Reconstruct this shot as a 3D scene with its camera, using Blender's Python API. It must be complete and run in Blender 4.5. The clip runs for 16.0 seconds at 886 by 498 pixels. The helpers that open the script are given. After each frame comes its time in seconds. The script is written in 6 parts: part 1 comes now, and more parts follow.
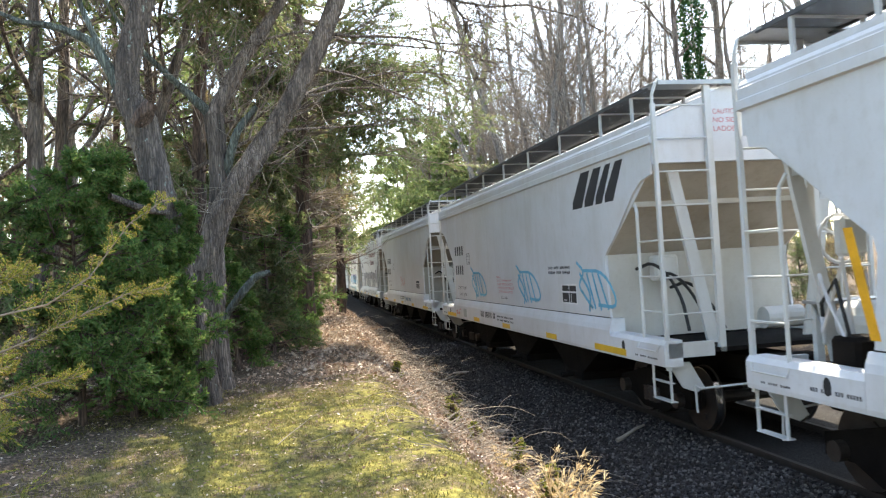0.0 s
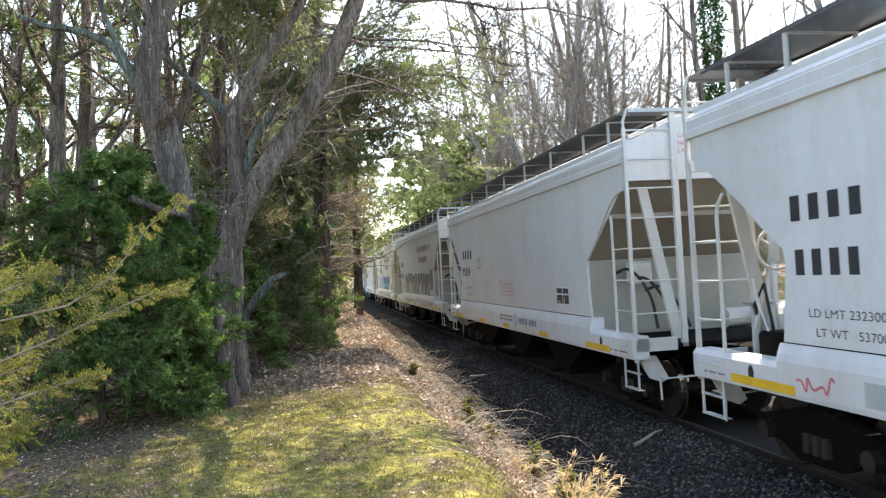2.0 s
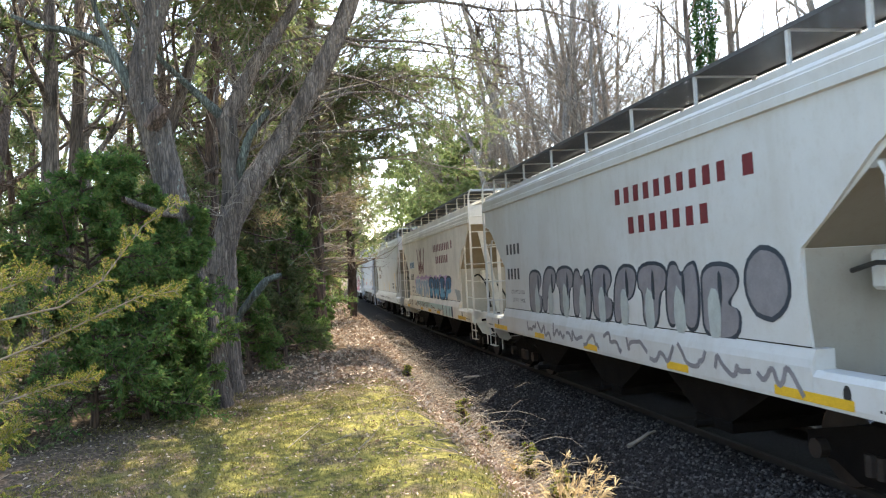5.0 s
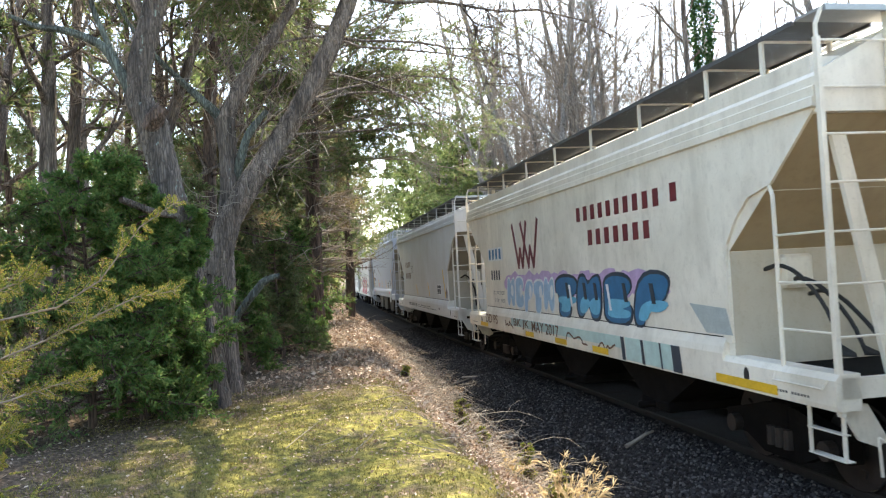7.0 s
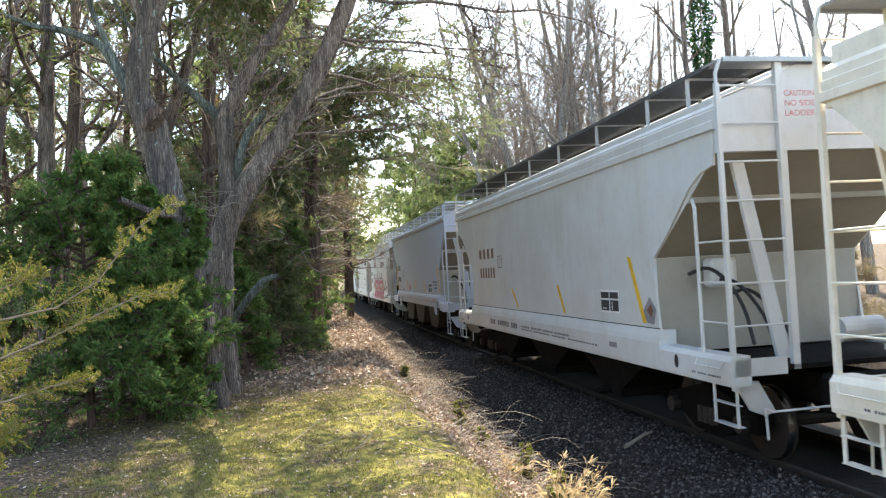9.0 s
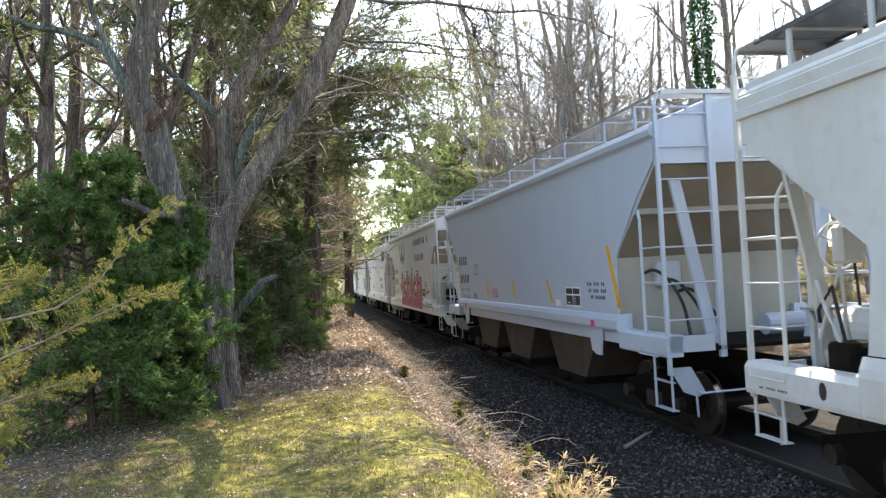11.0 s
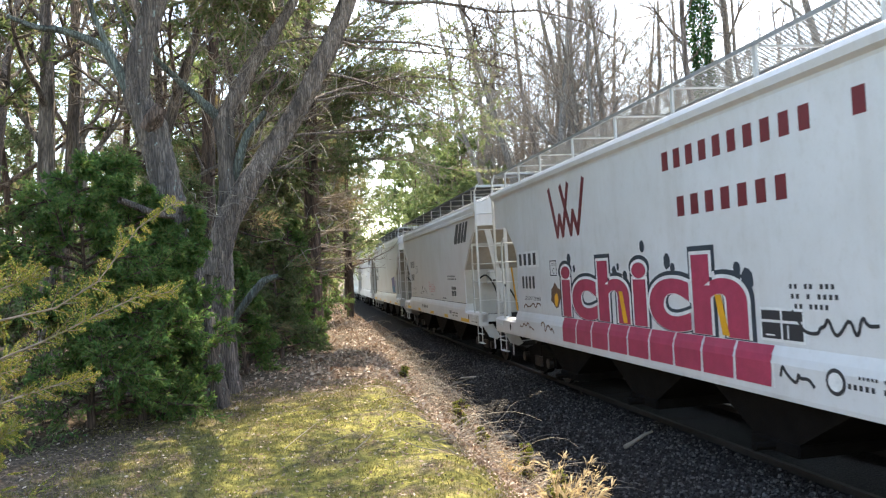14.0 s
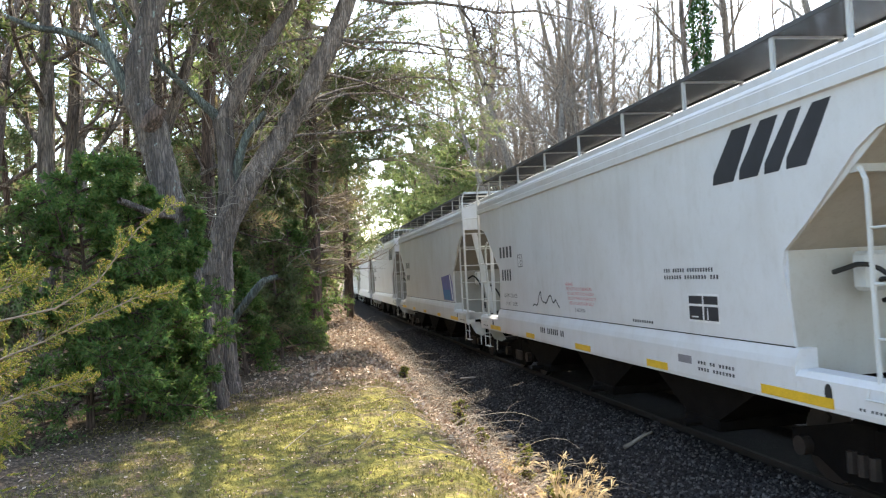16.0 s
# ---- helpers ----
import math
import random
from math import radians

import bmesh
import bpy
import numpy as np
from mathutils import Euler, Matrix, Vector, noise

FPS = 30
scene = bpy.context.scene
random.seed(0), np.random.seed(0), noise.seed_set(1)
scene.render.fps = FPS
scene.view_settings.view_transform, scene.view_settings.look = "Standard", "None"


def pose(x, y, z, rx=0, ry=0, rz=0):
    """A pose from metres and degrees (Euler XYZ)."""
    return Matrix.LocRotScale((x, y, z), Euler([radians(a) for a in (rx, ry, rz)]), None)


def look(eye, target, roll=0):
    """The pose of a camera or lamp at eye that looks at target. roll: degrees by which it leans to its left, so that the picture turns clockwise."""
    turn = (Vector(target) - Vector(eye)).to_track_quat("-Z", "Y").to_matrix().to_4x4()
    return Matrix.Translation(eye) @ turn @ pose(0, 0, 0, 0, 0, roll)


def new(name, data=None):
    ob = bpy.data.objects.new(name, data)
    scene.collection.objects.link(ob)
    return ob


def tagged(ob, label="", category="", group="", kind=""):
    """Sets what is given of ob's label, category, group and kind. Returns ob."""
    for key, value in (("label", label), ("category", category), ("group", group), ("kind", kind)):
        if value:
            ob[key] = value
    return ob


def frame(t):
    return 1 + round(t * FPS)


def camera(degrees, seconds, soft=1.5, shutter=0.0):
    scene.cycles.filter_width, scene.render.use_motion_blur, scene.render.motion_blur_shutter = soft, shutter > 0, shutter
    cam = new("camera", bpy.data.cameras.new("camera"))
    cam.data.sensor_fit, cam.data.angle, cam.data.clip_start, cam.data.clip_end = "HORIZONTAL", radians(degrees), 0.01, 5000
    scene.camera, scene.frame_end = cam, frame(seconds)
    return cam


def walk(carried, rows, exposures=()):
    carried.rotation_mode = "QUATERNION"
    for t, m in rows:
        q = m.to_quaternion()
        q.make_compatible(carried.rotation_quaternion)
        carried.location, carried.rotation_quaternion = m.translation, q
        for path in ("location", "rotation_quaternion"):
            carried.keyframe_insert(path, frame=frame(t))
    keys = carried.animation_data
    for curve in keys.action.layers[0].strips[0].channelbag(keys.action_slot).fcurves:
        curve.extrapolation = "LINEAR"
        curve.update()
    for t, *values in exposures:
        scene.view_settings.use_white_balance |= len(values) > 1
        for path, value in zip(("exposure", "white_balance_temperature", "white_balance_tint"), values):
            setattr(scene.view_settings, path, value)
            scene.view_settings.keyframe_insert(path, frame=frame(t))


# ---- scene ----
# Axes: y runs along the railway away from the camera, x to the right, z = 0 at the top of the rails.
EYE = (0.0, 0.0, 2.55)
SPEED = 7.80          # train, metres per second towards the camera
PITCH = 17.2          # coupled length of one car
BEND = 0.000557       # the track bends slowly to the right
TRACK_X = 6.62

cam = camera(58.48, 16.0, soft=1.2, shutter=0.1)


def aim(yaw, tilt, roll):
    return pose(*EYE, 90 + tilt, 0, -yaw) @ pose(0, 0, 0, 0, 0, roll)


walk(cam, [(t, aim(11.25 + a, 1.72 + b, -3.06 + c)) for t, a, b, c in (
    (0.0, 0.56, -0.37, -0.26), (0.5, -0.70, -0.20, -0.08), (1.0, -0.83, -0.14, -0.02), (1.5, -0.77, -0.09, 0),
    (2.0, -0.66, -0.09, 0), (2.5, -0.53, -0.09, 0), (3.0, -0.46, -0.08, 0), (3.5, -0.40, -0.04, 0), (4.0, -0.33, -0.03, 0),
    (5.2, -0.21, -0.03, 0), (6.5, -0.12, -0.03, 0), (7.0, -0.09, -0.02, 0), (8.0, -0.03, -0.01, 0), (9.0, 0, 0, 0),
    (11.5, 0, 0.03, 0), (13.0, 0, 0.03, 0), (14.5, 0.01, 0.01, 0), (16.0, 0.03, 0.05, 0))],
    exposures=[(0.0, 2.24, 7250, 6), (16.0, 2.24, 7250, 6)])

# ---- light ----
SUN_TO = Vector((0.25, 0.60, 0.77)).normalized()
world = bpy.data.worlds.new("sky")
scene.world = world
world.use_nodes = True
wn = world.node_tree
sky = wn.nodes.new("ShaderNodeTexSky")
sky.sky_type, sky.sun_disc = "NISHITA", False
sky.sun_elevation = math.asin(SUN_TO.z)
sky.sun_rotation = math.atan2(SUN_TO.x, SUN_TO.y)
sky.dust_density, sky.air_density = 1.0, 1.0
wn.nodes["Background"].inputs["Strength"].default_value = 0.15
wn.links.new(sky.outputs[0], wn.nodes["Background"].inputs[0])
sun = new("sun", bpy.data.lights.new("sun", "SUN"))
sun.data.energy, sun.data.angle, sun.data.color = 3.3, radians(0.53), (1.0, 0.93, 0.82)
sun.matrix_world = look((20, 40, 60), Vector((20, 40, 60)) - SUN_TO)


# ---- materials ----
def material(name, colour, rough=0.6, metal=0.0, scale=6.0, vary=0.25, bump=0.15, fine=60.0, second=None, spec=0.5, coords="Object"):
    """Principled surface with a broad stain and a fine grain, in real metres."""
    m = bpy.data.materials.new(name)
    m.use_nodes = True
    nt = m.node_tree
    bs = nt.nodes["Principled BSDF"]
    bs.inputs["Roughness"].default_value, bs.inputs["Metallic"].default_value = rough, metal
    bs.inputs["Specular IOR Level"].default_value = spec
    tc = nt.nodes.new("ShaderNodeTexCoord")
    n1, n2 = nt.nodes.new("ShaderNodeTexNoise"), nt.nodes.new("ShaderNodeTexNoise")
    n1.inputs["Scale"].default_value, n1.inputs["Detail"].default_value = scale, 5
    n2.inputs["Scale"].default_value, n2.inputs["Detail"].default_value = fine, 3
    for n in (n1, n2):
        nt.links.new(tc.outputs[coords], n.inputs["Vector"])
    ramp = nt.nodes.new("ShaderNodeValToRGB")
    c = Vector(colour)
    d = Vector(second) if second else c * (1 - vary)
    ramp.color_ramp.elements[0].position, ramp.color_ramp.elements[0].color = 0.32, (*d, 1)
    ramp.color_ramp.elements[1].position, ramp.color_ramp.elements[1].color = 0.66, (*c, 1)
    nt.links.new(n1.outputs["Fac"], ramp.inputs[0])
    mix = nt.nodes.new("ShaderNodeMix")
    mix.data_type, mix.blend_type = "RGBA", "MULTIPLY"
    mix.inputs[0].default_value = min(1.0, vary * 1.5)
    g = nt.nodes.new("ShaderNodeValToRGB")
    g.color_ramp.elements[0].position, g.color_ramp.elements[0].color = 0.3, (0.55, 0.55, 0.55, 1)
    g.color_ramp.elements[1].position, g.color_ramp.elements[1].color = 0.7, (1.1, 1.1, 1.1, 1)
    nt.links.new(n2.outputs["Fac"], g.inputs[0])
    nt.links.new(ramp.outputs[0], mix.inputs[6])
    nt.links.new(g.outputs[0], mix.inputs[7])
    nt.links.new(mix.outputs[2], bs.inputs["Base Color"])
    if bump:
        b = nt.nodes.new("ShaderNodeBump")
        b.inputs["Strength"].default_value, b.inputs["Distance"].default_value = bump, 0.02
        nt.links.new(n2.outputs["Fac"], b.inputs["Height"])
        nt.links.new(b.outputs[0], bs.inputs["Normal"])
    return m


def leaf_material(name, colours, rough=0.55, glow=0.25):
    """Leaves: colour by island, some light passes through."""
    m = bpy.data.materials.new(name)
    m.use_nodes = True
    nt = m.node_tree
    bs = nt.nodes["Principled BSDF"]
    geo = nt.nodes.new("ShaderNodeNewGeometry")
    ramp = nt.nodes.new("ShaderNodeValToRGB")
    ramp.color_ramp.elements[0].color = (*colours[0], 1)
    ramp.color_ramp.elements[1].color = (*colours[-1], 1)
    for i, c in enumerate(colours[1:-1]):
        e = ramp.color_ramp.elements.new((i + 1) / (len(colours) - 1))
        e.color = (*c, 1)
    nt.links.new(geo.outputs["Random Per Island"], ramp.inputs[0])
    nt.links.new(ramp.outputs[0], bs.inputs["Base Color"])
    bs.inputs["Roughness"].default_value = rough
    bs.inputs["Specular IOR Level"].default_value = 0.3
    tr = nt.nodes.new("ShaderNodeBsdfTranslucent")
    nt.links.new(ramp.outputs[0], tr.inputs[0])
    mx = nt.nodes.new("ShaderNodeMixShader")
    mx.inputs[0].default_value = glow
    nt.links.new(bs.outputs[0], mx.inputs[1])
    nt.links.new(tr.outputs[0], mx.inputs[2])
    nt.links.new(mx.outputs[0], nt.nodes["Material Output"].inputs[0])
    return m


def bark_material(name, dark, light, lichen=None, amount=0.5):
    """Ridged bark: stretched noise along the trunk, lichen in patches."""
    m = material(name, light, rough=0.9, scale=9, second=dark, vary=0.35, bump=0.8, fine=40)
    nt = m.node_tree
    tc = [n for n in nt.nodes if n.type == "TEX_COORD"][0]
    mp = nt.nodes.new("ShaderNodeMapping")
    mp.inputs["Scale"].default_value = (1, 1, 0.09)
    nt.links.new(tc.outputs["Object"], mp.inputs["Vector"])
    for n in nt.nodes:
        if n.type == "TEX_NOISE":
            nt.links.new(mp.outputs[0], n.inputs["Vector"])
    ridge = nt.nodes.new("ShaderNodeTexVoronoi")
    ridge.feature = "DISTANCE_TO_EDGE"
    ridge.inputs["Scale"].default_value = 32
    nt.links.new(mp.outputs[0], ridge.inputs["Vector"])
    bump = [n for n in nt.nodes if n.type == "BUMP"][0]
    second = nt.nodes.new("ShaderNodeBump")
    second.inputs["Strength"].default_value, second.inputs["Distance"].default_value = 1.0, 0.05
    nt.links.new(ridge.outputs["Distance"], second.inputs["Height"])
    nt.links.new(bump.outputs[0], second.inputs["Normal"])
    nt.links.new(second.outputs[0], nt.nodes["Principled BSDF"].inputs["Normal"])
    bs = nt.nodes["Principled BSDF"]
    crack = nt.nodes.new("ShaderNodeMapRange")
    crack.inputs[1].default_value, crack.inputs[2].default_value, crack.inputs[3].default_value, crack.inputs[4].default_value = 0.0, 0.20, 0.40, 1.0
    nt.links.new(ridge.outputs["Distance"], crack.inputs[0])
    dim = nt.nodes.new("ShaderNodeMix")
    dim.data_type, dim.blend_type = "RGBA", "MULTIPLY"
    dim.inputs[0].default_value = 1.0
    nt.links.new(bs.inputs["Base Color"].links[0].from_socket, dim.inputs[6])
    nt.links.new(crack.outputs[0], dim.inputs[7])
    nt.links.new(dim.outputs[2], bs.inputs["Base Color"])
    if lichen:
        old = bs.inputs["Base Color"].links[0].from_socket
        n = nt.nodes.new("ShaderNodeTexNoise")
        n.inputs["Scale"].default_value, n.inputs["Detail"].default_value = 7, 6
        nt.links.new(tc.outputs["Object"], n.inputs["Vector"])
        r = nt.nodes.new("ShaderNodeValToRGB")
        r.color_ramp.elements[0].position, r.color_ramp.elements[1].position = 1 - amount, 1.06 - amount
        nt.links.new(n.outputs["Fac"], r.inputs[0])
        x = nt.nodes.new("ShaderNodeMix")
        x.data_type = "RGBA"
        x.inputs[7].default_value = (*lichen, 1)
        nt.links.new(r.outputs[0], x.inputs[0])
        nt.links.new(old, x.inputs[6])
        nt.links.new(x.outputs[2], bs.inputs["Base Color"])
    return m


def paint_material(name, colour, dirt=(0.30, 0.25, 0.18), amount=0.35, rust=0.0):
    """Weathered car paint: dust in broad clouds, vertical run marks, fine speckle, a little rust."""
    m = bpy.data.materials.new(name)
    m.use_nodes = True
    nt = m.node_tree
    bs = nt.nodes["Principled BSDF"]
    bs.inputs["Roughness"].default_value = 0.5
    tc = nt.nodes.new("ShaderNodeTexCoord")
    last = None

    def layer(scale, stretch, lo, hi, tint, strength):
        nonlocal last
        mp = nt.nodes.new("ShaderNodeMapping")
        mp.inputs["Scale"].default_value = stretch
        nt.links.new(tc.outputs["Object"], mp.inputs[0])
        n = nt.nodes.new("ShaderNodeTexNoise")
        n.inputs["Scale"].default_value, n.inputs["Detail"].default_value, n.inputs["Roughness"].default_value = scale, 6, 0.62
        nt.links.new(mp.outputs[0], n.inputs["Vector"])
        r = nt.nodes.new("ShaderNodeMapRange")
        r.inputs[1].default_value, r.inputs[2].default_value, r.inputs[4].default_value = lo, hi, strength
        nt.links.new(n.outputs["Fac"], r.inputs[0])
        x = nt.nodes.new("ShaderNodeMix")
        x.data_type = "RGBA"
        x.inputs[6].default_value, x.inputs[7].default_value = (*colour, 1), (*tint, 1)
        if last:
            nt.links.new(last, x.inputs[6])
        nt.links.new(r.outputs[0], x.inputs[0])
        last = x.outputs[2]
        return n

    layer(0.55, (1, 1, 1), 0.42, 0.75, dirt, amount)
    layer(2.2, (1, 1, 0.12), 0.50, 0.80, dirt, amount * 0.8)
    layer(7, (1, 1, 0.6), 0.52, 0.72, dirt, amount * 0.5)
    n = layer(34, (1, 1, 1), 0.56, 0.74, dirt, amount * 0.6)
    if rust:
        layer(5, (1, 1, 0.5), 0.66, 0.72, (0.16, 0.07, 0.035), rust)
    nt.links.new(last, bs.inputs["Base Color"])
    b = nt.nodes.new("ShaderNodeBump")
    b.inputs["Strength"].default_value, b.inputs["Distance"].default_value = 0.05, 0.01
    nt.links.new(n.outputs["Fac"], b.inputs["Height"])
    nt.links.new(b.outputs[0], bs.inputs["Normal"])
    return m


PAINT = {
    "white": paint_material("paint_white", (0.64, 0.64, 0.655), amount=0.24),
    "pale": paint_material("paint_pale", (0.62, 0.63, 0.66), amount=0.28),
    "grey": paint_material("paint_grey", (0.56, 0.57, 0.57), amount=0.32),
    "dusty": paint_material("paint_dusty_grey", (0.56, 0.57, 0.58), amount=0.34, rust=0.2),
    "cream": paint_material("paint_cream", (0.80, 0.74, 0.64), amount=0.48, rust=0.25),
    "tan": paint_material("paint_tan", (0.66, 0.60, 0.50), amount=0.35, rust=0.2),
    "blue": paint_material("paint_blue_grey", (0.40, 0.45, 0.55), amount=0.14),
}
# End paints: dust, plus shade under the overhang put in as darker colour.
GRIME_SHADE = paint_material("grimy_slope_paint", (0.24, 0.222, 0.19), dirt=(0.17, 0.14, 0.105), amount=0.6)
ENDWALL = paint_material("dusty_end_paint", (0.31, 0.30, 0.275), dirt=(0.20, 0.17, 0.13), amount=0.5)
GRIME_SHADE_T = paint_material("tan_slope_paint", (0.40, 0.315, 0.20), dirt=(0.22, 0.16, 0.10), amount=0.5)
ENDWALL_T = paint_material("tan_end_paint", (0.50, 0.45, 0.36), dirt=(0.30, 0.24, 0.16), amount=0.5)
GRIME_SHADE_L = paint_material("pale_slope_paint", (0.46, 0.43, 0.38), dirt=(0.26, 0.21, 0.15), amount=0.6)
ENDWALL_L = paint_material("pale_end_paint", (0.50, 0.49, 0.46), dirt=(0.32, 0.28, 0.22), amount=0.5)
METAL = material("galvanised_steel", (0.42, 0.43, 0.44), rough=0.5, metal=0.6, scale=3, vary=0.2)
GRATE = material("dull_steel_grating", (0.085, 0.088, 0.093), rough=0.7, metal=0.0, scale=3, vary=0.2)
# Underframe and end platform steel, near black with little gloss.
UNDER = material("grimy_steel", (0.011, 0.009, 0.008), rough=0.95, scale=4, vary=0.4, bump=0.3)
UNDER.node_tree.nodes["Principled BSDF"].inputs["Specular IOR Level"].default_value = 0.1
WHEEL = material("wheel_steel", (0.05, 0.04, 0.035), rough=0.6, metal=0.4, scale=5, vary=0.4)
TREAD = material("worn_tread", (0.55, 0.55, 0.56), rough=0.25, metal=1.0, scale=8, vary=0.2, bump=0)
CHUTE = material("grimy_brown_steel", (0.062, 0.050, 0.040), rough=0.8, scale=3, vary=0.4, bump=0.2)
LATTICE = material("expanded_metal", (0.20, 0.205, 0.21), rough=0.6, scale=3, vary=0.25)
RUBBER = material("black_rubber", (0.02, 0.02, 0.02), rough=0.7, vary=0.2)
def flat_paint(name, colour, vary=0.18):
    return material(name, colour, rough=0.55, scale=5, vary=vary, bump=0.03, fine=45)
BLACK = flat_paint("stencil_black", (0.03, 0.032, 0.04))
MAROON = flat_paint("maroon_paint", (0.17, 0.022, 0.03))
YELLOW = flat_paint("reflector_yellow", (0.80, 0.48, 0.03))
ORANGE = flat_paint("reflector_orange", (0.82, 0.40, 0.02))
REDTXT = flat_paint("red_stencil", (0.62, 0.16, 0.17))
PINK = flat_paint("spray_pink", (0.42, 0.045, 0.10))
MAGENTA = flat_paint("spray_magenta", (0.70, 0.05, 0.16))
LILAC = flat_paint("spray_lilac", (0.55, 0.38, 0.60))
CYAN = flat_paint("spray_cyan", (0.14, 0.46, 0.66))
SEA = flat_paint("spray_blue", (0.03, 0.16, 0.32))
SKYB = flat_paint("spray_light_blue", (0.36, 0.52, 0.68))
MINT = flat_paint("spray_mint", (0.50, 0.66, 0.62))
PURPLE = flat_paint("spray_purple", (0.12, 0.12, 0.30))
DARK = flat_paint("spray_dark", (0.035, 0.05, 0.07))
SILVER = flat_paint("spray_grey", (0.24, 0.23, 0.25))
WHITE = flat_paint("white_paint", (0.78, 0.78, 0.78))
PATCH = flat_paint("patch_grey", (0.42, 0.46, 0.45))
BROWN = flat_paint("spray_brown", (0.16, 0.08, 0.05))

BARK = bark_material("bark_grey_brown", (0.105, 0.076, 0.060), (0.39, 0.30, 0.245))
# Paler bark for the repeated bare trees: haze put into the colour.
BARK_HAZE = bark_material("bark_pale_grey", (0.24, 0.20, 0.175), (0.52, 0.45, 0.385))
RUSSET = leaf_material("juniper_russet", ((0.20, 0.17, 0.04), (0.36, 0.27, 0.08), (0.46, 0.36, 0.13)), glow=0.4)
BARK_L = bark_material("bark_lichen", (0.09, 0.07, 0.06), (0.29, 0.225, 0.185), lichen=(0.33, 0.39, 0.34), amount=0.37)
BARK_R = bark_material("bark_cedar_red", (0.08, 0.05, 0.038), (0.27, 0.175, 0.13))
LICHEN = bark_material("lichen_branch", (0.09, 0.09, 0.075), (0.25, 0.28, 0.24))
# Twig brown is lightened for the haze as well.
TWIG = material("twig_brown", (0.38, 0.30, 0.235), rough=0.9, scale=5, vary=0.35)
TWIG_P = material("dead_twig_pale", (0.36, 0.30, 0.24), rough=0.9, scale=5, vary=0.35)
CEDAR = leaf_material("cedar_green", ((0.07, 0.15, 0.04), (0.11, 0.20, 0.055), (0.165, 0.25, 0.07), (0.22, 0.26, 0.085)), glow=0.55)
CEDAR_F = leaf_material("cedar_olive", ((0.10, 0.14, 0.06), (0.155, 0.20, 0.08), (0.21, 0.245, 0.10), (0.26, 0.225, 0.13)), glow=0.55)
CEDAR_B = leaf_material("cedar_brown", ((0.17, 0.125, 0.07), (0.27, 0.20, 0.105), (0.35, 0.265, 0.145), (0.19, 0.20, 0.085)), glow=0.55)
GOLD = leaf_material("juniper_gold", ((0.05, 0.10, 0.02), (0.15, 0.21, 0.035), (0.38, 0.37, 0.08), (0.54, 0.41, 0.13)), glow=0.42)
PINE = leaf_material("pine_green", ((0.11, 0.16, 0.06), (0.17, 0.23, 0.08), (0.24, 0.29, 0.11), (0.29, 0.30, 0.13)), glow=0.55)
IVY = leaf_material("ivy_green", ((0.02, 0.06, 0.02), (0.05, 0.12, 0.03)), glow=0.3)
LITTER = leaf_material("dead_leaves", ((0.17, 0.10, 0.065), (0.33, 0.22, 0.155), (0.46, 0.34, 0.255), (0.60, 0.49, 0.39)), rough=0.6, glow=0.15)
STRAW = leaf_material("straw", ((0.50, 0.37, 0.20), (0.72, 0.58, 0.36)), glow=0.4)
GRASS = leaf_material("moss_grass", ((0.09, 0.088, 0.028), (0.20, 0.18, 0.048), (0.31, 0.25, 0.10)), glow=0.3)
STONE = leaf_material("ballast_stone", ((0.010, 0.008, 0.008), (0.026, 0.021, 0.020), (0.045, 0.038, 0.037), (0.062, 0.056, 0.057), (0.16, 0.145, 0.135)), rough=0.85, glow=0.0)
RAIL = material("rail_steel", (0.045, 0.033, 0.026), rough=0.85, metal=0.2, vary=0.3)
TIE = material("creosoted_timber", (0.040, 0.031, 0.025), rough=0.95, vary=0.4, bump=0.5, spec=0.1)


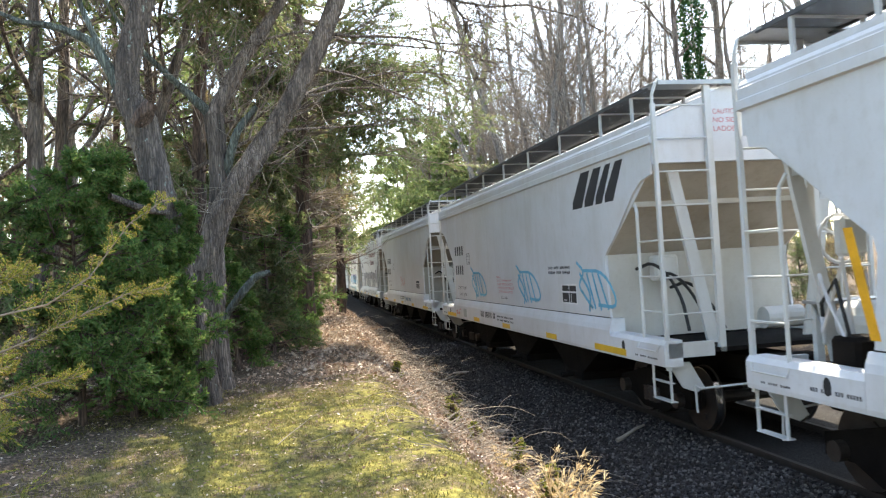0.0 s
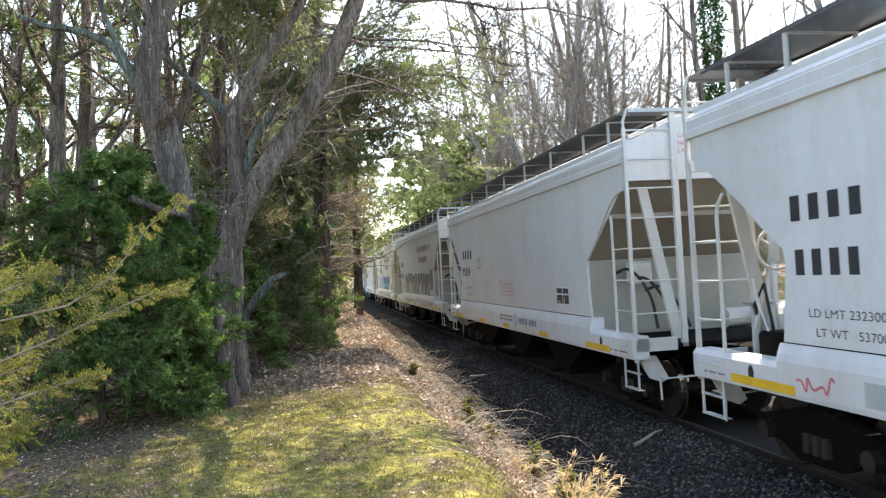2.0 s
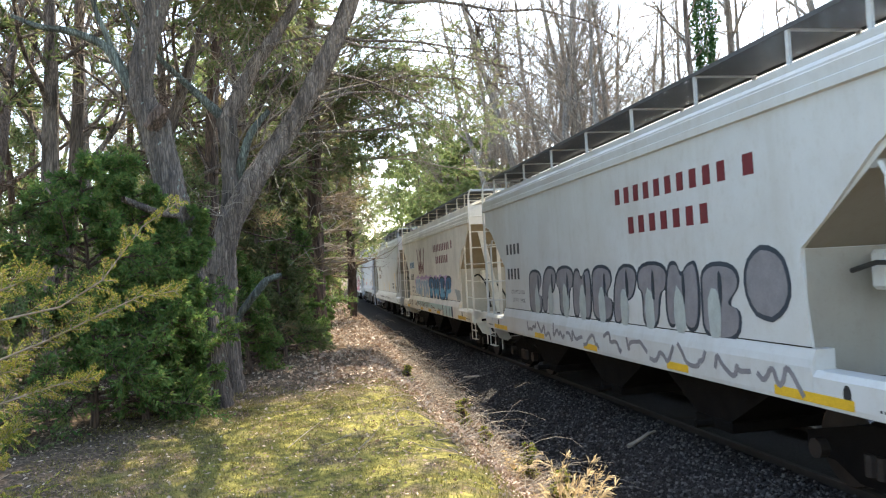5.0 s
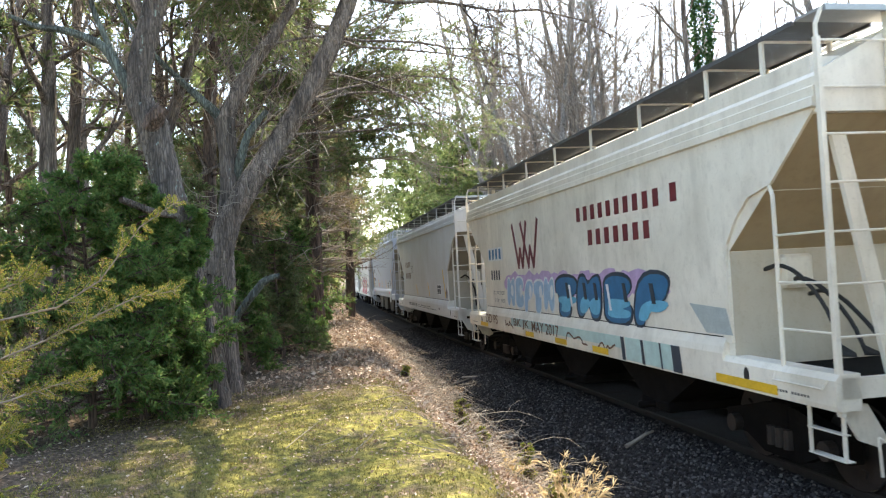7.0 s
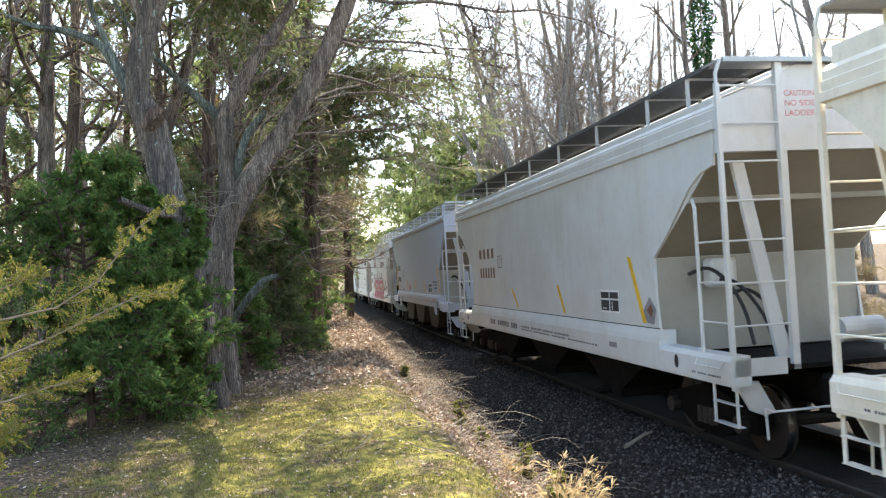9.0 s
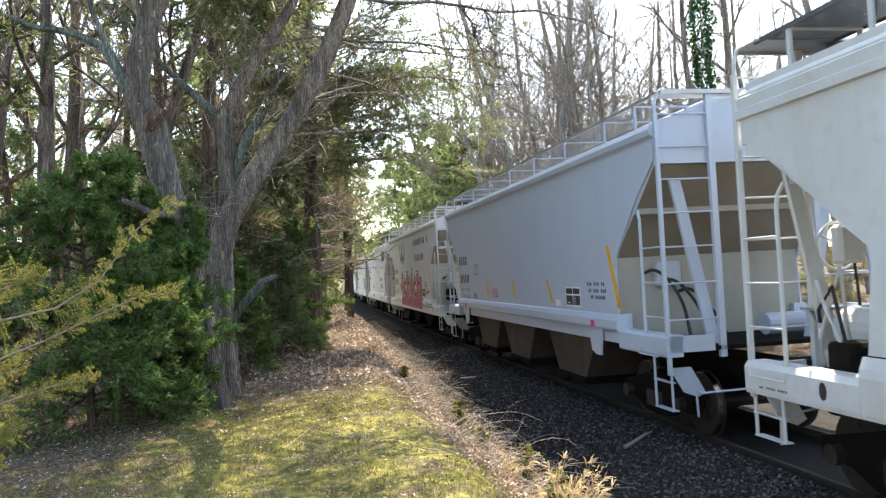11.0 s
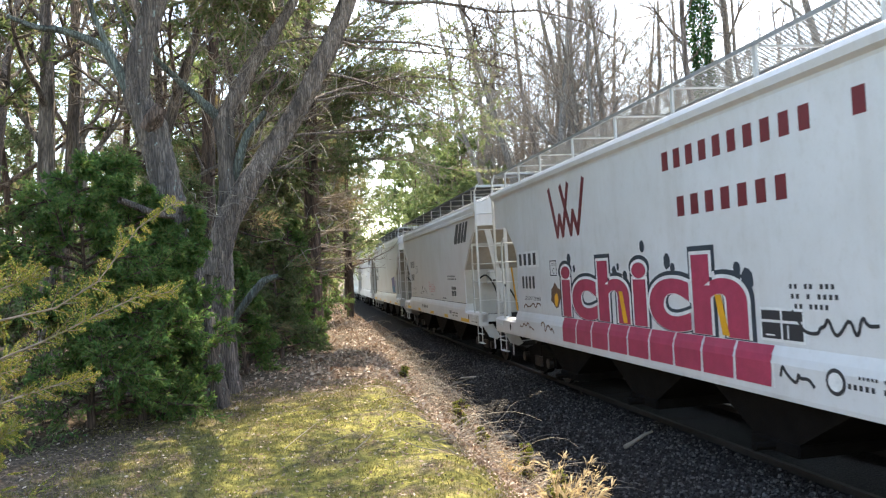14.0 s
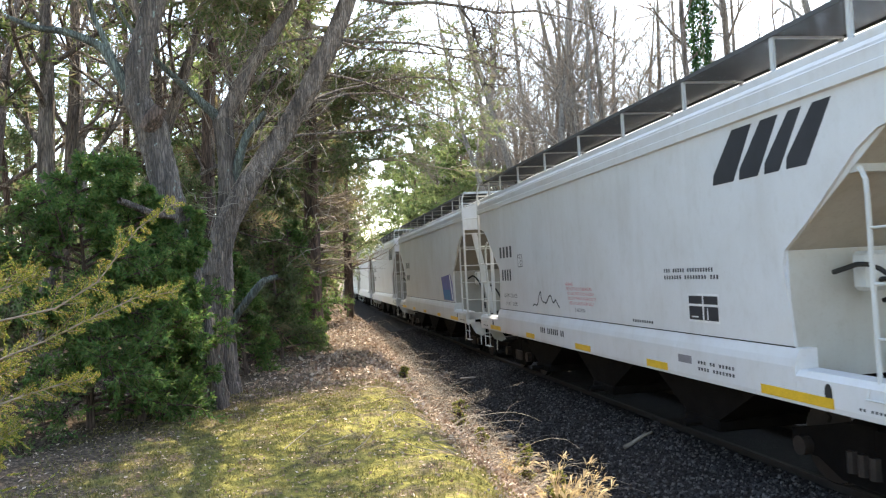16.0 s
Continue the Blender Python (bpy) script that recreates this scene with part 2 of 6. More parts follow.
def ground_material():
    """Soil, leaf litter, moss and gravel, split by noise and by where each lies."""
    m = bpy.data.materials.new("ground_soil")
    m.use_nodes = True
    nt = m.node_tree
    bs = nt.nodes["Principled BSDF"]
    bs.inputs["Roughness"].default_value = 0.95
    bs.inputs["Specular IOR Level"].default_value = 0.15
    tc = nt.nodes.new("ShaderNodeTexCoord")

    def noise_at(scale, detail=6):
        n = nt.nodes.new("ShaderNodeTexNoise")
        n.inputs["Scale"].default_value, n.inputs["Detail"].default_value = scale, detail
        nt.links.new(tc.outputs["Object"], n.inputs["Vector"])
        return n.outputs["Fac"]

    def ramp(fac, stops):
        r = nt.nodes.new("ShaderNodeValToRGB")
        e = r.color_ramp.elements
        e[0].position, e[0].color = stops[0][0], (*stops[0][1], 1)
        e[1].position, e[1].color = stops[-1][0], (*stops[-1][1], 1)
        for p, c in stops[1:-1]:
            e.new(p).color = (*c, 1)
        nt.links.new(fac, r.inputs[0])
        return r.outputs[0]

    def mix(fac, a, b):
        x = nt.nodes.new("ShaderNodeMix")
        x.data_type = "RGBA"
        nt.links.new(fac, x.inputs[0])
        nt.links.new(a, x.inputs[6])
        nt.links.new(b, x.inputs[7])
        return x.outputs[2]

    litter = ramp(noise_at(24, 8), ((0.3, (0.035, 0.026, 0.019)), (0.5, (0.10, 0.072, 0.05)), (0.7, (0.24, 0.175, 0.125))))
    moss = ramp(noise_at(9, 8), ((0.3, (0.05, 0.046, 0.022)), (0.5, (0.17, 0.155, 0.040)), (0.72, (0.35, 0.295, 0.085))))
    gravel = ramp(noise_at(30, 6), ((0.35, (0.014, 0.012, 0.011)), (0.6, (0.034, 0.029, 0.026)), (0.75, (0.075, 0.067, 0.06))))
    at = nt.nodes.new("ShaderNodeAttribute")
    at.attribute_name = "cover"
    sep = nt.nodes.new("ShaderNodeSeparateColor")
    nt.links.new(at.outputs["Color"], sep.inputs[0])

    def broken(sock, scale, width=0.16):
        """An edge that noise frays."""
        a = nt.nodes.new("ShaderNodeMath")
        a.operation = "ADD"
        nt.links.new(sock, a.inputs[0])
        nt.links.new(noise_at(scale, 8), a.inputs[1])
        r = nt.nodes.new("ShaderNodeMapRange")
        r.inputs[1].default_value, r.inputs[2].default_value = 1.0 - width / 2, 1.0 + width / 2
        nt.links.new(a.outputs[0], r.inputs[0])
        return r.outputs[0]

    col = mix(broken(sep.outputs[0], 2.3, 0.22), litter, moss)
    col = mix(broken(sep.outputs[1], 5.0), col, gravel)
    nt.links.new(col, bs.inputs["Base Color"])
    b = nt.nodes.new("ShaderNodeBump")
    b.inputs["Strength"].default_value, b.inputs["Distance"].default_value = 0.9, 0.04
    nt.links.new(noise_at(38, 8), b.inputs["Height"])
    nt.links.new(b.outputs[0], bs.inputs["Normal"])
    return m


SOIL = ground_material()


# ---- building helpers ----
def link_mesh(name, bm, mat, parent=None, label="", smooth=False):
    me = bpy.data.meshes.new(name)
    bmesh.ops.recalc_face_normals(bm, faces=bm.faces)
    bm.to_mesh(me)
    bm.free()
    if smooth:
        me.shade_smooth()
    me.materials.append(mat)
    ob = new(name, me)
    ob.parent = parent
    return tagged(ob, label)


def part(name, bm, mat, parent, label="", smooth=False):
    return link_mesh(name, bm, mat, parent, label, smooth)


def box(bm, x0, x1, y0, y1, z0, z1, bevel=0.0):
    r = bmesh.ops.create_cube(bm, size=1, matrix=Matrix.LocRotScale(((x0 + x1) / 2, (y0 + y1) / 2, (z0 + z1) / 2), None, (x1 - x0, y1 - y0, z1 - z0)))
    if bevel:
        edges = list({e for v in r["verts"] for e in v.link_edges})
        bmesh.ops.bevel(bm, geom=edges, offset=bevel, segments=1, affect="EDGES")
    return bm


def prism(bm, points, axis, a, b):
    """A polygon swept along an axis: points are (y, z) along x, (x, z) along y, (x, y) along z."""
    def at(p, d):
        return {"x": (d, p[0], p[1]), "y": (p[0], d, p[1]), "z": (p[0], p[1], d)}[axis]
    lo, hi = [bm.verts.new(at(p, a)) for p in points], [bm.verts.new(at(p, b)) for p in points]
    n = len(points)
    bm.faces.new(lo)
    bm.faces.new(hi[::-1])
    for i in range(n):
        bm.faces.new((lo[i], lo[(i + 1) % n], hi[(i + 1) % n], hi[i]))
    return bm


def rod(bm, points, radius, sides=6, taper=None):
    """A round bar along a broken line, with closed ends."""
    pts = [Vector(p) for p in points]
    rings = []
    for i, p in enumerate(pts):
        d = (pts[min(i + 1, len(pts) - 1)] - pts[max(i - 1, 0)]).normalized()
        u = d.orthogonal().normalized()
        w = d.cross(u)
        r = radius if taper is None else radius + (taper - radius) * i / (len(pts) - 1)
        rings.append([bm.verts.new(p + r * (math.cos(2 * math.pi * k / sides) * u + math.sin(2 * math.pi * k / sides) * w)) for k in range(sides)])
    for a, b in zip(rings, rings[1:]):
        # line the rings up before joining them
        s = min(range(sides), key=lambda k: (b[k].co - a[0].co).length)
        b[:] = b[s:] + b[:s]
        if (b[1].co - a[1].co).length > (b[-1].co - a[1].co).length:
            b[:] = [b[0]] + b[:0:-1]
        for k in range(sides):
            bm.faces.new((a[k], a[(k + 1) % sides], b[(k + 1) % sides], b[k]))
    bm.faces.new(rings[0][::-1])
    bm.faces.new(rings[-1])
    return bm


def wheel_disc(bm, x0, x1, radius, segs=28):
    m = Matrix.Translation(((x0 + x1) / 2, 0, 0)) @ Matrix.Rotation(math.pi / 2, 4, "Y")
    bmesh.ops.create_cone(bm, cap_ends=True, segments=segs, radius1=radius, radius2=radius, depth=x1 - x0, matrix=m)
    return bm


class Tufts:
    """Collects tubes and blades as arrays and turns them into one mesh."""
    def __init__(self, seed=0):
        self.v, self.f, self.n = [], [], 0
        self.rng = np.random.default_rng(seed)

    def tube(self, pts, radii, sides=6):
        pts, radii = np.asarray(pts, float), np.asarray(radii, float)
        n = len(pts)
        d = np.gradient(pts, axis=0)
        d /= np.linalg.norm(d, axis=1, keepdims=True) + 1e-9
        ref = np.array([0.31, 0.22, 0.1]) if abs(d[0][2]) > 0.8 else np.array([0.05, 0.02, 1.0])
        u = np.cross(d, ref)
        u /= np.linalg.norm(u, axis=1, keepdims=True) + 1e-9
        w = np.cross(d, u)
        a = np.arange(sides) * 2 * np.pi / sides
        ring = pts[:, None] + radii[:, None, None] * (np.cos(a)[None, :, None] * u[:, None] + np.sin(a)[None, :, None] * w[:, None])
        self.v.append(ring.reshape(-1, 3))
        i, k = np.meshgrid(np.arange(n - 1), np.arange(sides), indexing="ij")
        q = np.stack([i * sides + k, i * sides + (k + 1) % sides, (i + 1) * sides + (k + 1) % sides, (i + 1) * sides + k], -1).reshape(-1, 4)
        self.f.append(q + self.n)
        self.n += n * sides

    def blades(self, at, way, length, width, curl=0.0):
        """One narrow diamond for each row of at, along way."""
        n = len(at)
        way = way / (np.linalg.norm(way, axis=1, keepdims=True) + 1e-9)
        side = np.cross(way, self.rng.normal(size=(n, 3)))
        side /= np.linalg.norm(side, axis=1, keepdims=True) + 1e-9
        length, width = np.broadcast_to(length, n)[:, None], np.broadcast_to(width, n)[:, None]
        drop = np.array([0, 0, 1.0]) * curl * length
        mid = at + way * length * 0.45
        v = np.stack([at, mid + side * width / 2, at + way * length - drop, mid - side * width / 2], 1)
        self.v.append(v.reshape(-1, 3))
        self.f.append(np.arange(4 * n).reshape(-1, 4) + self.n)
        self.n += 4 * n

    def mesh(self, name, mat, smooth=False):
        v, f = np.concatenate(self.v), np.concatenate(self.f)
        me = bpy.data.meshes.new(name)
        me.vertices.add(len(v))
        me.vertices.foreach_set("co", v.astype(np.float32).ravel())
        me.loops.add(f.size)
        me.loops.foreach_set("vertex_index", f.astype(np.int32).ravel())
        me.polygons.add(len(f))
        me.polygons.foreach_set("loop_start", np.arange(0, f.size, 4, dtype=np.int32))
        me.update(calc_edges=True)
        me.validate()
        if smooth:
            me.shade_smooth()
        me.materials.append(mat)
        return me


def track_x(y):
    return TRACK_X + BEND * y * y / 2


# ---- ground ----
def smooth(a, b, x):
    t = np.clip((x - a) / (b - a), 0, 1)
    return t * t * (3 - 2 * t)


def toe_x(y):
    """Where the bank meets the ballast."""
    return track_x(y) - np.interp(y, [-30, 10, 15, 24, 34, 55], [3.6, 3.5, 3.45, 2.85, 2.5, 2.35])


def rough_field(x, y):
    """A cheap sum of waves, for humps and hollows."""
    return (0.5 * np.sin(x * 0.9 + 1.3 * np.sin(y * 0.31)) * np.cos(y * 0.53 + 0.4) + 0.3 * np.sin(x * 2.3 + y * 1.7) * np.cos(y * 2.9 - x * 0.8)
            + 0.2 * np.sin(x * 5.1 - y * 3.7) + 0.12 * np.sin(x * 9.3 + y * 8.1))


def height(x, y):
    x, y = np.asarray(x, float), np.asarray(y, float)
    off = x - toe_x(y)
    bank = smooth(0.1, -1.95, off)
    h = -0.42 + bank * 1.37
    h = h + bank * 0.075 * rough_field(x, y) + (1 - bank) * 0.02 * rough_field(x * 2, y * 2) + bank * 0.022 * rough_field(x * 3.1 + 2, y * 2.7)
    h = h + smooth(-3.5, -30, off) * 1.2
    bed = x - track_x(y)
    h = np.maximum(h, np.where(off > -0.4, np.interp(np.abs(bed), [0, 0.66, 0.80, 1.5, 3.0], [-0.17, -0.16, -0.06, -0.09, -0.46]), -9))
    h = h + smooth(4.0, 9.0, bed) * 0.8 + smooth(9, 60, bed) * 3.0
    return h


def build_ground():
    xs = np.unique(np.concatenate([np.arange(-400, -20, 20.0), np.arange(-20, -4, 0.8), np.arange(-4, 7.5, 0.1), np.arange(7.5, 20, 0.7), np.arange(20, 420, 20.0)]))
    ys = np.unique(np.concatenate([np.arange(-200, -10, 20.0), np.arange(-10, 3, 0.8), np.arange(3, 30, 0.13), np.arange(30, 80, 0.8), np.arange(80, 700, 12.0)]))
    gx, gy = np.meshgrid(xs, ys)
    gz = height(gx, gy)
    nx, ny = len(xs), len(ys)
    me = bpy.data.meshes.new("ground")
    i, j = np.meshgrid(np.arange(ny - 1), np.arange(nx - 1), indexing="ij")
    f = np.stack([i * nx + j, i * nx + j + 1, (i + 1) * nx + j + 1, (i + 1) * nx + j], -1).reshape(-1, 4)
    me.vertices.add(nx * ny)
    me.vertices.foreach_set("co", np.stack([gx, gy, gz], -1).astype(np.float32).ravel())
    me.loops.add(f.size)
    me.loops.foreach_set("vertex_index", f.astype(np.int32).ravel())
    me.polygons.add(len(f))
    me.polygons.foreach_set("loop_start", np.arange(0, f.size, 4, dtype=np.int32))
    me.update(calc_edges=True)
    me.shade_smooth()
    # what covers the soil: moss on the near mound, gravel along the track
    off = gx - toe_x(gy)
    mound = smooth(-3.2, -0.3, gx) * smooth(2.3, 1.4, gx) * smooth(13.5, 9.5, gy) * 0.43 + 0.17 * smooth(16, 12, gy) * smooth(1.9, 1.2, gx)
    gravel = np.clip(0.5 + off * 1.1, 0, 0.95) * smooth(12.5, 10.5, gx)
    att = me.color_attributes.new("cover", "FLOAT_COLOR", "POINT")
    att.data.foreach_set("color", np.stack([mound, gravel, 0 * gx, 1 + 0 * gx], -1).astype(np.float32).ravel())
    me.materials.append(SOIL)
    tagged(new("ground", me), "mossy bank and leaf-strewn soil sloping down to gravel", kind="structure")


build_ground()


# ---- the railway ----
def build_track():
    ys = list(np.arange(-40, 60, 4.0)) + list(np.arange(60, 330, 10.0))
    track = tagged(new("railway_track"), "rusty steel rails on dark creosoted sleepers", "railway track", kind="structure")
    for s in (-0.7525, 0.7525):
        bm = bmesh.new()
        prof = ((-0.07, -0.17), (0.07, -0.17), (0.07, -0.155), (0.012, -0.14), (0.012, -0.05), (0.036, -0.04), (0.034, 0.0), (-0.034, 0.0), (-0.036, -0.04), (-0.012, -0.05), (-0.012, -0.14), (-0.07, -0.155))
        rings = [[bm.verts.new((track_x(y) + s + p[0], y, p[1])) for p in prof] for y in ys]
        for a, b in zip(rings, rings[1:]):
            for k in range(len(prof)):
                bm.faces.new((a[k], a[(k + 1) % len(prof)], b[(k + 1) % len(prof)], b[k]))
        part("rail", bm, RAIL, track)
    bm = bmesh.new()
    box(bm, -1.3, 1.3, -0.115, 0.115, -0.33, -0.168, 0.012)
    first = part("sleeper", bm, TIE, track)
    rng = random.Random(4)
    for i in range(130):
        o = first if i == 0 else first.copy()
        if i:
            scene.collection.objects.link(o)
        y = -8 + 0.53 * i
        o.matrix_basis = pose(track_x(y) + rng.uniform(-0.03, 0.03), y, rng.uniform(-0.012, 0.004), 0, 0, rng.uniform(-1.2, 1.2))


build_track()


# ---- hopper cars ----
END = 7.65     # half the body's length
NOTCH = {
    1: ((-7.50, 4.08), (-7.44, 3.66), (-7.12, 3.60), (-6.85, 3.46), (-6.55, 3.22), (-6.10, 2.86), (-5.72, 2.60), (-5.68, 2.45), (-5.80, 1.55)),
    2: ((-7.50, 4.22), (-7.50, 3.97), (-7.36, 3.85), (-6.90, 3.52), (-6.42, 3.06), (-6.02, 2.66), (-5.93, 2.45), (-5.98, 1.72)),
    4: ((-7.50, 4.22), (-7.46, 3.56), (-6.32, 3.53), (-6.05, 3.40), (-5.80, 3.14), (-5.73, 2.95), (-5.80, 1.55)),
    3: ((-7.52, 4.08), (-7.50, 3.92), (-6.92, 3.30), (-6.48, 3.20), (-6.20, 2.98), (-5.98, 2.70), (-5.95, 2.55), (-5.98, 1.55)),
}
SLOPE = {1: (3.80, 2.60, -5.72), 2: (3.90, 2.64, -5.95), 3: (3.90, 2.62, -5.98), 4: (4.08, 2.92, -5.78)}


def mirrored(points):
    return list(points) + [(-y, z) for y, z in reversed(points)]


def soft_line(pts):
    """A line through space with its corners rounded."""
    pts = [Vector(p) for p in pts]
    for _ in range(2):
        out = [pts[0]]
        for a, b in zip(pts, pts[1:]):
            out += [a.lerp(b, 0.25), a.lerp(b, 0.75)]
        pts = out + [pts[-1]]
    return pts


def ladder_rungs(parent, mat, pairs):
    for a, b in pairs:
        bm = bmesh.new()
        rod(bm, (a, b), 0.013)
        part("rung", bm, mat, parent)


def build_truck(car, y, mat):
    """Side frames, bolster and springs; the wheelsets are parts of the car, as they turn."""
    for s in (-1, 1):
        bm = bmesh.new()
        x0, x1 = sorted((s * 0.93, s * 1.09))
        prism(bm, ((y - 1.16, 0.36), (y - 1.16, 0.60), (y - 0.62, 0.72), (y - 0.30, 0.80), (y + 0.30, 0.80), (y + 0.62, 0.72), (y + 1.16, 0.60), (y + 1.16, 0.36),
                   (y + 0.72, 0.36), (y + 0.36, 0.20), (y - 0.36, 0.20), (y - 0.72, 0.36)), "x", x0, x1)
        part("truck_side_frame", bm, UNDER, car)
        for a in (-0.89, 0.89):
            bm = bmesh.new()
            c = Matrix.Translation((s * 1.13, y + a, 0.457)) @ Matrix.Rotation(math.pi / 2, 4, "Y")
            bmesh.ops.create_cone(bm, cap_ends=True, segments=12, radius1=0.11, radius2=0.11, depth=0.14, matrix=c)
            part("bearing_cap", bm, WHEEL, car)
        bm = bmesh.new()
        for k in (-0.16, 0, 0.16):
            bmesh.ops.create_cone(bm, cap_ends=True, segments=8, radius1=0.065, radius2=0.065, depth=0.22, matrix=Matrix.Translation((s * 1.10, y + k, 0.43)))
        part("truck_spring", bm, WHEEL, car)
    bm = bmesh.new()
    box(bm, -1.1, 1.1, y - 0.18, y + 0.18, 0.52, 0.86, 0.03)
    part("truck_bolster", bm, UNDER, car)


def build_wheelset(car, y):
    bm = bmesh.new()
    for s in (-1, 1):
        wheel_disc(bm, *sorted((s * 0.69, s * 0.80)), 0.445)
        wheel_disc(bm, *sorted((s * 0.68, s * 0.70)), 0.475)
        wheel_disc(bm, *sorted((s * 0.80, s * 0.815)), 0.17, 14)
    rod(bm, ((-1.05, 0, 0), (1.05, 0, 0)), 0.085, 10)
    for s in (-1, 1):   # lugs, so that the turning shows
        for k in range(3):
            a = 2 * math.pi * k / 3
            box(bm, *sorted((s * 0.80, s * 0.83)), 0.27 * math.cos(a) - 0.04, 0.27 * math.cos(a) + 0.04, 0.27 * math.sin(a) - 0.04, 0.27 * math.sin(a) + 0.04)
    ws = part("wheelset", bm, WHEEL, car, "dark steel axle with two flanged wheels")
    ws.location = (0, y, 0.457)
    for s in (-1, 1):
        bm = bmesh.new()
        wheel_disc(bm, *sorted((s * 0.705, s * 0.79)), 0.457)
        part("tread", bm, TREAD, ws, "bright worn wheel tread")
    return ws


def build_car(kind, paint, label, clean=False):
    """A covered hopper car; kinds 1, 3 and 4 have deep side sills, kind 2 a high thin one; kinds 2 and 4 have plain eaves."""
    car = tagged(new("hopper_car"), label, "freight car", "cars of the train")
    mat = PAINT[paint]
    fit = PAINT[{"white": "grey", "pale": "grey"}.get(paint, paint)]   # hardware is dirtier than the sides
    deep = kind != 2
    top, low, yl = SLOPE[kind]
    # End paints carry dust and painted shade; clean picks the paler pair.
    slope_paint, wall_paint = (GRIME_SHADE_L, ENDWALL_L) if clean else (GRIME_SHADE_T, ENDWALL_T) if paint == "cream" else (GRIME_SHADE, ENDWALL)
    # the hopper inside its side sheets: end panels, slope sheets and lower end walls
    bm = bmesh.new()
    prism(bm, mirrored(((-7.46, 4.46), (-7.46, top), (yl, low), (yl, 1.30))), "x", -1.565, 1.565)
    part("body", bm, mat, car)
    for e in (-1, 1):
        d = Vector((low - top, -(yl + 7.46))).normalized() * 0.006   # outwards of the slope
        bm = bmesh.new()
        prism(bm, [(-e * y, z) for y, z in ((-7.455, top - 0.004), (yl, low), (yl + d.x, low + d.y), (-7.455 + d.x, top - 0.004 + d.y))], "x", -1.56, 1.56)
        part("slope_sheet", bm, slope_paint, car, "dusty sloping end sheet with shade in its colour")
        if kind != 4:   # stiffening ledge across the slope
            fall = (top - low) / (yl + 7.46)
            on = lambda y: top - fall * (y + 7.46)
            bm = bmesh.new()
            prism(bm, [(-e * y, z) for y, z in ((-6.80, on(-6.80) + 0.004), (-6.80, on(-6.72) - 0.025), (-6.72, on(-6.72) - 0.025), (-6.68, on(-6.68) + 0.004))], "x", -1.56, 1.56)
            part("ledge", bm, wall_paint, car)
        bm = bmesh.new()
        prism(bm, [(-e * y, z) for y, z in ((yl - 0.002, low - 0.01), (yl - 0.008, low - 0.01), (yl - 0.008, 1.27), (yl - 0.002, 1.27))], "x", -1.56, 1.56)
        part("end_wall", bm, wall_paint, car, "dusty lower end wall with shade in its colour")
    for s in (-1, 1):
        bm = bmesh.new()
        prism(bm, mirrored(NOTCH[kind]), "x", *sorted((s * 1.566, s * 1.60)))
        part("side_sheet", bm, mat, car)
    # roof with its grooved eaves
    half = ((-1.59, 4.06), (-1.645, 4.075), (-1.645, 4.17), (-1.615, 4.185), (-1.625, 4.30), (-1.60, 4.315), (-1.60, 4.34), (-1.57, 4.385), (-1.50, 4.42), (-0.50, 4.83)) if kind == 1 else \
        ((-1.59, 3.94), (-1.645, 3.955), (-1.645, 4.04), (-1.615, 4.055), (-1.625, 4.145), (-1.60, 4.16), (-1.60, 4.24), (-1.57, 4.285), (-1.50, 4.32), (-0.50, 4.83)) if kind == 3 else \
        ((-1.59, 4.22), (-1.60, 4.26), (-1.66, 4.30), (-1.675, 4.38), (-1.64, 4.45), (-1.55, 4.49), (-0.50, 4.80))
    bm = bmesh.new()
    prism(bm, [*half, *((-x, z) for x, z in reversed(half))], "y", -7.56, 7.56)
    part("roof", bm, mat, car)
    bm = bmesh.new()
    prism(bm, ((-0.42, 4.79), (-0.42, 4.91), (-0.34, 4.99), (0.34, 4.99), (0.42, 4.91), (0.42, 4.79)), "y", -6.9, 6.9)
    part("hatch_cover", bm, mat, car)
    eave, peak = {1: (4.36, 4.822), 3: (4.26, 4.822), 2: (4.45, 4.79), 4: (4.45, 4.79)}[kind]
    for e in (-1, 1):   # smooth upper end panel under the gable
        bm = bmesh.new()
        prism(bm, ((-1.578, top - 0.003), (1.578, top - 0.003), (1.578, eave), (0.48, peak), (-0.48, peak), (-1.578, eave)), "y", *sorted((e * 7.455, e * 7.564)))
        part("end_panel", bm, mat, car)
    # running boards on posts along both eaves
    for s in (-1, 1):
        bm = bmesh.new()
        x0, x1 = 0.60, 1.50
        if kind in (2, 4):
            step, w = 0.075, 0.015
            n = int(14.6 / step)
            for k in range(n):
                y = -7.3 + k * step
                for d in (-1, 1):
                    a, b = (y, y + step * 10) if d > 0 else (y + step * 10, y)
                    if max(a, b) > 7.3:
                        continue
                    vs = [bm.verts.new(p) for p in ((s * x0, a - w, 4.885 + d * 0.002), (s * x0, a + w, 4.885 + d * 0.002), (s * x1, b + w, 4.885 + d * 0.002), (s * x1, b - w, 4.885 + d * 0.002))]
                    bm.faces.new(vs)
        else:
            n = 520
            for k in range(n):
                y = -7.3 + 14.6 * k / n
                vs = [bm.verts.new(p) for p in ((s * x0, y, 4.885), (s * x0, y + 0.0274, 4.885), (s * x1, y + 0.0274, 4.885), (s * x1, y, 4.885))]
                bm.faces.new(vs)
        board = part("running_board", bm, LATTICE if kind in (2, 4) else GRATE, car, "open steel grating walkway")
        bm = bmesh.new()
        for x in (x0, x1):
            box(bm, *sorted((s * (x - 0.012), s * (x + 0.012))), -7.32, 7.32, 4.855, 4.905)
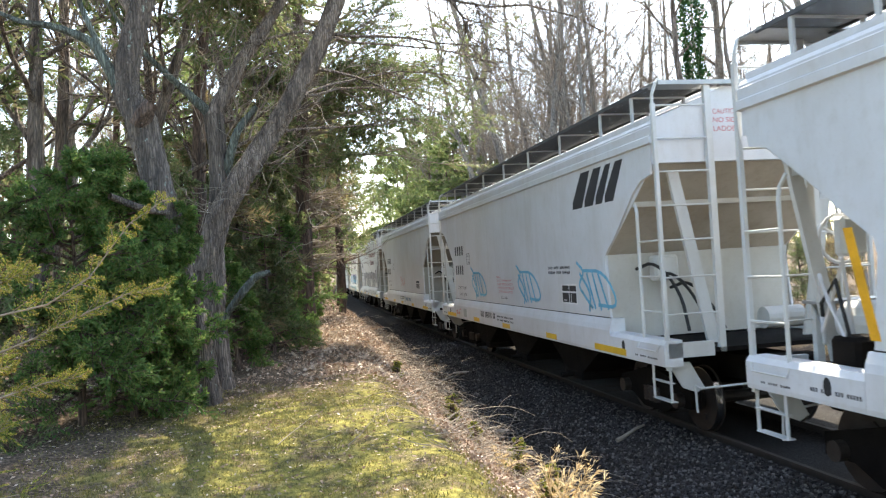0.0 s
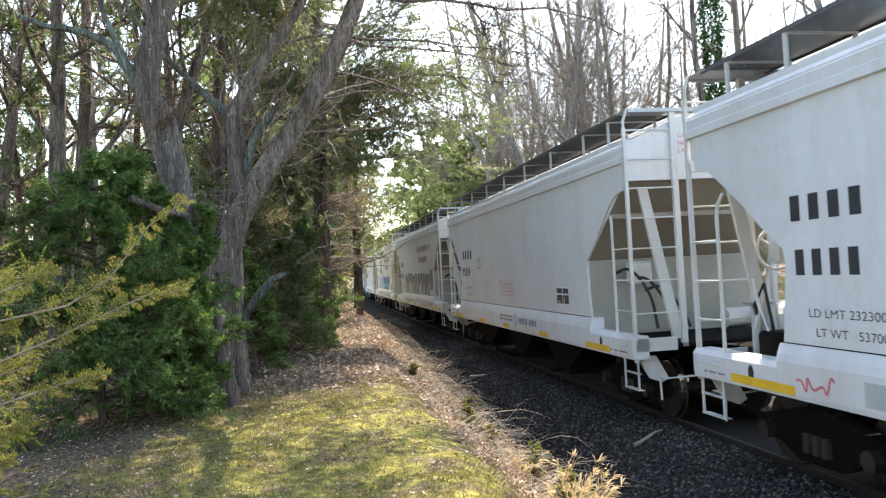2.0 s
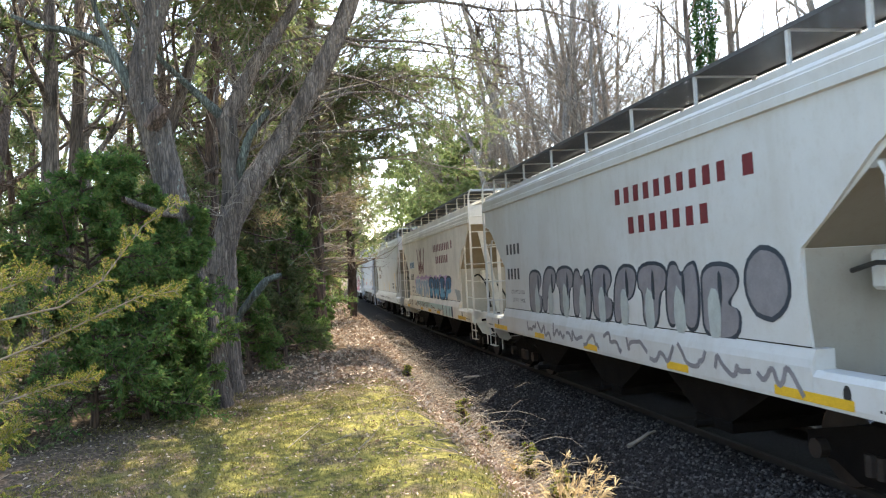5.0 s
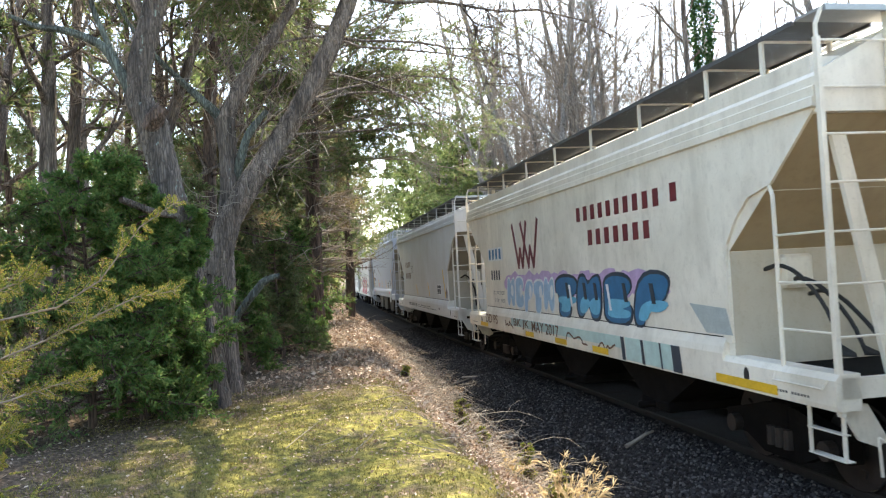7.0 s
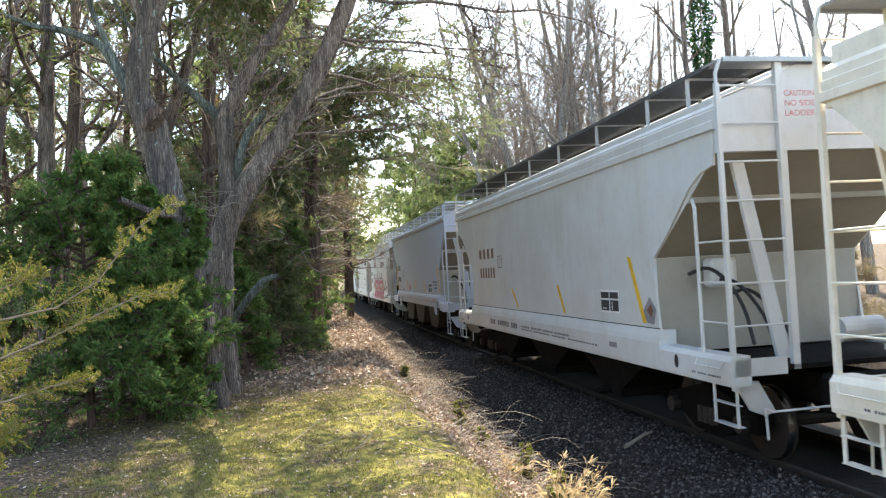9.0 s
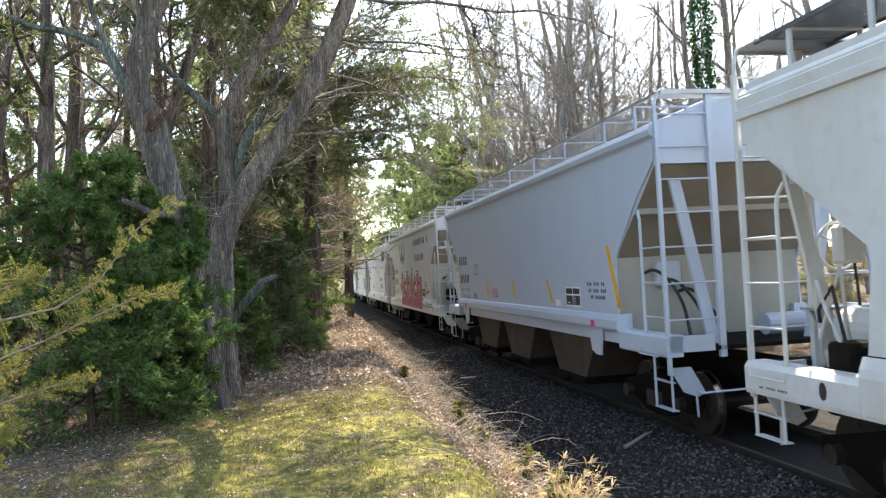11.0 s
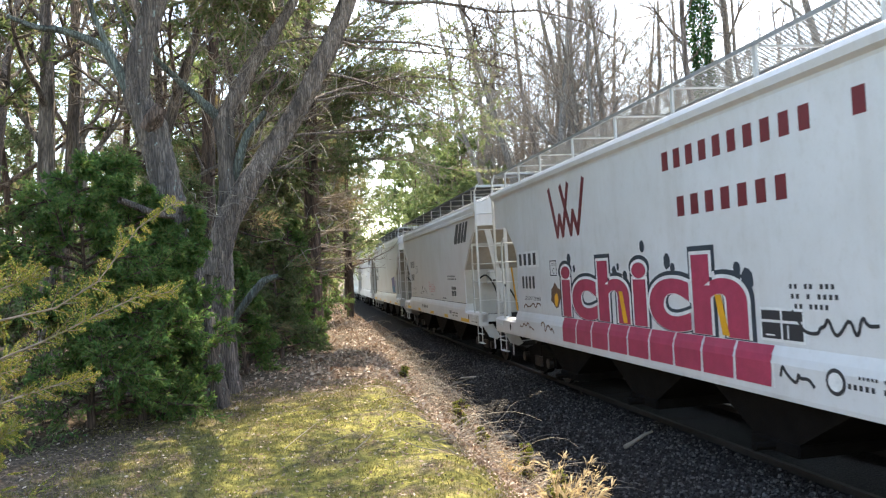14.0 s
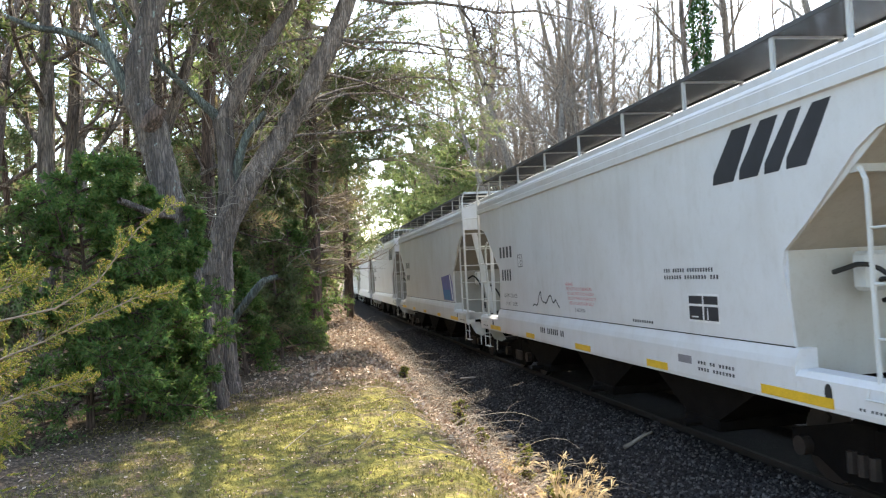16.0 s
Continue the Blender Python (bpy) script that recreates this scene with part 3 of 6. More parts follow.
        part("edge_bar", bm, METAL if kind in (2, 4) else GRATE, board)
        for y in (-6.75, -5.57, -3.64, -1.70, 0.20, 2.13, 4.06, 5.60, 6.75):
            bm = bmesh.new()
            box(bm, *sorted((s * 1.47, s * 1.50)), y - 0.03, y + 0.03, 4.36, 4.87)
            box(bm, *sorted((s * 0.62, s * 1.50)), y - 0.016, y + 0.016, 4.845, 4.868)
            box(bm, *sorted((s * 0.64, s * 0.67)), y - 0.03, y + 0.03, 4.60, 4.845)
            part("board_support", bm, fit, car)
    for e in (-1, 1):
        bm = bmesh.new()
        prism(bm, [(-1.52, e * 7.68), (1.52, e * 7.68), (1.52, e * 7.20), (-1.52, e * 7.20)], "z", 4.875, 4.90)
        prism(bm, [(-1.52, e * 7.685), (1.52, e * 7.685), (1.52, e * 7.64), (-1.52, e * 7.64)], "z", 4.84, 4.874)
        part("end_board", bm, METAL, car)
    # sills
    for s in (-1, 1):
        bm = bmesh.new()
        if deep:
            prism(bm, [(s * x, z) for x, z in ((1.40, 1.05), (1.655, 1.05), (1.665, 1.10), (1.665, 1.42), (1.645, 1.50), (1.604, 1.60), (1.40, 1.60))], "y", -5.86, 5.86)
            for e in (-1, 1):
                prism(bm, [(s * x, z) for x, z in ((1.40, 1.05), (1.655, 1.05), (1.665, 1.10), (1.665, 1.34), (1.62, 1.40), (1.40, 1.40))], "y", *sorted((e * 5.864, e * 7.66)))
        else:
            prism(bm, [(s * x, z) for x, z in ((1.40, 1.50), (1.64, 1.50), (1.665, 1.54), (1.665, 1.66), (1.63, 1.74), (1.602, 1.76), (1.40, 1.76))], "y", -6.05, 6.05)
            for e in (-1, 1):
                prism(bm, [(s * x, z) for x, z in ((1.40, 1.24), (1.63, 1.24), (1.645, 1.27), (1.645, 1.50), (1.60, 1.54), (1.40, 1.54))], "y", *sorted((e * 6.054, e * 7.66)))
                prism(bm, [(e * y, z) for y, z in ((4.75, 1.5), (4.85, 1.12), (5.05, 1.06), (5.25, 1.06), (5.32, 1.5))], "x", *sorted((s * 1.60, s * 1.63)))
        part("side_sill", bm, mat, car)
        if deep:
            for k in range(2):
                bm = bmesh.new()
                y = (-6.35, 6.35)[k]
                prism(bm, [(y + 0.055 * math.cos(a), 1.23 + 0.09 * math.sin(a)) for a in np.linspace(0, 2 * math.pi, 13)[:-1]], "x", *sorted((s * 1.666, s * 1.669)))
                part("jacking_hole", bm, RUBBER, car, "dark oval opening in the sill")
    bm = bmesh.new()
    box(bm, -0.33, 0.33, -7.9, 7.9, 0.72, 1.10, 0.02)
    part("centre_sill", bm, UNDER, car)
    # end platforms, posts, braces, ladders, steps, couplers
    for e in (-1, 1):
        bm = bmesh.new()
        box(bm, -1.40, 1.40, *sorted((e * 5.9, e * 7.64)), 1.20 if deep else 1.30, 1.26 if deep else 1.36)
        part("end_platform", bm, UNDER, car, "near-black end platform")
        for s in (-1, 1):
            bm = bmesh.new()
            box(bm, *sorted((s * 0.93, s * 1.60)), *sorted((e * 7.60, e * 7.66)), 1.16 if deep else 1.30, 1.36 if deep else 1.52)
            part("end_sill", bm, fit, car)
        bm = bmesh.new()
        box(bm, -0.5, 0.5, *sorted((e * 7.62, e * 7.92)), 0.66, 1.12, 0.04)
        part("striker", bm, UNDER, car)
        bm = bmesh.new()
        box(bm, -0.08, 0.08, *sorted((e * 7.9, e * 8.35)), 0.78, 0.98, 0.02)
        box(bm, -0.19, 0.13, *sorted((e * 8.30, e * 8.60)), 0.72, 1.02, 0.05)
        part("coupler", bm, UNDER, car)
        bm = bmesh.new()
        rod(bm, [(0.35 + 0.02 * k, e * (7.9 + 0.09 * k), 0.95 - 0.30 * math.sin(math.pi * min(1, k / 6))) for k in range(7)], 0.028)
        part("air_hose", bm, RUBBER, car)
        for s in (-1, 1):
            bm = bmesh.new()
            box(bm, *sorted((s * 0.74, s * 0.83)), *sorted((e * 7.57, e * 7.64)), 1.20, 4.90)
            part("end_post", bm, fit, car)
            bm = bmesh.new()
            prism(bm, [(s * 1.30, 3.70), (s * 1.14, 3.70), (s * 0.66, 1.30), (s * 0.84, 1.30)], "y", *sorted((e * 7.30, e * 7.36)))
            part("brace", bm, fit, car)
            bm = bmesh.new()
            box(bm, *sorted((s * 1.57, s * 1.62)), *sorted((e * 7.59, e * 7.65)), 1.0, 4.60)
            rod(bm, ((s * 1.59, e * 7.61, 4.58), (s * 1.59, e * 7.61, 4.72), (s * 1.53, e * 7.63, 4.88), (s * 1.48, e * 7.62, 4.91)), 0.022)
            part("ladder_stile", bm, fit, car)
            ladder_rungs(car, fit, [((s * 1.60, e * 7.62, z), (s * 0.79, e * 7.62, z)) for z in (1.74, 2.24, 2.74, 3.21, 3.67, 4.12, 4.57)])
            bm = bmesh.new()
            rod(bm, ((s * 1.58, e * 6.86, 3.30), (s * 1.60, e * 6.95, 3.18), (s * 1.61, e * 6.97, 3.05), (s * 1.61, e * 6.97, 1.36)), 0.024)
            part("short_stile", bm, fit, car)
            ladder_rungs(car, fit, [((s * 1.61, e * 7.60, z), (s * 1.61, e * 6.97, z)) for z in (1.78, 2.26, 2.75)])
            bm = bmesh.new()
            rod(bm, ((s * 1.665, e * 6.9, 1.34), (s * 1.70, e * 6.9, 1.25), (s * 1.70, e * 7.5, 1.25), (s * 1.665, e * 7.55, 1.34)), 0.011)
            part("grab_iron", bm, fit, car)
            # hanging step below the corner
            bm = bmesh.new()
            zt = 1.06 if deep else 1.26
            z1 = 0.58 if deep else 0.52
            for y in (7.12, 7.62):
                box(bm, *sorted((s * 1.57, s * 1.585)), *sorted((e * (y - 0.025), e * (y + 0.025))), z1, zt)
            box(bm, *sorted((s * 1.50, s * 1.60)), *sorted((e * 7.10, e * 7.645)), z1 - 0.012, z1)
            box(bm, *sorted((s * 1.53, s * 1.60)), *sorted((e * 7.10, e * 7.645)), (zt + z1) / 2, (zt + z1) / 2 + 0.012)
            part("step", bm, fit, car)
        bm = bmesh.new()
        prism(bm, ((-1.55, 1.08), (-1.24, 1.08), (-1.04, 0.72), (-1.16, 0.66), (-1.36, 0.74)), "y", *sorted((e * 7.50, e * 7.53)))
        rod(bm, ((-1.25, e * 7.66, 0.78), (-1.20, e * 7.70, 0.74), (-0.35, e * 7.85, 0.78), (-0.1, e * 8.2, 0.85)), 0.016)
        rod(bm, ((-1.25, e * 7.66, 0.78), (-1.25, e * 7.68, 0.42)), 0.016)
        part("uncoupling_lever", bm, fit, car)
    # brake gear over the rear truck
    bm = bmesh.new()
    c = Matrix.Translation((-0.62, 6.75, 1.72)) @ Matrix.Rotation(math.pi / 2, 4, "X")
    bmesh.ops.create_cone(bm, cap_ends=True, segments=16, radius1=0.24, radius2=0.24, depth=0.95, matrix=c)
    part("air_tank", bm, fit, car, "painted cylindrical brake air tank")
    bm = bmesh.new()
    box(bm, -1.35, -0.95, 6.3, 6.7, 1.26, 1.66, 0.04)
    part("valve_box", bm, UNDER, car)
    for k in range(3):
        bm = bmesh.new()
        rod(bm, [(-1.3 + 0.12 * k, 6.5 + 0.10 * k, 1.6), (-1.25 + 0.1 * k, 6.8, 2.0 + 0.2 * k), (-1.1, 7.1, 2.25 - 0.3 * k), (-0.9, 7.35, 1.5 + 0.2 * k)], 0.022)
        part("brake_pipe", bm, RUBBER if k == 1 else mat, car)
    bm = bmesh.new()
    c = Matrix.Translation((0.55, -7.0, 1.55)) @ Matrix.Rotation(math.pi / 2, 4, "Y")
    bmesh.ops.create_cone(bm, cap_ends=True, segments=16, radius1=0.16, radius2=0.16, depth=0.6, matrix=c)
    part("brake_cylinder", bm, fit, car)
    bm = bmesh.new()
    rod(bm, [(-0.50 + 0.27 * math.cos(a), 7.50, 2.62 + 0.27 * math.sin(a)) for a in np.linspace(0, 2 * math.pi, 21)], 0.02)
    for a in (0.5, 2.6, 4.7):
        rod(bm, ((-0.50, 7.47, 2.62), (-0.50 + 0.27 * math.cos(a), 7.50, 2.62 + 0.27 * math.sin(a))), 0.016)
    part("brake_wheel", bm, mat, car, "painted round hand brake wheel")
    bm = bmesh.new()
    box(bm, -0.66, -0.34, 7.26, 7.44, 2.42, 2.86, 0.04)
    rod(bm, ((-0.50, 7.35, 2.62), (-0.50, 7.48, 2.62)), 0.04, 8)
    part("brake_gearbox", bm, fit, car)
    bm = bmesh.new()
    rod(bm, ((-0.42, 7.36, 2.45), (-0.36, 7.34, 1.30)), 0.018)
    part("brake_chain", bm, WHEEL, car)
    bm = bmesh.new()
    box(bm, -0.95, -0.05, 7.30, 7.62, 1.92, 1.95)
    for x in (-0.85, -0.15):
        rod(bm, ((x, 7.6, 1.93), (x, 7.34, 1.55)), 0.015)
    part("brake_step", bm, METAL, car, "steel grating brake step")
    # gear under the leading slope sheet
    if kind == 4:
        bm = bmesh.new()
        c = Matrix.Translation((-0.35, -6.55, 2.32)) @ Matrix.Rotation(math.pi / 2, 4, "Y")
        bmesh.ops.create_cone(bm, cap_ends=True, segments=18, radius1=0.25, radius2=0.25, depth=1.5, matrix=c)
        part("air_tank", bm, fit, car, "painted cylindrical brake air tank")
        bm = bmesh.new()
        box(bm, -1.15, 0.3, -6.9, -6.3, 1.55, 1.98, 0.05)
        part("valve_box", bm, UNDER, car)
        bm = bmesh.new()
        box(bm, -1.5, 1.5, -7.42, -7.36, 3.42, 3.50)
        part("end_beam", bm, fit, car)
    for k in range(3):
        bm = bmesh.new()
        x, z = -1.05 + 0.28 * k, 2.35 - 0.16 * k
        rod(bm, soft_line(((x - 0.1, -5.85, z), (x, -6.3, z + 0.12), (x + 0.18, -6.7, z - 0.35), (x + 0.12, -7.0, 1.45))), 0.026)
        part("brake_hose", bm, RUBBER, car, "black curved rubber hose")
    bm = bmesh.new()
    box(bm, -0.95, -0.55, -6.1, -5.85, 2.15, 2.55, 0.04)
    part("valve_box", bm, fit, car)
    # discharge hoppers between the trucks
    zt = 1.10 if deep else 1.60
    for y in ((-3.35, 0.0, 3.35) if deep else (-3.0, 0.6, 3.6)):
        bm = bmesh.new()
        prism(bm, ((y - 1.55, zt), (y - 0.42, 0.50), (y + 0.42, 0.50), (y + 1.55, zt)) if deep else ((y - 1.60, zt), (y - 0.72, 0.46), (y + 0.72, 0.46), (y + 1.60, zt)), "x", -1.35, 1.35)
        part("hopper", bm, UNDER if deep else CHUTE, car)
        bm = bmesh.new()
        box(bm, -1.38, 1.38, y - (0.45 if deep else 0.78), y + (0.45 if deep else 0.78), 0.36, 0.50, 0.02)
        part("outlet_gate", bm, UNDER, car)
        bm = bmesh.new()
        rod(bm, ((-1.62, y, 0.43), (-1.36, y, 0.43)), 0.05, 8)
        part("gate_shaft", bm, UNDER, car)
    for y in (-6.05, 6.05):
        build_truck(car, y, mat)
    if kind == 3:   # longer end platforms
        for o in car.children:
            if o.name.split("_")[0] not in ("truck", "bearing"):
                for v in o.data.vertices:
                    if abs(v.co.y) > 7.0:
                        v.co.y += math.copysign(0.18, v.co.y)
    car_wheels = [build_wheelset(car, y + a) for y in (-6.05, 6.05) for a in (-0.89, 0.89)]
    return car, car_wheels


CARS = (
    (1, "pale", "pale blue-white covered hopper car with orange reflector strips"),
    (1, "pale", "pale grey covered hopper car with sky-blue graffiti", True),
    (1, "pale", "pale grey covered hopper car with yellow sill reflectors"),
    (1, "grey", "light grey covered hopper car with dark spray-painted letters"),
    (3, "cream", "cream covered hopper car with maroon emblem and blue graffiti"),
    (1, "dusty", "weathered light grey covered hopper car with yellow streaks"),
    (2, "blue", "blue-grey covered hopper car with a high side sill"),
    (4, "white", "white covered hopper car with maroon emblem and crimson graffiti", True),
    (1, "white", "clean white covered hopper car with dark slanted emblem", True),
    (1, "grey", "grey covered hopper car with purple and blue graffiti"),
    (1, "white", "white covered hopper car far down the track"),
    (4, "white", "white covered hopper car far down the track"),
    (1, "grey", "grey covered hopper car far down the track"),
    (1, "pale", "pale grey covered hopper car far down the track"),
)
TRAIN = [build_car(*c) for c in CARS]


# ---- movement ----
def car_pose(k, t):
    y = 17.4 + PITCH * (k - 1) - SPEED * t
    return pose(track_x(y), y, 0, 0, 0, -math.degrees(BEND * y))


def motions():
    for k, (car, wheels) in enumerate(TRAIN):
        walk(car, [(t, car_pose(k, t)) for t in np.linspace(0, 16, 17)])
        for n, w in enumerate(wheels):
            y = w.location.y
            walk(w, [(i / 15, pose(0, y, 0.457, math.degrees(SPEED / 0.457 * i / 15) + 40 * n, 0, 0)) for i in range(241)])


# ---- markings on the cars ----
def plate_shape(bm, points, x, thick=0.003):
    """A thin painted shape on the near side; points are (y, z)."""
    prism(bm, points, "x", x - thick, x)


def ribbon(bm, pts, width, x, thick=0.003):
    """A painted stroke along (y, z) points, one flat piece for each stretch."""
    for k, (a, b) in enumerate(zip(pts, pts[1:])):
        a, b = np.array(a, float), np.array(b, float)
        d = (b - a) / (np.linalg.norm(b - a) + 1e-9)
        n = np.array([-d[1], d[0]]) * width / 2
        e = d * width * 0.35
        plate_shape(bm, [tuple(p) for p in (a - e - n, b + e - n, b + e + n, a - e + n)], x - 0.0004 * (k % 5), thick)


def soften(pts, closed=False, rounds=2):
    """Rounds a line's corners."""
    for _ in range(rounds):
        out = [] if closed else [pts[0]]
        for a, b in zip(pts, [*pts[1:], pts[0]] if closed else pts[1:]):
            out += [(0.75 * a[0] + 0.25 * b[0], 0.75 * a[1] + 0.25 * b[1]), (0.25 * a[0] + 0.75 * b[0], 0.25 * a[1] + 0.75 * b[1])]
        pts = out if closed else out + [pts[-1]]
    return pts


FORMS = (((0, 0), (0.38, 0), (0.36, 0.42), (0.85, 0.45), (1, 1), (0.1, 1)), ((0.1, 0), (0.95, 0), (1, 0.42), (0.62, 0.47), (0.98, 0.72), (0.8, 1), (0, 1), (0.05, 0.5)),
         ((0, 0.1), (0.3, 0), (0.46, 0.45), (0.62, 0), (1, 0.05), (0.92, 1), (0.6, 0.95), (0.44, 0.75), (0.3, 1), (0, 0.95)), ((0.2, 0), (0.75, 0), (0.76, 0.55), (1, 0.6), (1, 1), (0, 1), (0, 0.6), (0.22, 0.55)))


def swollen_forms(y0, y1, z0, z1, n, seed):
    """A row of puffy shapes as in spray-painted lettering that cannot be read."""
    r = random.Random(seed)
    w = (y1 - y0) / n
    out = []
    for i in range(n):
        f = FORMS[(i * 3 + seed) % 4]
        lift = r.uniform(-0.04, 0.04)
        out.append(soften([(y0 + w * (i + 0.02 + 0.94 * p[0] + 0.12 * (p[1] - 0.5)), z0 + lift + (z1 - z0) * p[1]) for p in f], True))
    return out


SIDE, SILL = -1.6005, -1.6665


def marking(car, name, mat, draw, label=""):
    bm = bmesh.new()
    draw(bm)
    return part(name, bm, mat, car, label)


def rect(car, mat, y0, y1, z0, z1, x=SIDE, name="marking", label=""):
    return marking(car, name, mat, lambda bm: plate_shape(bm, ((y0, z0), (y1, z0), (y1, z1), (y0, z1)), x), label)


def char_bars(car, mat, y0, y1, z0, z1, n, x=SIDE, gaps=(), slant=0.0):
    """A line of writing as one plain bar for each character."""
    w = (y1 - y0) / n
    bars = [(y0 + w * (i + 0.20), y0 + w * (i + 0.72)) for i in range(n) if i not in gaps]
    shape = lambda bm, a, b: plate_shape(bm, ((a, z0), (b, z0), (b - slant, z1), (a - slant, z1)), x)
    if z1 - z0 > 0.2:
        for a, b in bars:
            marking(car, "stencil", mat, lambda bm: shape(bm, a, b))
    else:
        tagged(marking(car, "stencil", mat, lambda bm: [shape(bm, a, b) for a, b in bars]), kind="stuff")


def lettering(owner, mat, words, left, width, low, tall, x=SIDE, end=False, fat=0.0, name="lettering", thick=0.0015):
    """Readable words, fitted to a width and height on the near side (or on the end that faces -y)."""
    cu = bpy.data.curves.new(name, "FONT")
    cu.body, cu.offset = words, fat
    tmp = new("tmp", cu)
    me = bpy.data.meshes.new_from_object(tmp.evaluated_get(bpy.context.evaluated_depsgraph_get()))
    bpy.data.objects.remove(tmp)
    bpy.data.curves.remove(cu)
    n = len(me.vertices)
    co = np.empty(n * 3, np.float32)
    me.vertices.foreach_get("co", co)
    co = co.reshape(-1, 3)
    lo, hi = co.min(0), co.max(0)
    u = (co[:, 0] - lo[0]) / max(hi[0] - lo[0], 1e-6) * width
    v = (co[:, 1] - lo[1]) / max(hi[1] - lo[1], 1e-6) * tall + low
    out = np.stack([left + u, np.full(n, x), v], 1) if end else np.stack([np.full(n, x - thick), left - u, v], 1)
    me.vertices.foreach_set("co", out.astype(np.float32).ravel())
    me.materials.clear()
    me.materials.append(mat)
    ob = new(name, me)
    ob.parent = owner
    return tagged(ob, kind="stuff" if tall < 0.15 else "")


def frame_box(car, y0, y1, z0, z1, mat=BLACK):
    def draw(bm):
        w = 0.018
        for p in (((y0, z0), (y1, z0 + w)), ((y0, z1 - w), (y1, z1)), ((y0, z0), (y0 - w, z1)), ((y1 + w, z0), (y1, z1))):
            plate_shape(bm, ((p[0][0], p[0][1]), (p[1][0], p[0][1]), (p[1][0], p[1][1]), (p[0][0], p[1][1])), SIDE)
    marking(car, "plate_mark", mat, draw)
    lettering(car, mat, "PLATE", y0 - 0.08, y0 - y1 - 0.16, z1 - 0.10, 0.05)
    lettering(car, mat, "C", y0 - 0.15, 0.12, z0 + 0.04, 0.11)


def test_panel(car, y, z):
    """The black inspection panel in its white frame."""
    p = rect(car, WHITE, y, y - 0.76, z - 0.36, z, name="inspection_panel", label="black inspection panel with a white border")
    for a, b in ((0.03, 0.36), (0.40, 0.73)):
        for c, d in ((0.03, 0.20), (0.23, 0.33)):
            rect(p, BLACK, y - a, y - b, z - 0.36 + c, z - 0.36 + d, x=SIDE - 0.004, name="panel_field")
    rect(p, WHITE, y - 0.10, y - 0.26, z - 0.30, z - 0.285, x=SIDE - 0.008, name="panel_line")
    rect(p, WHITE, y - 0.48, y - 0.50, z - 0.32, z - 0.18, x=SIDE - 0.008, name="panel_line")


def warning(car, left=0.98, top=2.28):
    for i, (s, w) in enumerate((("WARNING", 0.40), ("DO NOT APPLY VIBRATORS", 1.26), ("TO ANY PART OF CAR BODY", 1.32), ("EXCEPT VIBRATOR BRACKETS", 1.36), ("USE ON LOADED CAR ONLY", 1.22))):
        lettering(car, REDTXT, s, left - 0.04 * i, w, top - 0.058 - 0.085 * i, 0.056)


def weights(car, left, low, a="LD LMT 232300", b="LT WT   53700", mat=BLACK):
    lettering(car, mat, a, left, 1.07, low + 0.19, 0.085)
    lettering(car, mat, b, left - 0.10, 0.98, low, 0.085)


def reflectors(car, spots, mat=YELLOW, low=1.085, high=1.185):
    for a, b in spots:
        rect(car, mat, a, b, low, high, x=SILL, name="reflector", label="yellow reflective strip")


def upright_strips(car, spots, mat=ORANGE):
    for a, b, z1, z0 in spots:
        marking(car, "reflector", mat, lambda bm: plate_shape(bm, ((a + 0.06, z1), (a - 0.06, z1), (b - 0.06, z0), (b + 0.06, z0)), SIDE), "orange reflective strip")


def emblem_slanted(car, left=-4.42, low=3.42, tall=0.58):
    """The dark slanted emblem, as four plain leaning shapes."""
    u = lambda p, q: (left - p, low + q * tall)
    s = 0.42
    for a, b in ((0.0, 0.44), (0.56, 0.92), (1.04, 1.30), (1.42, 1.74)):
        marking(car, "emblem", BLACK, lambda bm: plate_shape(bm, (u(a, 0.0), u(b, 0.0), u(b + s, 1.0), u(a + s + 0.05, 1.0), u(a + 0.02, 0.2)), SIDE), "dark slanted emblem")


def emblem_zigzag(car, left, width, low, tall, mat=MAROON):
    def at(p):
        return (left - width * p[0], low + tall * p[1])
    def draw(bm):
        for line in (((0.03, 1), (0.23, 0.05), (0.31, 0.42), (0.39, 0.05), (0.57, 1)), ((0.37, 1), (0.61, 0.05), (0.68, 0.45), (0.79, 0.05), (0.97, 1.0))):
            ribbon(bm, [at(p) for p in line], 0.13, SIDE)
    marking(car, "emblem", mat, draw, "maroon zigzag emblem")


def blob(cy, cz, ry, rz, n=16, seed=0, wob=0.08):
    r = random.Random(seed)
    return [(cy + ry * math.cos(2 * math.pi * i / n) * (1 + r.uniform(-wob, wob)), cz + rz * math.sin(2 * math.pi * i / n) * (1 + r.uniform(-wob, wob))) for i in range(n)]


def piece(car, shapes, label):
    """Spray paint in layers: (material, list of outlines, level)."""
    top = None
    for mat, outlines, level in shapes:
        bm = bmesh.new()
        for i, o in enumerate(outlines):
            plate_shape(bm, o, SIDE - 0.003 * level - 0.0004 * (i % 5), 0.002)
        ob = part("graffiti" if top is None else "graffiti_layer", bm, mat, car if top is None else top, label if top is None else "")
        top = top or ob


def scrawl(car, mat, y0, y1, z0, z1, n, seed, width=0.03, x=SIDE):
    """A hand-drawn tag: a restless line."""
    r = random.Random(seed)
    pts = [(y0 + (y1 - y0) * (i + r.uniform(-0.6, 0.9)) / n, r.uniform(z0, z1)) for i in range(n + 1)]
    pts = soften(pts)
    return marking(car, "graffiti", mat, lambda bm: ribbon(bm, pts, width, x - 0.002), "thin sprayed scrawl")


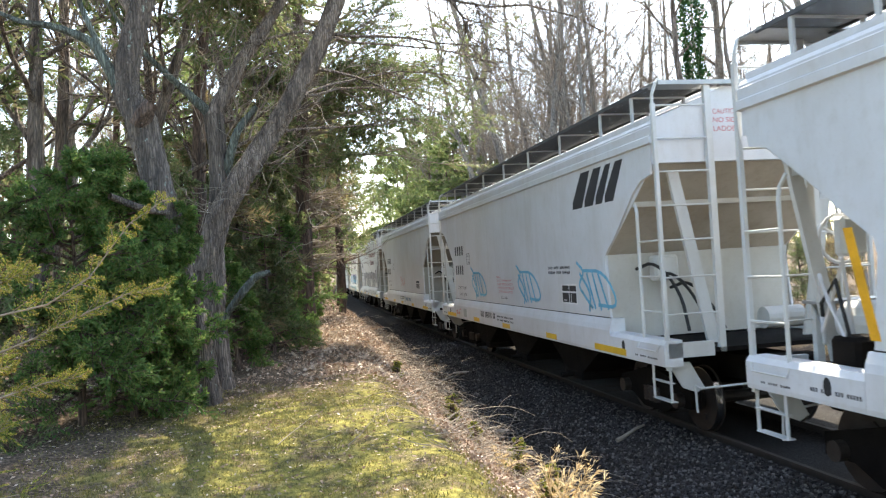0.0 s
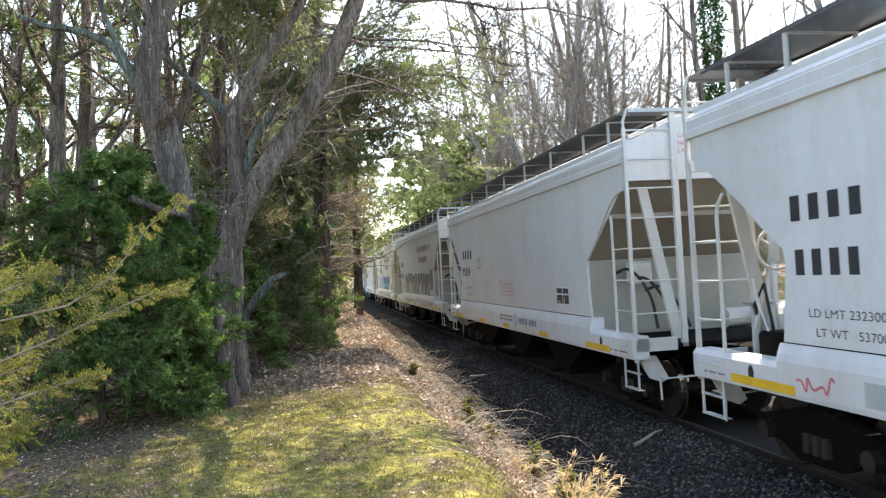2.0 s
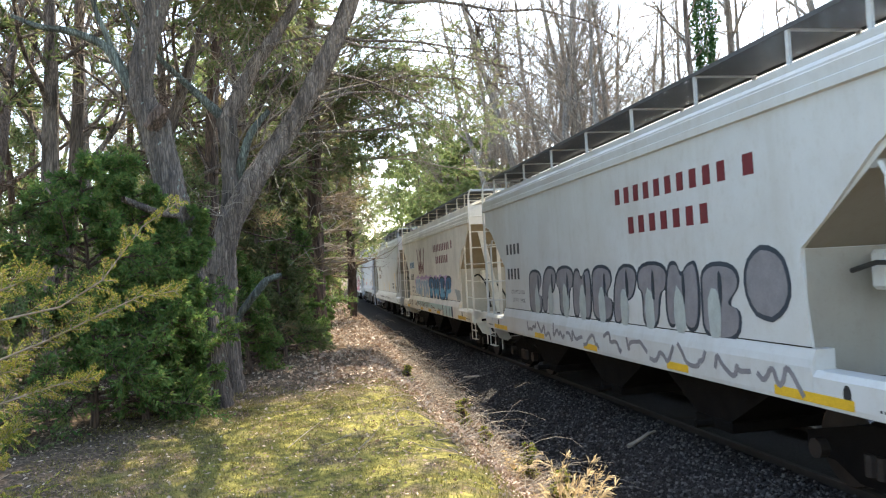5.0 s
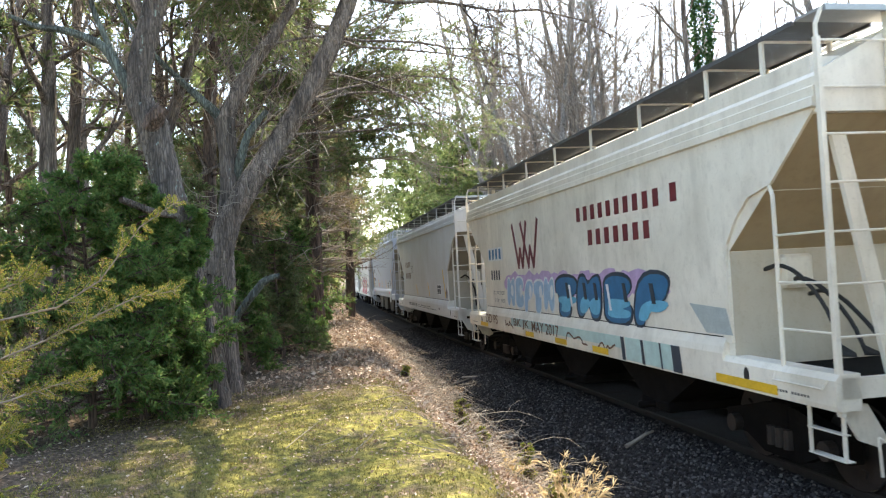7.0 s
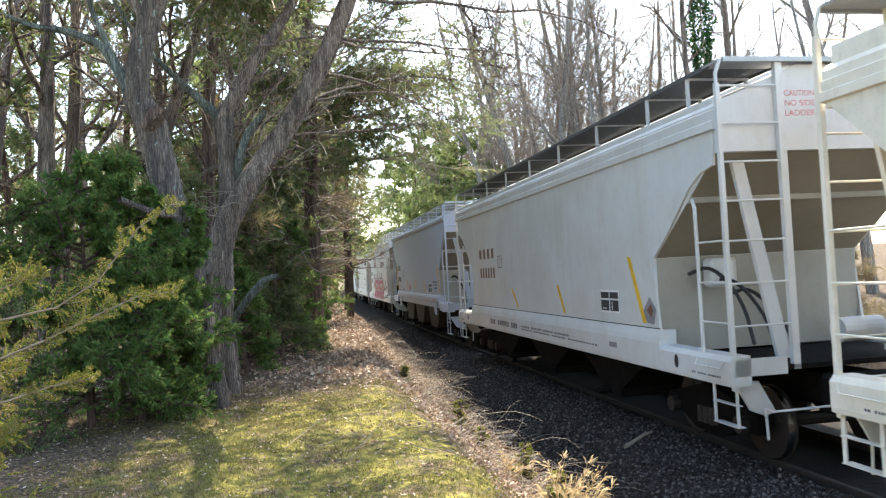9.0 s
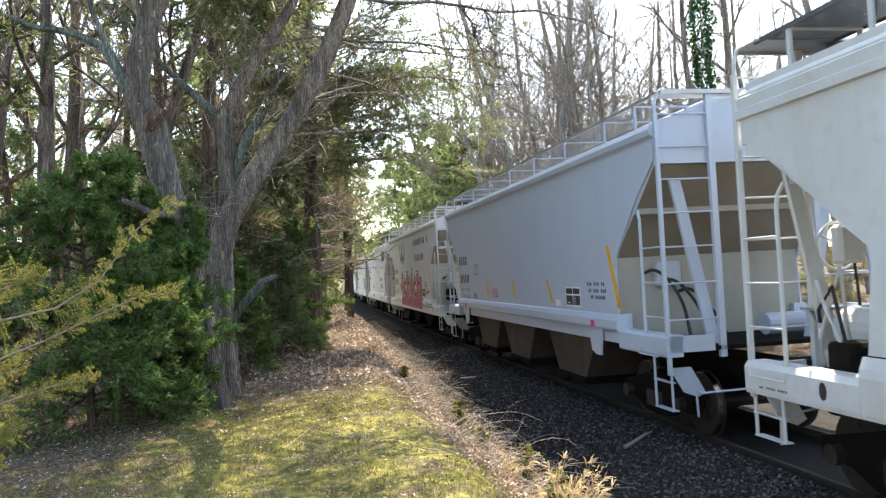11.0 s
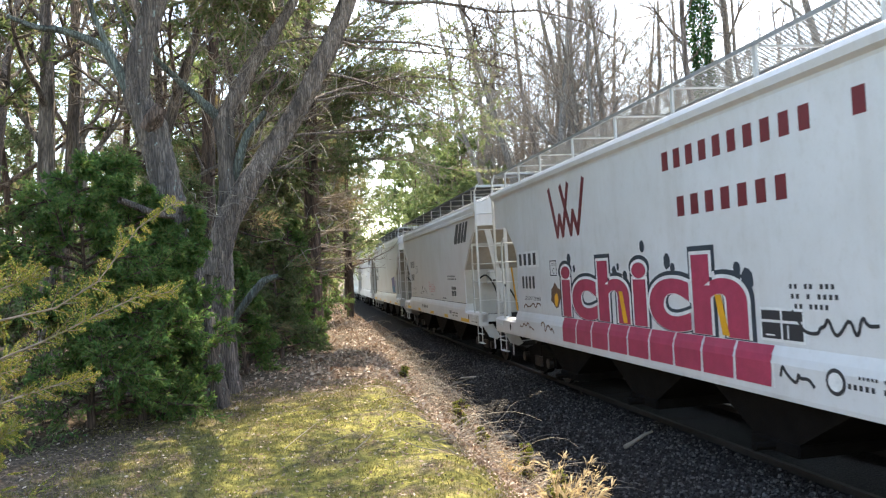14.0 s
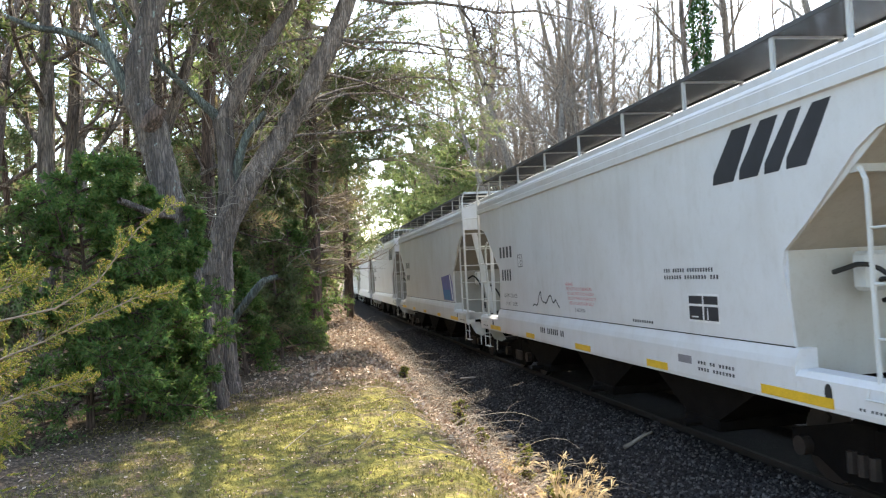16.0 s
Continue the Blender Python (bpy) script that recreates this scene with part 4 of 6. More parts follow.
def grown(o, d):
    """An outline pushed outwards from its middle."""
    cy, cz = sum(p[0] for p in o) / len(o), sum(p[1] for p in o) / len(o)
    return [(p[0] + d * (p[0] - cy) / (math.hypot(p[0] - cy, p[1] - cz) + 1e-6), p[1] + d * (p[1] - cz) / (math.hypot(p[0] - cy, p[1] - cz) + 1e-6)) for p in o]


def mark_common(car, deep=True):
    """Small stencils that every car carries."""
    char_bars(car, BLACK, -6.75, -7.45, 1.13, 1.155, 14, SILL, gaps=(2, 7))
    char_bars(car, BLACK, 7.40, 6.9, 1.13, 1.155, 12, SILL, gaps=(2, 7))
    rect(car, UNDER, 5.80, -5.80, 1.606, 1.618, x=SIDE, name="seam", label="dark rusty seam above the sill")


def mark_cars():
    c = [t[0] for t in TRAIN]
    YS = ((6.77, 5.55), (3.32, 2.68), (0.42, -0.2), (-2.75, -3.35), (-5.22, -6.44))
    for k in (0, 1, 2, 3, 4, 5, 8, 9, 10, 12, 13):
        mark_common(c[k])
    for k in (0, 1, 2, 3, 5, 8, 10):
        for i, s in enumerate(("CAUTION", "NO SIDE", "LADDER")):
            lettering(c[k], REDTXT, s, -0.68, 0.40, 4.45 - 0.12 * i, 0.07, x=-7.567, end=True)
    for i, s in enumerate(("CAUTION", "NO SIDE", "LADDER")):
        lettering(c[7], REDTXT, s, -1.34, 0.26, 4.36 - 0.075 * i, 0.045, x=-7.567, end=True)
    # pale car ahead
    upright_strips(c[0], ((6.02, 5.76, 2.70, 1.70),))
    char_bars(c[0], BLACK, 6.6, 5.9, 1.16, 1.20, 18, SILL, gaps=(3, 8, 12))
    # car with sky-blue tags
    a = c[1]
    char_bars(a, BLACK, 5.60, 4.42, 2.87, 3.13, 4)
    char_bars(a, BLACK, 5.56, 4.50, 2.32, 2.58, 4)
    frame_box(a, 4.06, 3.70, 2.60, 2.90)
    weights(a, 5.34, 1.71)
    warning(a)
    lettering(a, BLACK, "CAUTION", 0.6, 0.5, 1.74, 0.06)
    char_bars(a, BLACK, 2.50, 1.05, 1.24, 1.38, 13, SILL, gaps=(3, 10))
    char_bars(a, BLACK, 0.9, -0.5, 1.30, 1.34, 22, SILL, gaps=(5, 9, 15))
    char_bars(a, BLACK, 0.9, -0.5, 1.22, 1.26, 22, SILL, gaps=(3, 9, 17))
    rect(a, PATCH, 4.53, 4.15, 1.13, 1.36, x=SILL, name="small_plate", label="small grey plate on the sill")
    scrawl(a, REDTXT, 5.5, 4.95, 1.10, 1.38, 9, 3, 0.025, SILL)
    reflectors(a, YS)
    emblem_slanted(a)
    test_panel(a, -3.62, 2.13)
    char_bars(a, BLACK, -2.9, -4.1, 2.40, 2.45, 18, gaps=(4, 9))
    char_bars(a, BLACK, -2.9, -4.1, 2.31, 2.36, 18, gaps=(6, 11))
    for y, s in ((3.6, 1), (-0.75, 2), (-4.45, 3)):
        r = random.Random(s)
        lines = [[(y, 2.5), (y - 0.35, 2.33), (y - 0.0, 2.12), (y - 0.35, 1.9), (y - 0.62, 1.74)], [(y - 0.3, 2.36), (y - 1.2, 2.35), (y - 1.75, 1.78), (y - 0.9, 1.80)],
                 [(y - 0.45, 2.3), (y - 0.75, 1.75)], [(y - 0.7, 2.3), (y - 1.0, 1.74)], [(y - 0.95, 2.3), (y - 1.3, 1.76)], [(y - 0.15, 2.3), (y - 0.6, 2.0), (y - 0.5, 1.7)]]
        def draw(bm, lines=lines):
            for i, l in enumerate(lines):
                ribbon(bm, soften(l), 0.055, SIDE - 0.002 * i)
        marking(a, "graffiti", CYAN, draw, "sky-blue spray-painted scrawl")
    # second pale car
    a = c[2]
    char_bars(a, BLACK, 5.45, 3.95, 2.88, 3.14, 4)
    char_bars(a, BLACK, 5.46, 4.34, 2.37, 2.63, 5)
    frame_box(a, 3.31, 2.92, 2.58, 2.87)
    weights(a, 5.22, 1.78, "LD LMT 233900", "LT WT   53100")
    warning(a, 0.80, 2.26)
    char_bars(a, BLACK, 0.63, -0.58, 1.36, 1.40, 20, SILL, gaps=(5, 9, 15))
    char_bars(a, BLACK, 0.63, -0.58, 1.27, 1.31, 20, SILL, gaps=(4, 9, 13))
    marking(a, "stencil", SEA, lambda bm: [ribbon(bm, ((-0.71, 1.31), (-0.85, 1.45), (-0.99, 1.31), (-0.85, 1.17), (-0.71, 1.31)), 0.02, SILL)])
    char_bars(a, SEA, -1.15, -2.6, 1.25, 1.38, 12, SILL, gaps=(6,))
    reflectors(a, ((6.78, 5.58), (3.12, 2.48), (0.37, -0.25), (-2.75, -3.35), (-5.6, -6.72)))
    test_panel(a, -3.9, 2.13)
    frame_box(a, 4.7, 4.5, 1.15, 1.38)
    # grey car with dark letters
    a = c[3]
    char_bars(a, MAROON, -1.1, -4.5, 3.45, 3.69, 10)
    char_bars(a, MAROON, -4.7, -5.1, 3.45, 3.69, 1)
    char_bars(a, MAROON, -1.54, -4.06, 2.98, 3.23, 7)
    char_bars(a, BLACK, 5.53, 4.3, 2.88, 3.12, 4)
    char_bars(a, BLACK, 5.50, 4.4, 2.30, 2.55, 4)
    weights(a, 5.2, 1.78, "LD LMT 231500", "LT WT   54500")
    shapes = swollen_forms(3.75, -4.6, 1.63, 2.48, 9, 1) + [blob(-5.1, 2.25, 0.38, 0.36, 18, 5, 0.03)]
    piece(a, ((DARK, [grown(s, 0.06) for s in shapes], 1), (SILVER, shapes, 2), (PATCH, [blob(3.2 - 0.9 * i, 1.85, 0.16, 0.34, 10, i + 3, 0.2) for i in range(9)], 3), (DARK, [blob(3.05 - 0.9 * i, 2.2, 0.05, 0.22, 8, i, 0.2) for i in range(9)], 4)), "dark outlined grey spray-painted letters")
    for i in range(11):
        scrawl(a, SILVER, 3.9 - 0.88 * i, 3.2 - 0.88 * i, 1.12, 1.45, 6, i, 0.06, SILL)
    reflectors(a, YS)
    # cream car with emblem and blue letters
    a = c[4]
    emblem_zigzag(a, 3.2, 2.03, 2.55, 0.98)
    char_bars(a, MAROON, -1.03, -4.42, 3.31, 3.56, 10)
    char_bars(a, MAROON, -4.6, -4.95, 3.33, 3.58, 1)
    char_bars(a, MAROON, -1.53, -4.09, 2.88, 3.14, 7)
    rect(a, WHITE, 5.56, 4.10, 2.77, 3.10)
    char_bars(a, SEA, 5.50, 4.18, 2.81, 3.06, 4, SIDE - 0.004)
    char_bars(a, BLACK, 5.34, 4.38, 2.29, 2.53, 4)
    weights(a, 5.17, 1.74, "LD LMT 231500", "LT WT   54500")
    cloud = [blob(3.6 - 0.55 * i, 2.22 + 0.06 * (i % 2), 0.42, 0.20, 12, i, 0.2) for i in range(15)]
    word = swollen_forms(3.8, 0.30, 1.64, 2.30, 5, 2)
    block = swollen_forms(0.28, -4.55, 1.62, 2.36, 4, 3)
    piece(a, ((LILAC, cloud, 1), (WHITE, [grown(w, 0.05) for w in word], 2), (DARK, [grown(b, 0.07) for b in block], 2), (SKYB, word, 3), (SEA, block, 3),
              (CYAN, [[(p[0] - 0.05, 1.66 + (p[1] - 1.62) * 0.5) for p in grown(b, -0.08)] for b in block], 4),
              (WHITE, [blob(3.35 - 0.72 * i, 2.05, 0.10, 0.14, 9, i, 0.2) for i in range(5)] + [((-0.5, 2.2), (-0.6, 2.2), (-0.7, 1.8), (-0.62, 1.8)), ((-2.3, 2.22), (-2.4, 2.22), (-2.5, 1.8), (-2.42, 1.8))], 5),
              (DARK, [[(y, 2.24), (y - 0.13, 2.24), (y - 0.20, 1.95), (y - 0.07, 1.95)] for y in (-0.35, -1.25, -1.75, -2.95, -3.9)], 6)), "blue and white bubble letters in a lilac cloud")
    piece(a, ((PATCH, [[(-5.03, 1.99), (-5.9, 1.95), (-6.02, 1.64), (-5.42, 1.64)]], 1),), "grey-green patch of paint")
    bm = bmesh.new()
    for i, (y, w, m) in enumerate(((-3.1, 0.55, 0), (-3.75, 0.5, 0), (-4.3, 0.45, 0))):
        plate_shape(bm, ((y, 1.08), (y - w, 1.08), (y - w + 0.05, 1.42), (y + 0.05, 1.42)), SILL)
    part("graffiti", bm, MINT, a, "pale green drips of spray paint on the sill")
    bm = bmesh.new()
    for y, w in ((-2.95, 0.12), (-3.66, 0.08), (-4.26, 0.05), (-4.62, 0.24)):
        plate_shape(bm, ((y, 1.07), (y - w, 1.07), (y - w + 0.05, 1.42), (y + 0.05, 1.42)), SILL - 0.004)
    part("graffiti", bm, DARK, a, "dark outline of spray paint on the sill")
    bm = bmesh.new()
    plate_shape(bm, ((3.4, 1.24), (-2.9, 1.24), (-2.9, 1.42), (3.4, 1.42)), SILL + 0.0005, 0.002)
    part("graffiti", bm, MINT, a, "pale green band of spray paint on the sill")
    for i, (p, q) in enumerate(((3.9, 3.3), (-0.4, -1.4), (-1.9, -2.7))):
        scrawl(a, BROWN, p, q, 1.14, 1.36, 8, 40 + i, 0.032, SILL - 0.004)
    for words, left, width in (("DD PS", 5.82, 1.2), ("BK JK", 3.15, 1.2), ("MAY 2017", 1.75, 1.75)):
        lettering(a, BROWN, words, left, width, 1.2, 0.22, x=SILL - 0.012, fat=0.008, name="graffiti_letters")
    for p in ((2.24, 1.64), (0.25, -0.41), (-1.71, -2.39), (6.45, 5.65), (-5.71, -6.93)):
        rect(a, YELLOW, *p, 1.085, 1.185, x=SILL - 0.008, name="reflector", label="yellow reflective strip")
    # weathered grey car with yellow streaks
    a = c[5]
    char_bars(a, BROWN, 4.88, 3.15, 2.85, 3.10, 4)
    char_bars(a, BROWN, 4.82, 3.15, 2.35, 2.61, 6)
    frame_box(a, 2.9, 2.5, 2.60, 2.89)
    test_panel(a, -3.68, 2.13)
    upright_strips(a, ((-4.88, -5.32, 2.64, 1.67), (-1.53, -1.88, 2.20, 1.68), (1.71, 1.25, 2.11, 1.68)), YELLOW)
    piece(a, ((SILVER, [[(-5.3, 1.85), (-5.52, 2.05), (-5.72, 1.88), (-5.62, 1.66), (-5.4, 1.68)]], 1), (BROWN, [[(-5.42, 1.85), (-5.55, 1.95), (-5.62, 1.86), (-5.55, 1.76)]], 2)), "small brown sprayed star")
    char_bars(a, BLACK, 3.68, 1.2, 1.20, 1.32, 14, SILL, gaps=(3, 10))
    char_bars(a, BLACK, 0.9, -2.2, 1.26, 1.30, 30, SILL, gaps=(6, 14, 21))
    char_bars(a, BLACK, 0.9, -3.6, 1.20, 1.23, 34, SILL, gaps=(6, 15, 22))
    rect(a, SILVER, -4.1, -4.4, 1.24, 1.32, x=SILL)
    # blue-grey car
    a = c[6]
    char_bars(a, BLACK, 5.94, 4.80, 2.75, 3.0, 4)
    char_bars(a, BLACK, 5.86, 4.59, 2.23, 2.47, 6)
    weights(a, 5.73, 1.80, "LD LMT 232400", "LT WT   53600")
    frame_box(a, 3.95, 3.50, 2.45, 2.74)
    upright_strips(a, ((6.10, 5.78, 2.85, 1.85), (2.62, 2.38, 2.33, 1.86), (0.10, -0.15, 2.32, 1.88), (-2.5, -2.8, 2.30, 1.86), (-5.69, -6.05, 2.85, 1.85)))
    test_panel(a, -3.60, 2.18)
    char_bars(a, BLACK, -4.69, -5.5, 2.20, 2.26, 10, gaps=(3, 7))
    char_bars(a, BLACK, -4.75, -5.55, 2.09, 2.15, 10, gaps=(2, 6))
    char_bars(a, BLACK, -4.85, -5.5, 1.98, 2.04, 9, gaps=(2,))
    for i in range(4):
        char_bars(a, REDTXT, 2.0 - 0.03 * i, 1.42, 2.05 - 0.06 * i, 2.09 - 0.06 * i, 16, gaps=(4, 9))
    rect(a, MAGENTA, 5.05, 4.87, 1.53, 1.63, x=SILL - 0.002, name="placard", label="small magenta square on the sill")
    rect(a, MAGENTA, -4.94, -5.12, 1.53, 1.63, x=SILL - 0.002, name="placard", label="small magenta square on the sill")
    rect(a, WHITE, -3.0, -3.3, 1.80, 1.93)
    rect(a, SILVER, 4.1, 3.75, 1.80, 1.94)
    # white car with crimson letters
    a = c[7]
    emblem_zigzag(a, 3.33, 1.95, 3.10, 0.93)
    char_bars(a, MAROON, -1.46, -4.73, 3.76, 4.01, 10)
    char_bars(a, MAROON, -5.17, -5.5, 3.76, 4.01, 1)
    char_bars(a, MAROON, -1.81, -4.31, 3.12, 3.38, 7)
    rect(a, WHITE, 5.70, 4.15, 2.57, 2.92, label="white patch behind the lettering")
    char_bars(a, BLACK, 5.60, 4.25, 2.62, 2.87, 4, SIDE - 0.004)
    char_bars(a, BLACK, 5.44, 4.44, 2.12, 2.38, 4)
    lettering(a, BLACK, "LD LMT 229600", 5.25, 1.1, 1.87, 0.08)
    frame_box(a, 3.45, 3.07, 2.38, 2.68)
    drops = [blob(y, z, r, r * 1.1, 10, i, 0.1) for i, (y, z, r) in enumerate(((2.35, 2.68, 0.10), (2.1, 2.5, 0.06), (2.9, 2.45, 0.07), (0.3, 2.42, 0.09), (0.15, 2.5, 0.05), (-0.1, 2.35, 0.08), (-0.75, 2.78, 0.08), (-1.5, 2.55, 0.10), (-1.65, 2.45, 0.07), (-3.2, 2.42, 0.08), (-3.4, 2.3, 0.12), (-3.35, 2.1, 0.10), (-0.45, 2.0, 0.10)))]
    word = "ichich"
    lettering(a, DARK, word, 2.93, 6.45, 1.59, 1.13, x=SIDE - 0.002, fat=0.075, name="graffiti")
    lettering(a, WHITE, word, 2.86, 6.30, 1.605, 1.05, x=SIDE - 0.005, fat=0.055, name="graffiti")
    lettering(a, PINK, word, 2.80, 6.18, 1.61, 1.00, x=SIDE - 0.008, fat=0.035, name="graffiti")
    piece(a, ((DARK, drops, 1), (WHITE, [blob(d[0][0], d[0][1], 0.015, 0.02, 6, 1) for d in drops], 2)), "dark sprayed drops round crimson letters")
    bm = bmesh.new()
    for i in range(9):
        y0 = 2.72 - 0.735 * i
        for z0, z1, x0, x1 in ((1.165, 1.42, SILL, SILL), (1.42, 1.50, SILL, -1.648), (1.50, 1.598, -1.648, -1.608)):
            bm.faces.new([bm.verts.new(p) for p in ((x0 - 0.003, y0, z0), (x0 - 0.003, y0 - 0.67, z0), (x1 - 0.003, y0 - 0.69, z1), (x1 - 0.003, y0 + 0.01, z1))])
    part("graffiti", bm, PINK, a, "crimson sprayed band along the sill")
    for i in range(10):
        y0 = 2.74 - 0.735 * i
        marking(a, "graffiti", WHITE, lambda bm: plate_shape(bm, ((y0, 1.165), (y0 - 0.02, 1.165), (y0 + 0.03, 1.42), (y0 - 0.03, 1.42)), SILL), "white drip line")
    upright_strips(a, ((-5.60, -5.96, 2.63, 1.65), (6.22, 5.90, 2.60, 1.62)))
    for y in (0.15, -2.7):
        marking(a, "reflector", ORANGE, lambda bm: plate_shape(bm, ((y, 2.12), (y - 0.13, 2.12), (y - 0.28, 1.64), (y - 0.13, 1.64)), SIDE - 0.012), "orange reflective strip")
    scrawl(a, BLACK, -4.2, -5.38, 1.70, 1.98, 13, 8, 0.035)
    scrawl(a, BLACK, -4.0, -4.5, 1.22, 1.45, 7, 9, 0.035, SILL)
    piece(a, ((BLACK, [blob(-4.85, 1.34, 0.14, 0.13, 16, 0, 0)], 22), (WHITE, [blob(-4.85, 1.34, 0.10, 0.09, 16, 0, 0)], 23)), "sprayed black ring on the sill")
    for i, (p, q) in enumerate(((5.6, 4.6), (4.0, 3.2))):
        scrawl(a, BROWN, p, q, 1.25, 1.45, 10, 70 + i, 0.03, SILL)
    scrawl(a, BROWN, 5.4, 4.2, 1.66, 1.82, 14, 74, 0.03)
    piece(a, ((BROWN, [blob(3.2, 2.0, 0.28, 0.22, 12, 3, 0.25)], 1), (ORANGE, [blob(3.15, 1.92, 0.12, 0.12, 10, 4, 0.25)], 2)), "brown and orange sprayed figure")
    char_bars(a, BLACK, -4.13, -4.85, 2.20, 2.25, 9, gaps=(2, 5))
    char_bars(a, BLACK, -4.15, -4.9, 2.10, 2.15, 9, gaps=(2, 4))
    char_bars(a, BLACK, -4.2, -4.75, 2.0, 2.05, 7, gaps=(2,))
    char_bars(a, BLACK, -5.15, -6.3, 1.40, 1.43, 22, SILL, gaps=(5, 11))
    char_bars(a, BLACK, -5.0, -6.5, 1.30, 1.35, 20, SILL, gaps=(5, 13))
    test_panel(a, -3.6, 2.0)
    # clean white car
    a = c[8]
    emblem_slanted(a)
    char_bars(a, BLACK, 5.64, 4.46, 2.84, 3.10, 4)
    char_bars(a, BLACK, 5.50, 4.62, 2.30, 2.56, 4)
    frame_box(a, 4.06, 3.72, 2.60, 2.88)
    weights(a, 5.34, 1.72, "LD LMT 232400", "LT WT   53600")
    warning(a, 1.0, 2.26)
    test_panel(a, -3.63, 2.13)
    char_bars(a, BLACK, -3.0, -4.3, 2.40, 2.45, 20, gaps=(3, 9))
    char_bars(a, BLACK, -3.0, -4.42, 2.31, 2.36, 20, gaps=(7, 16))
    scrawl(a, BLACK, 3.2, 1.4, 1.76, 2.10, 12, 15, 0.028)
    reflectors(a, ((6.63, 5.64), (3.49, 2.90), (0.47, -0.27), (-2.44, -3.08), (-5.25, -6.42)))
    char_bars(a, BLACK, 2.48, 1.03, 1.25, 1.36, 13, SILL, gaps=(3, 10))
    char_bars(a, BLACK, -3.9, -4.75, 1.26, 1.30, 12, SILL, gaps=(3, 6))
    char_bars(a, BLACK, -3.9, -4.75, 1.18, 1.22, 12, SILL, gaps=(4,))
    rect(a, SILVER, -3.4, -3.75, 1.24, 1.34, x=SILL)
    char_bars(a, BLACK, -1.9, -2.6, 1.68, 1.72, 9)
    lettering(a, BLACK, "CAUTION", 0.55, 0.5, 1.74, 0.06)
    # far cars
    a = c[9]
    char_bars(a, BLACK, 5.5, 4.3, 2.86, 3.1, 4)
    char_bars(a, BLACK, 5.4, 4.4, 2.32, 2.56, 6)
    piece(a, ((PURPLE, [[(-3.5, 2.42), (-5.2, 2.52), (-5.5, 2.2), (-5.6, 1.66), (-3.9, 1.66)]], 1), (SEA, [[(-3.8, 2.0), (-5.0, 2.0), (-5.2, 1.68), (-4.0, 1.68)]], 2), (WHITE, [[(-5.0, 2.5), (-5.15, 2.5), (-5.55, 1.7), (-5.4, 1.7)]], 3)), "purple and blue sprayed letter")
    reflectors(a, YS)
    emblem_slanted(c[10])
    for k in (10, 11, 12, 13):
        char_bars(c[k], BLACK, 5.5, 4.3, 2.86, 3.1, 4)
        char_bars(c[k], BLACK, 5.4, 4.4, 2.32, 2.56, 4)


mark_cars()


# ---- trees ----
def unit(v):
    return v / (np.linalg.norm(v, axis=-1, keepdims=True) + 1e-9)


def sprays(g, at, way, length, n, blade, width, spread=0.8, droop=0.0):
    """Feathery twigs: n small blades set to all sides along each twig."""
    k = len(at)
    way = unit(way)
    s = g.rng.uniform(0.05, 1.0, (k, n))
    pos = at[:, None] + way[:, None] * (s * length[:, None])[..., None]
    pos[..., 2] -= droop * (s ** 2) * length[:, None]
    out = unit(g.rng.normal(size=(k, n, 3)))
    d = way[:, None] * 1.0 + out * spread
    size = blade * (1.15 - 0.6 * s) * g.rng.uniform(0.7, 1.3, (k, n))
    g.blades(pos.reshape(-1, 3), d.reshape(-1, 3), size.ravel(), (width * g.rng.uniform(0.7, 1.3, (k, n))).ravel(), 0.1)


def crooked(rng, start, way, length, n=5, bend=0.25, lift=0.0):
    """A limb's line that wanders a little."""
    pts = [np.array(start, float)]
    d = unit(np.array(way, float))
    for _ in range(n):
        d = unit(d + rng.normal(size=3) * bend + np.array([0, 0, lift]))
        pts.append(pts[-1] + d * length / n)
    return np.array(pts)


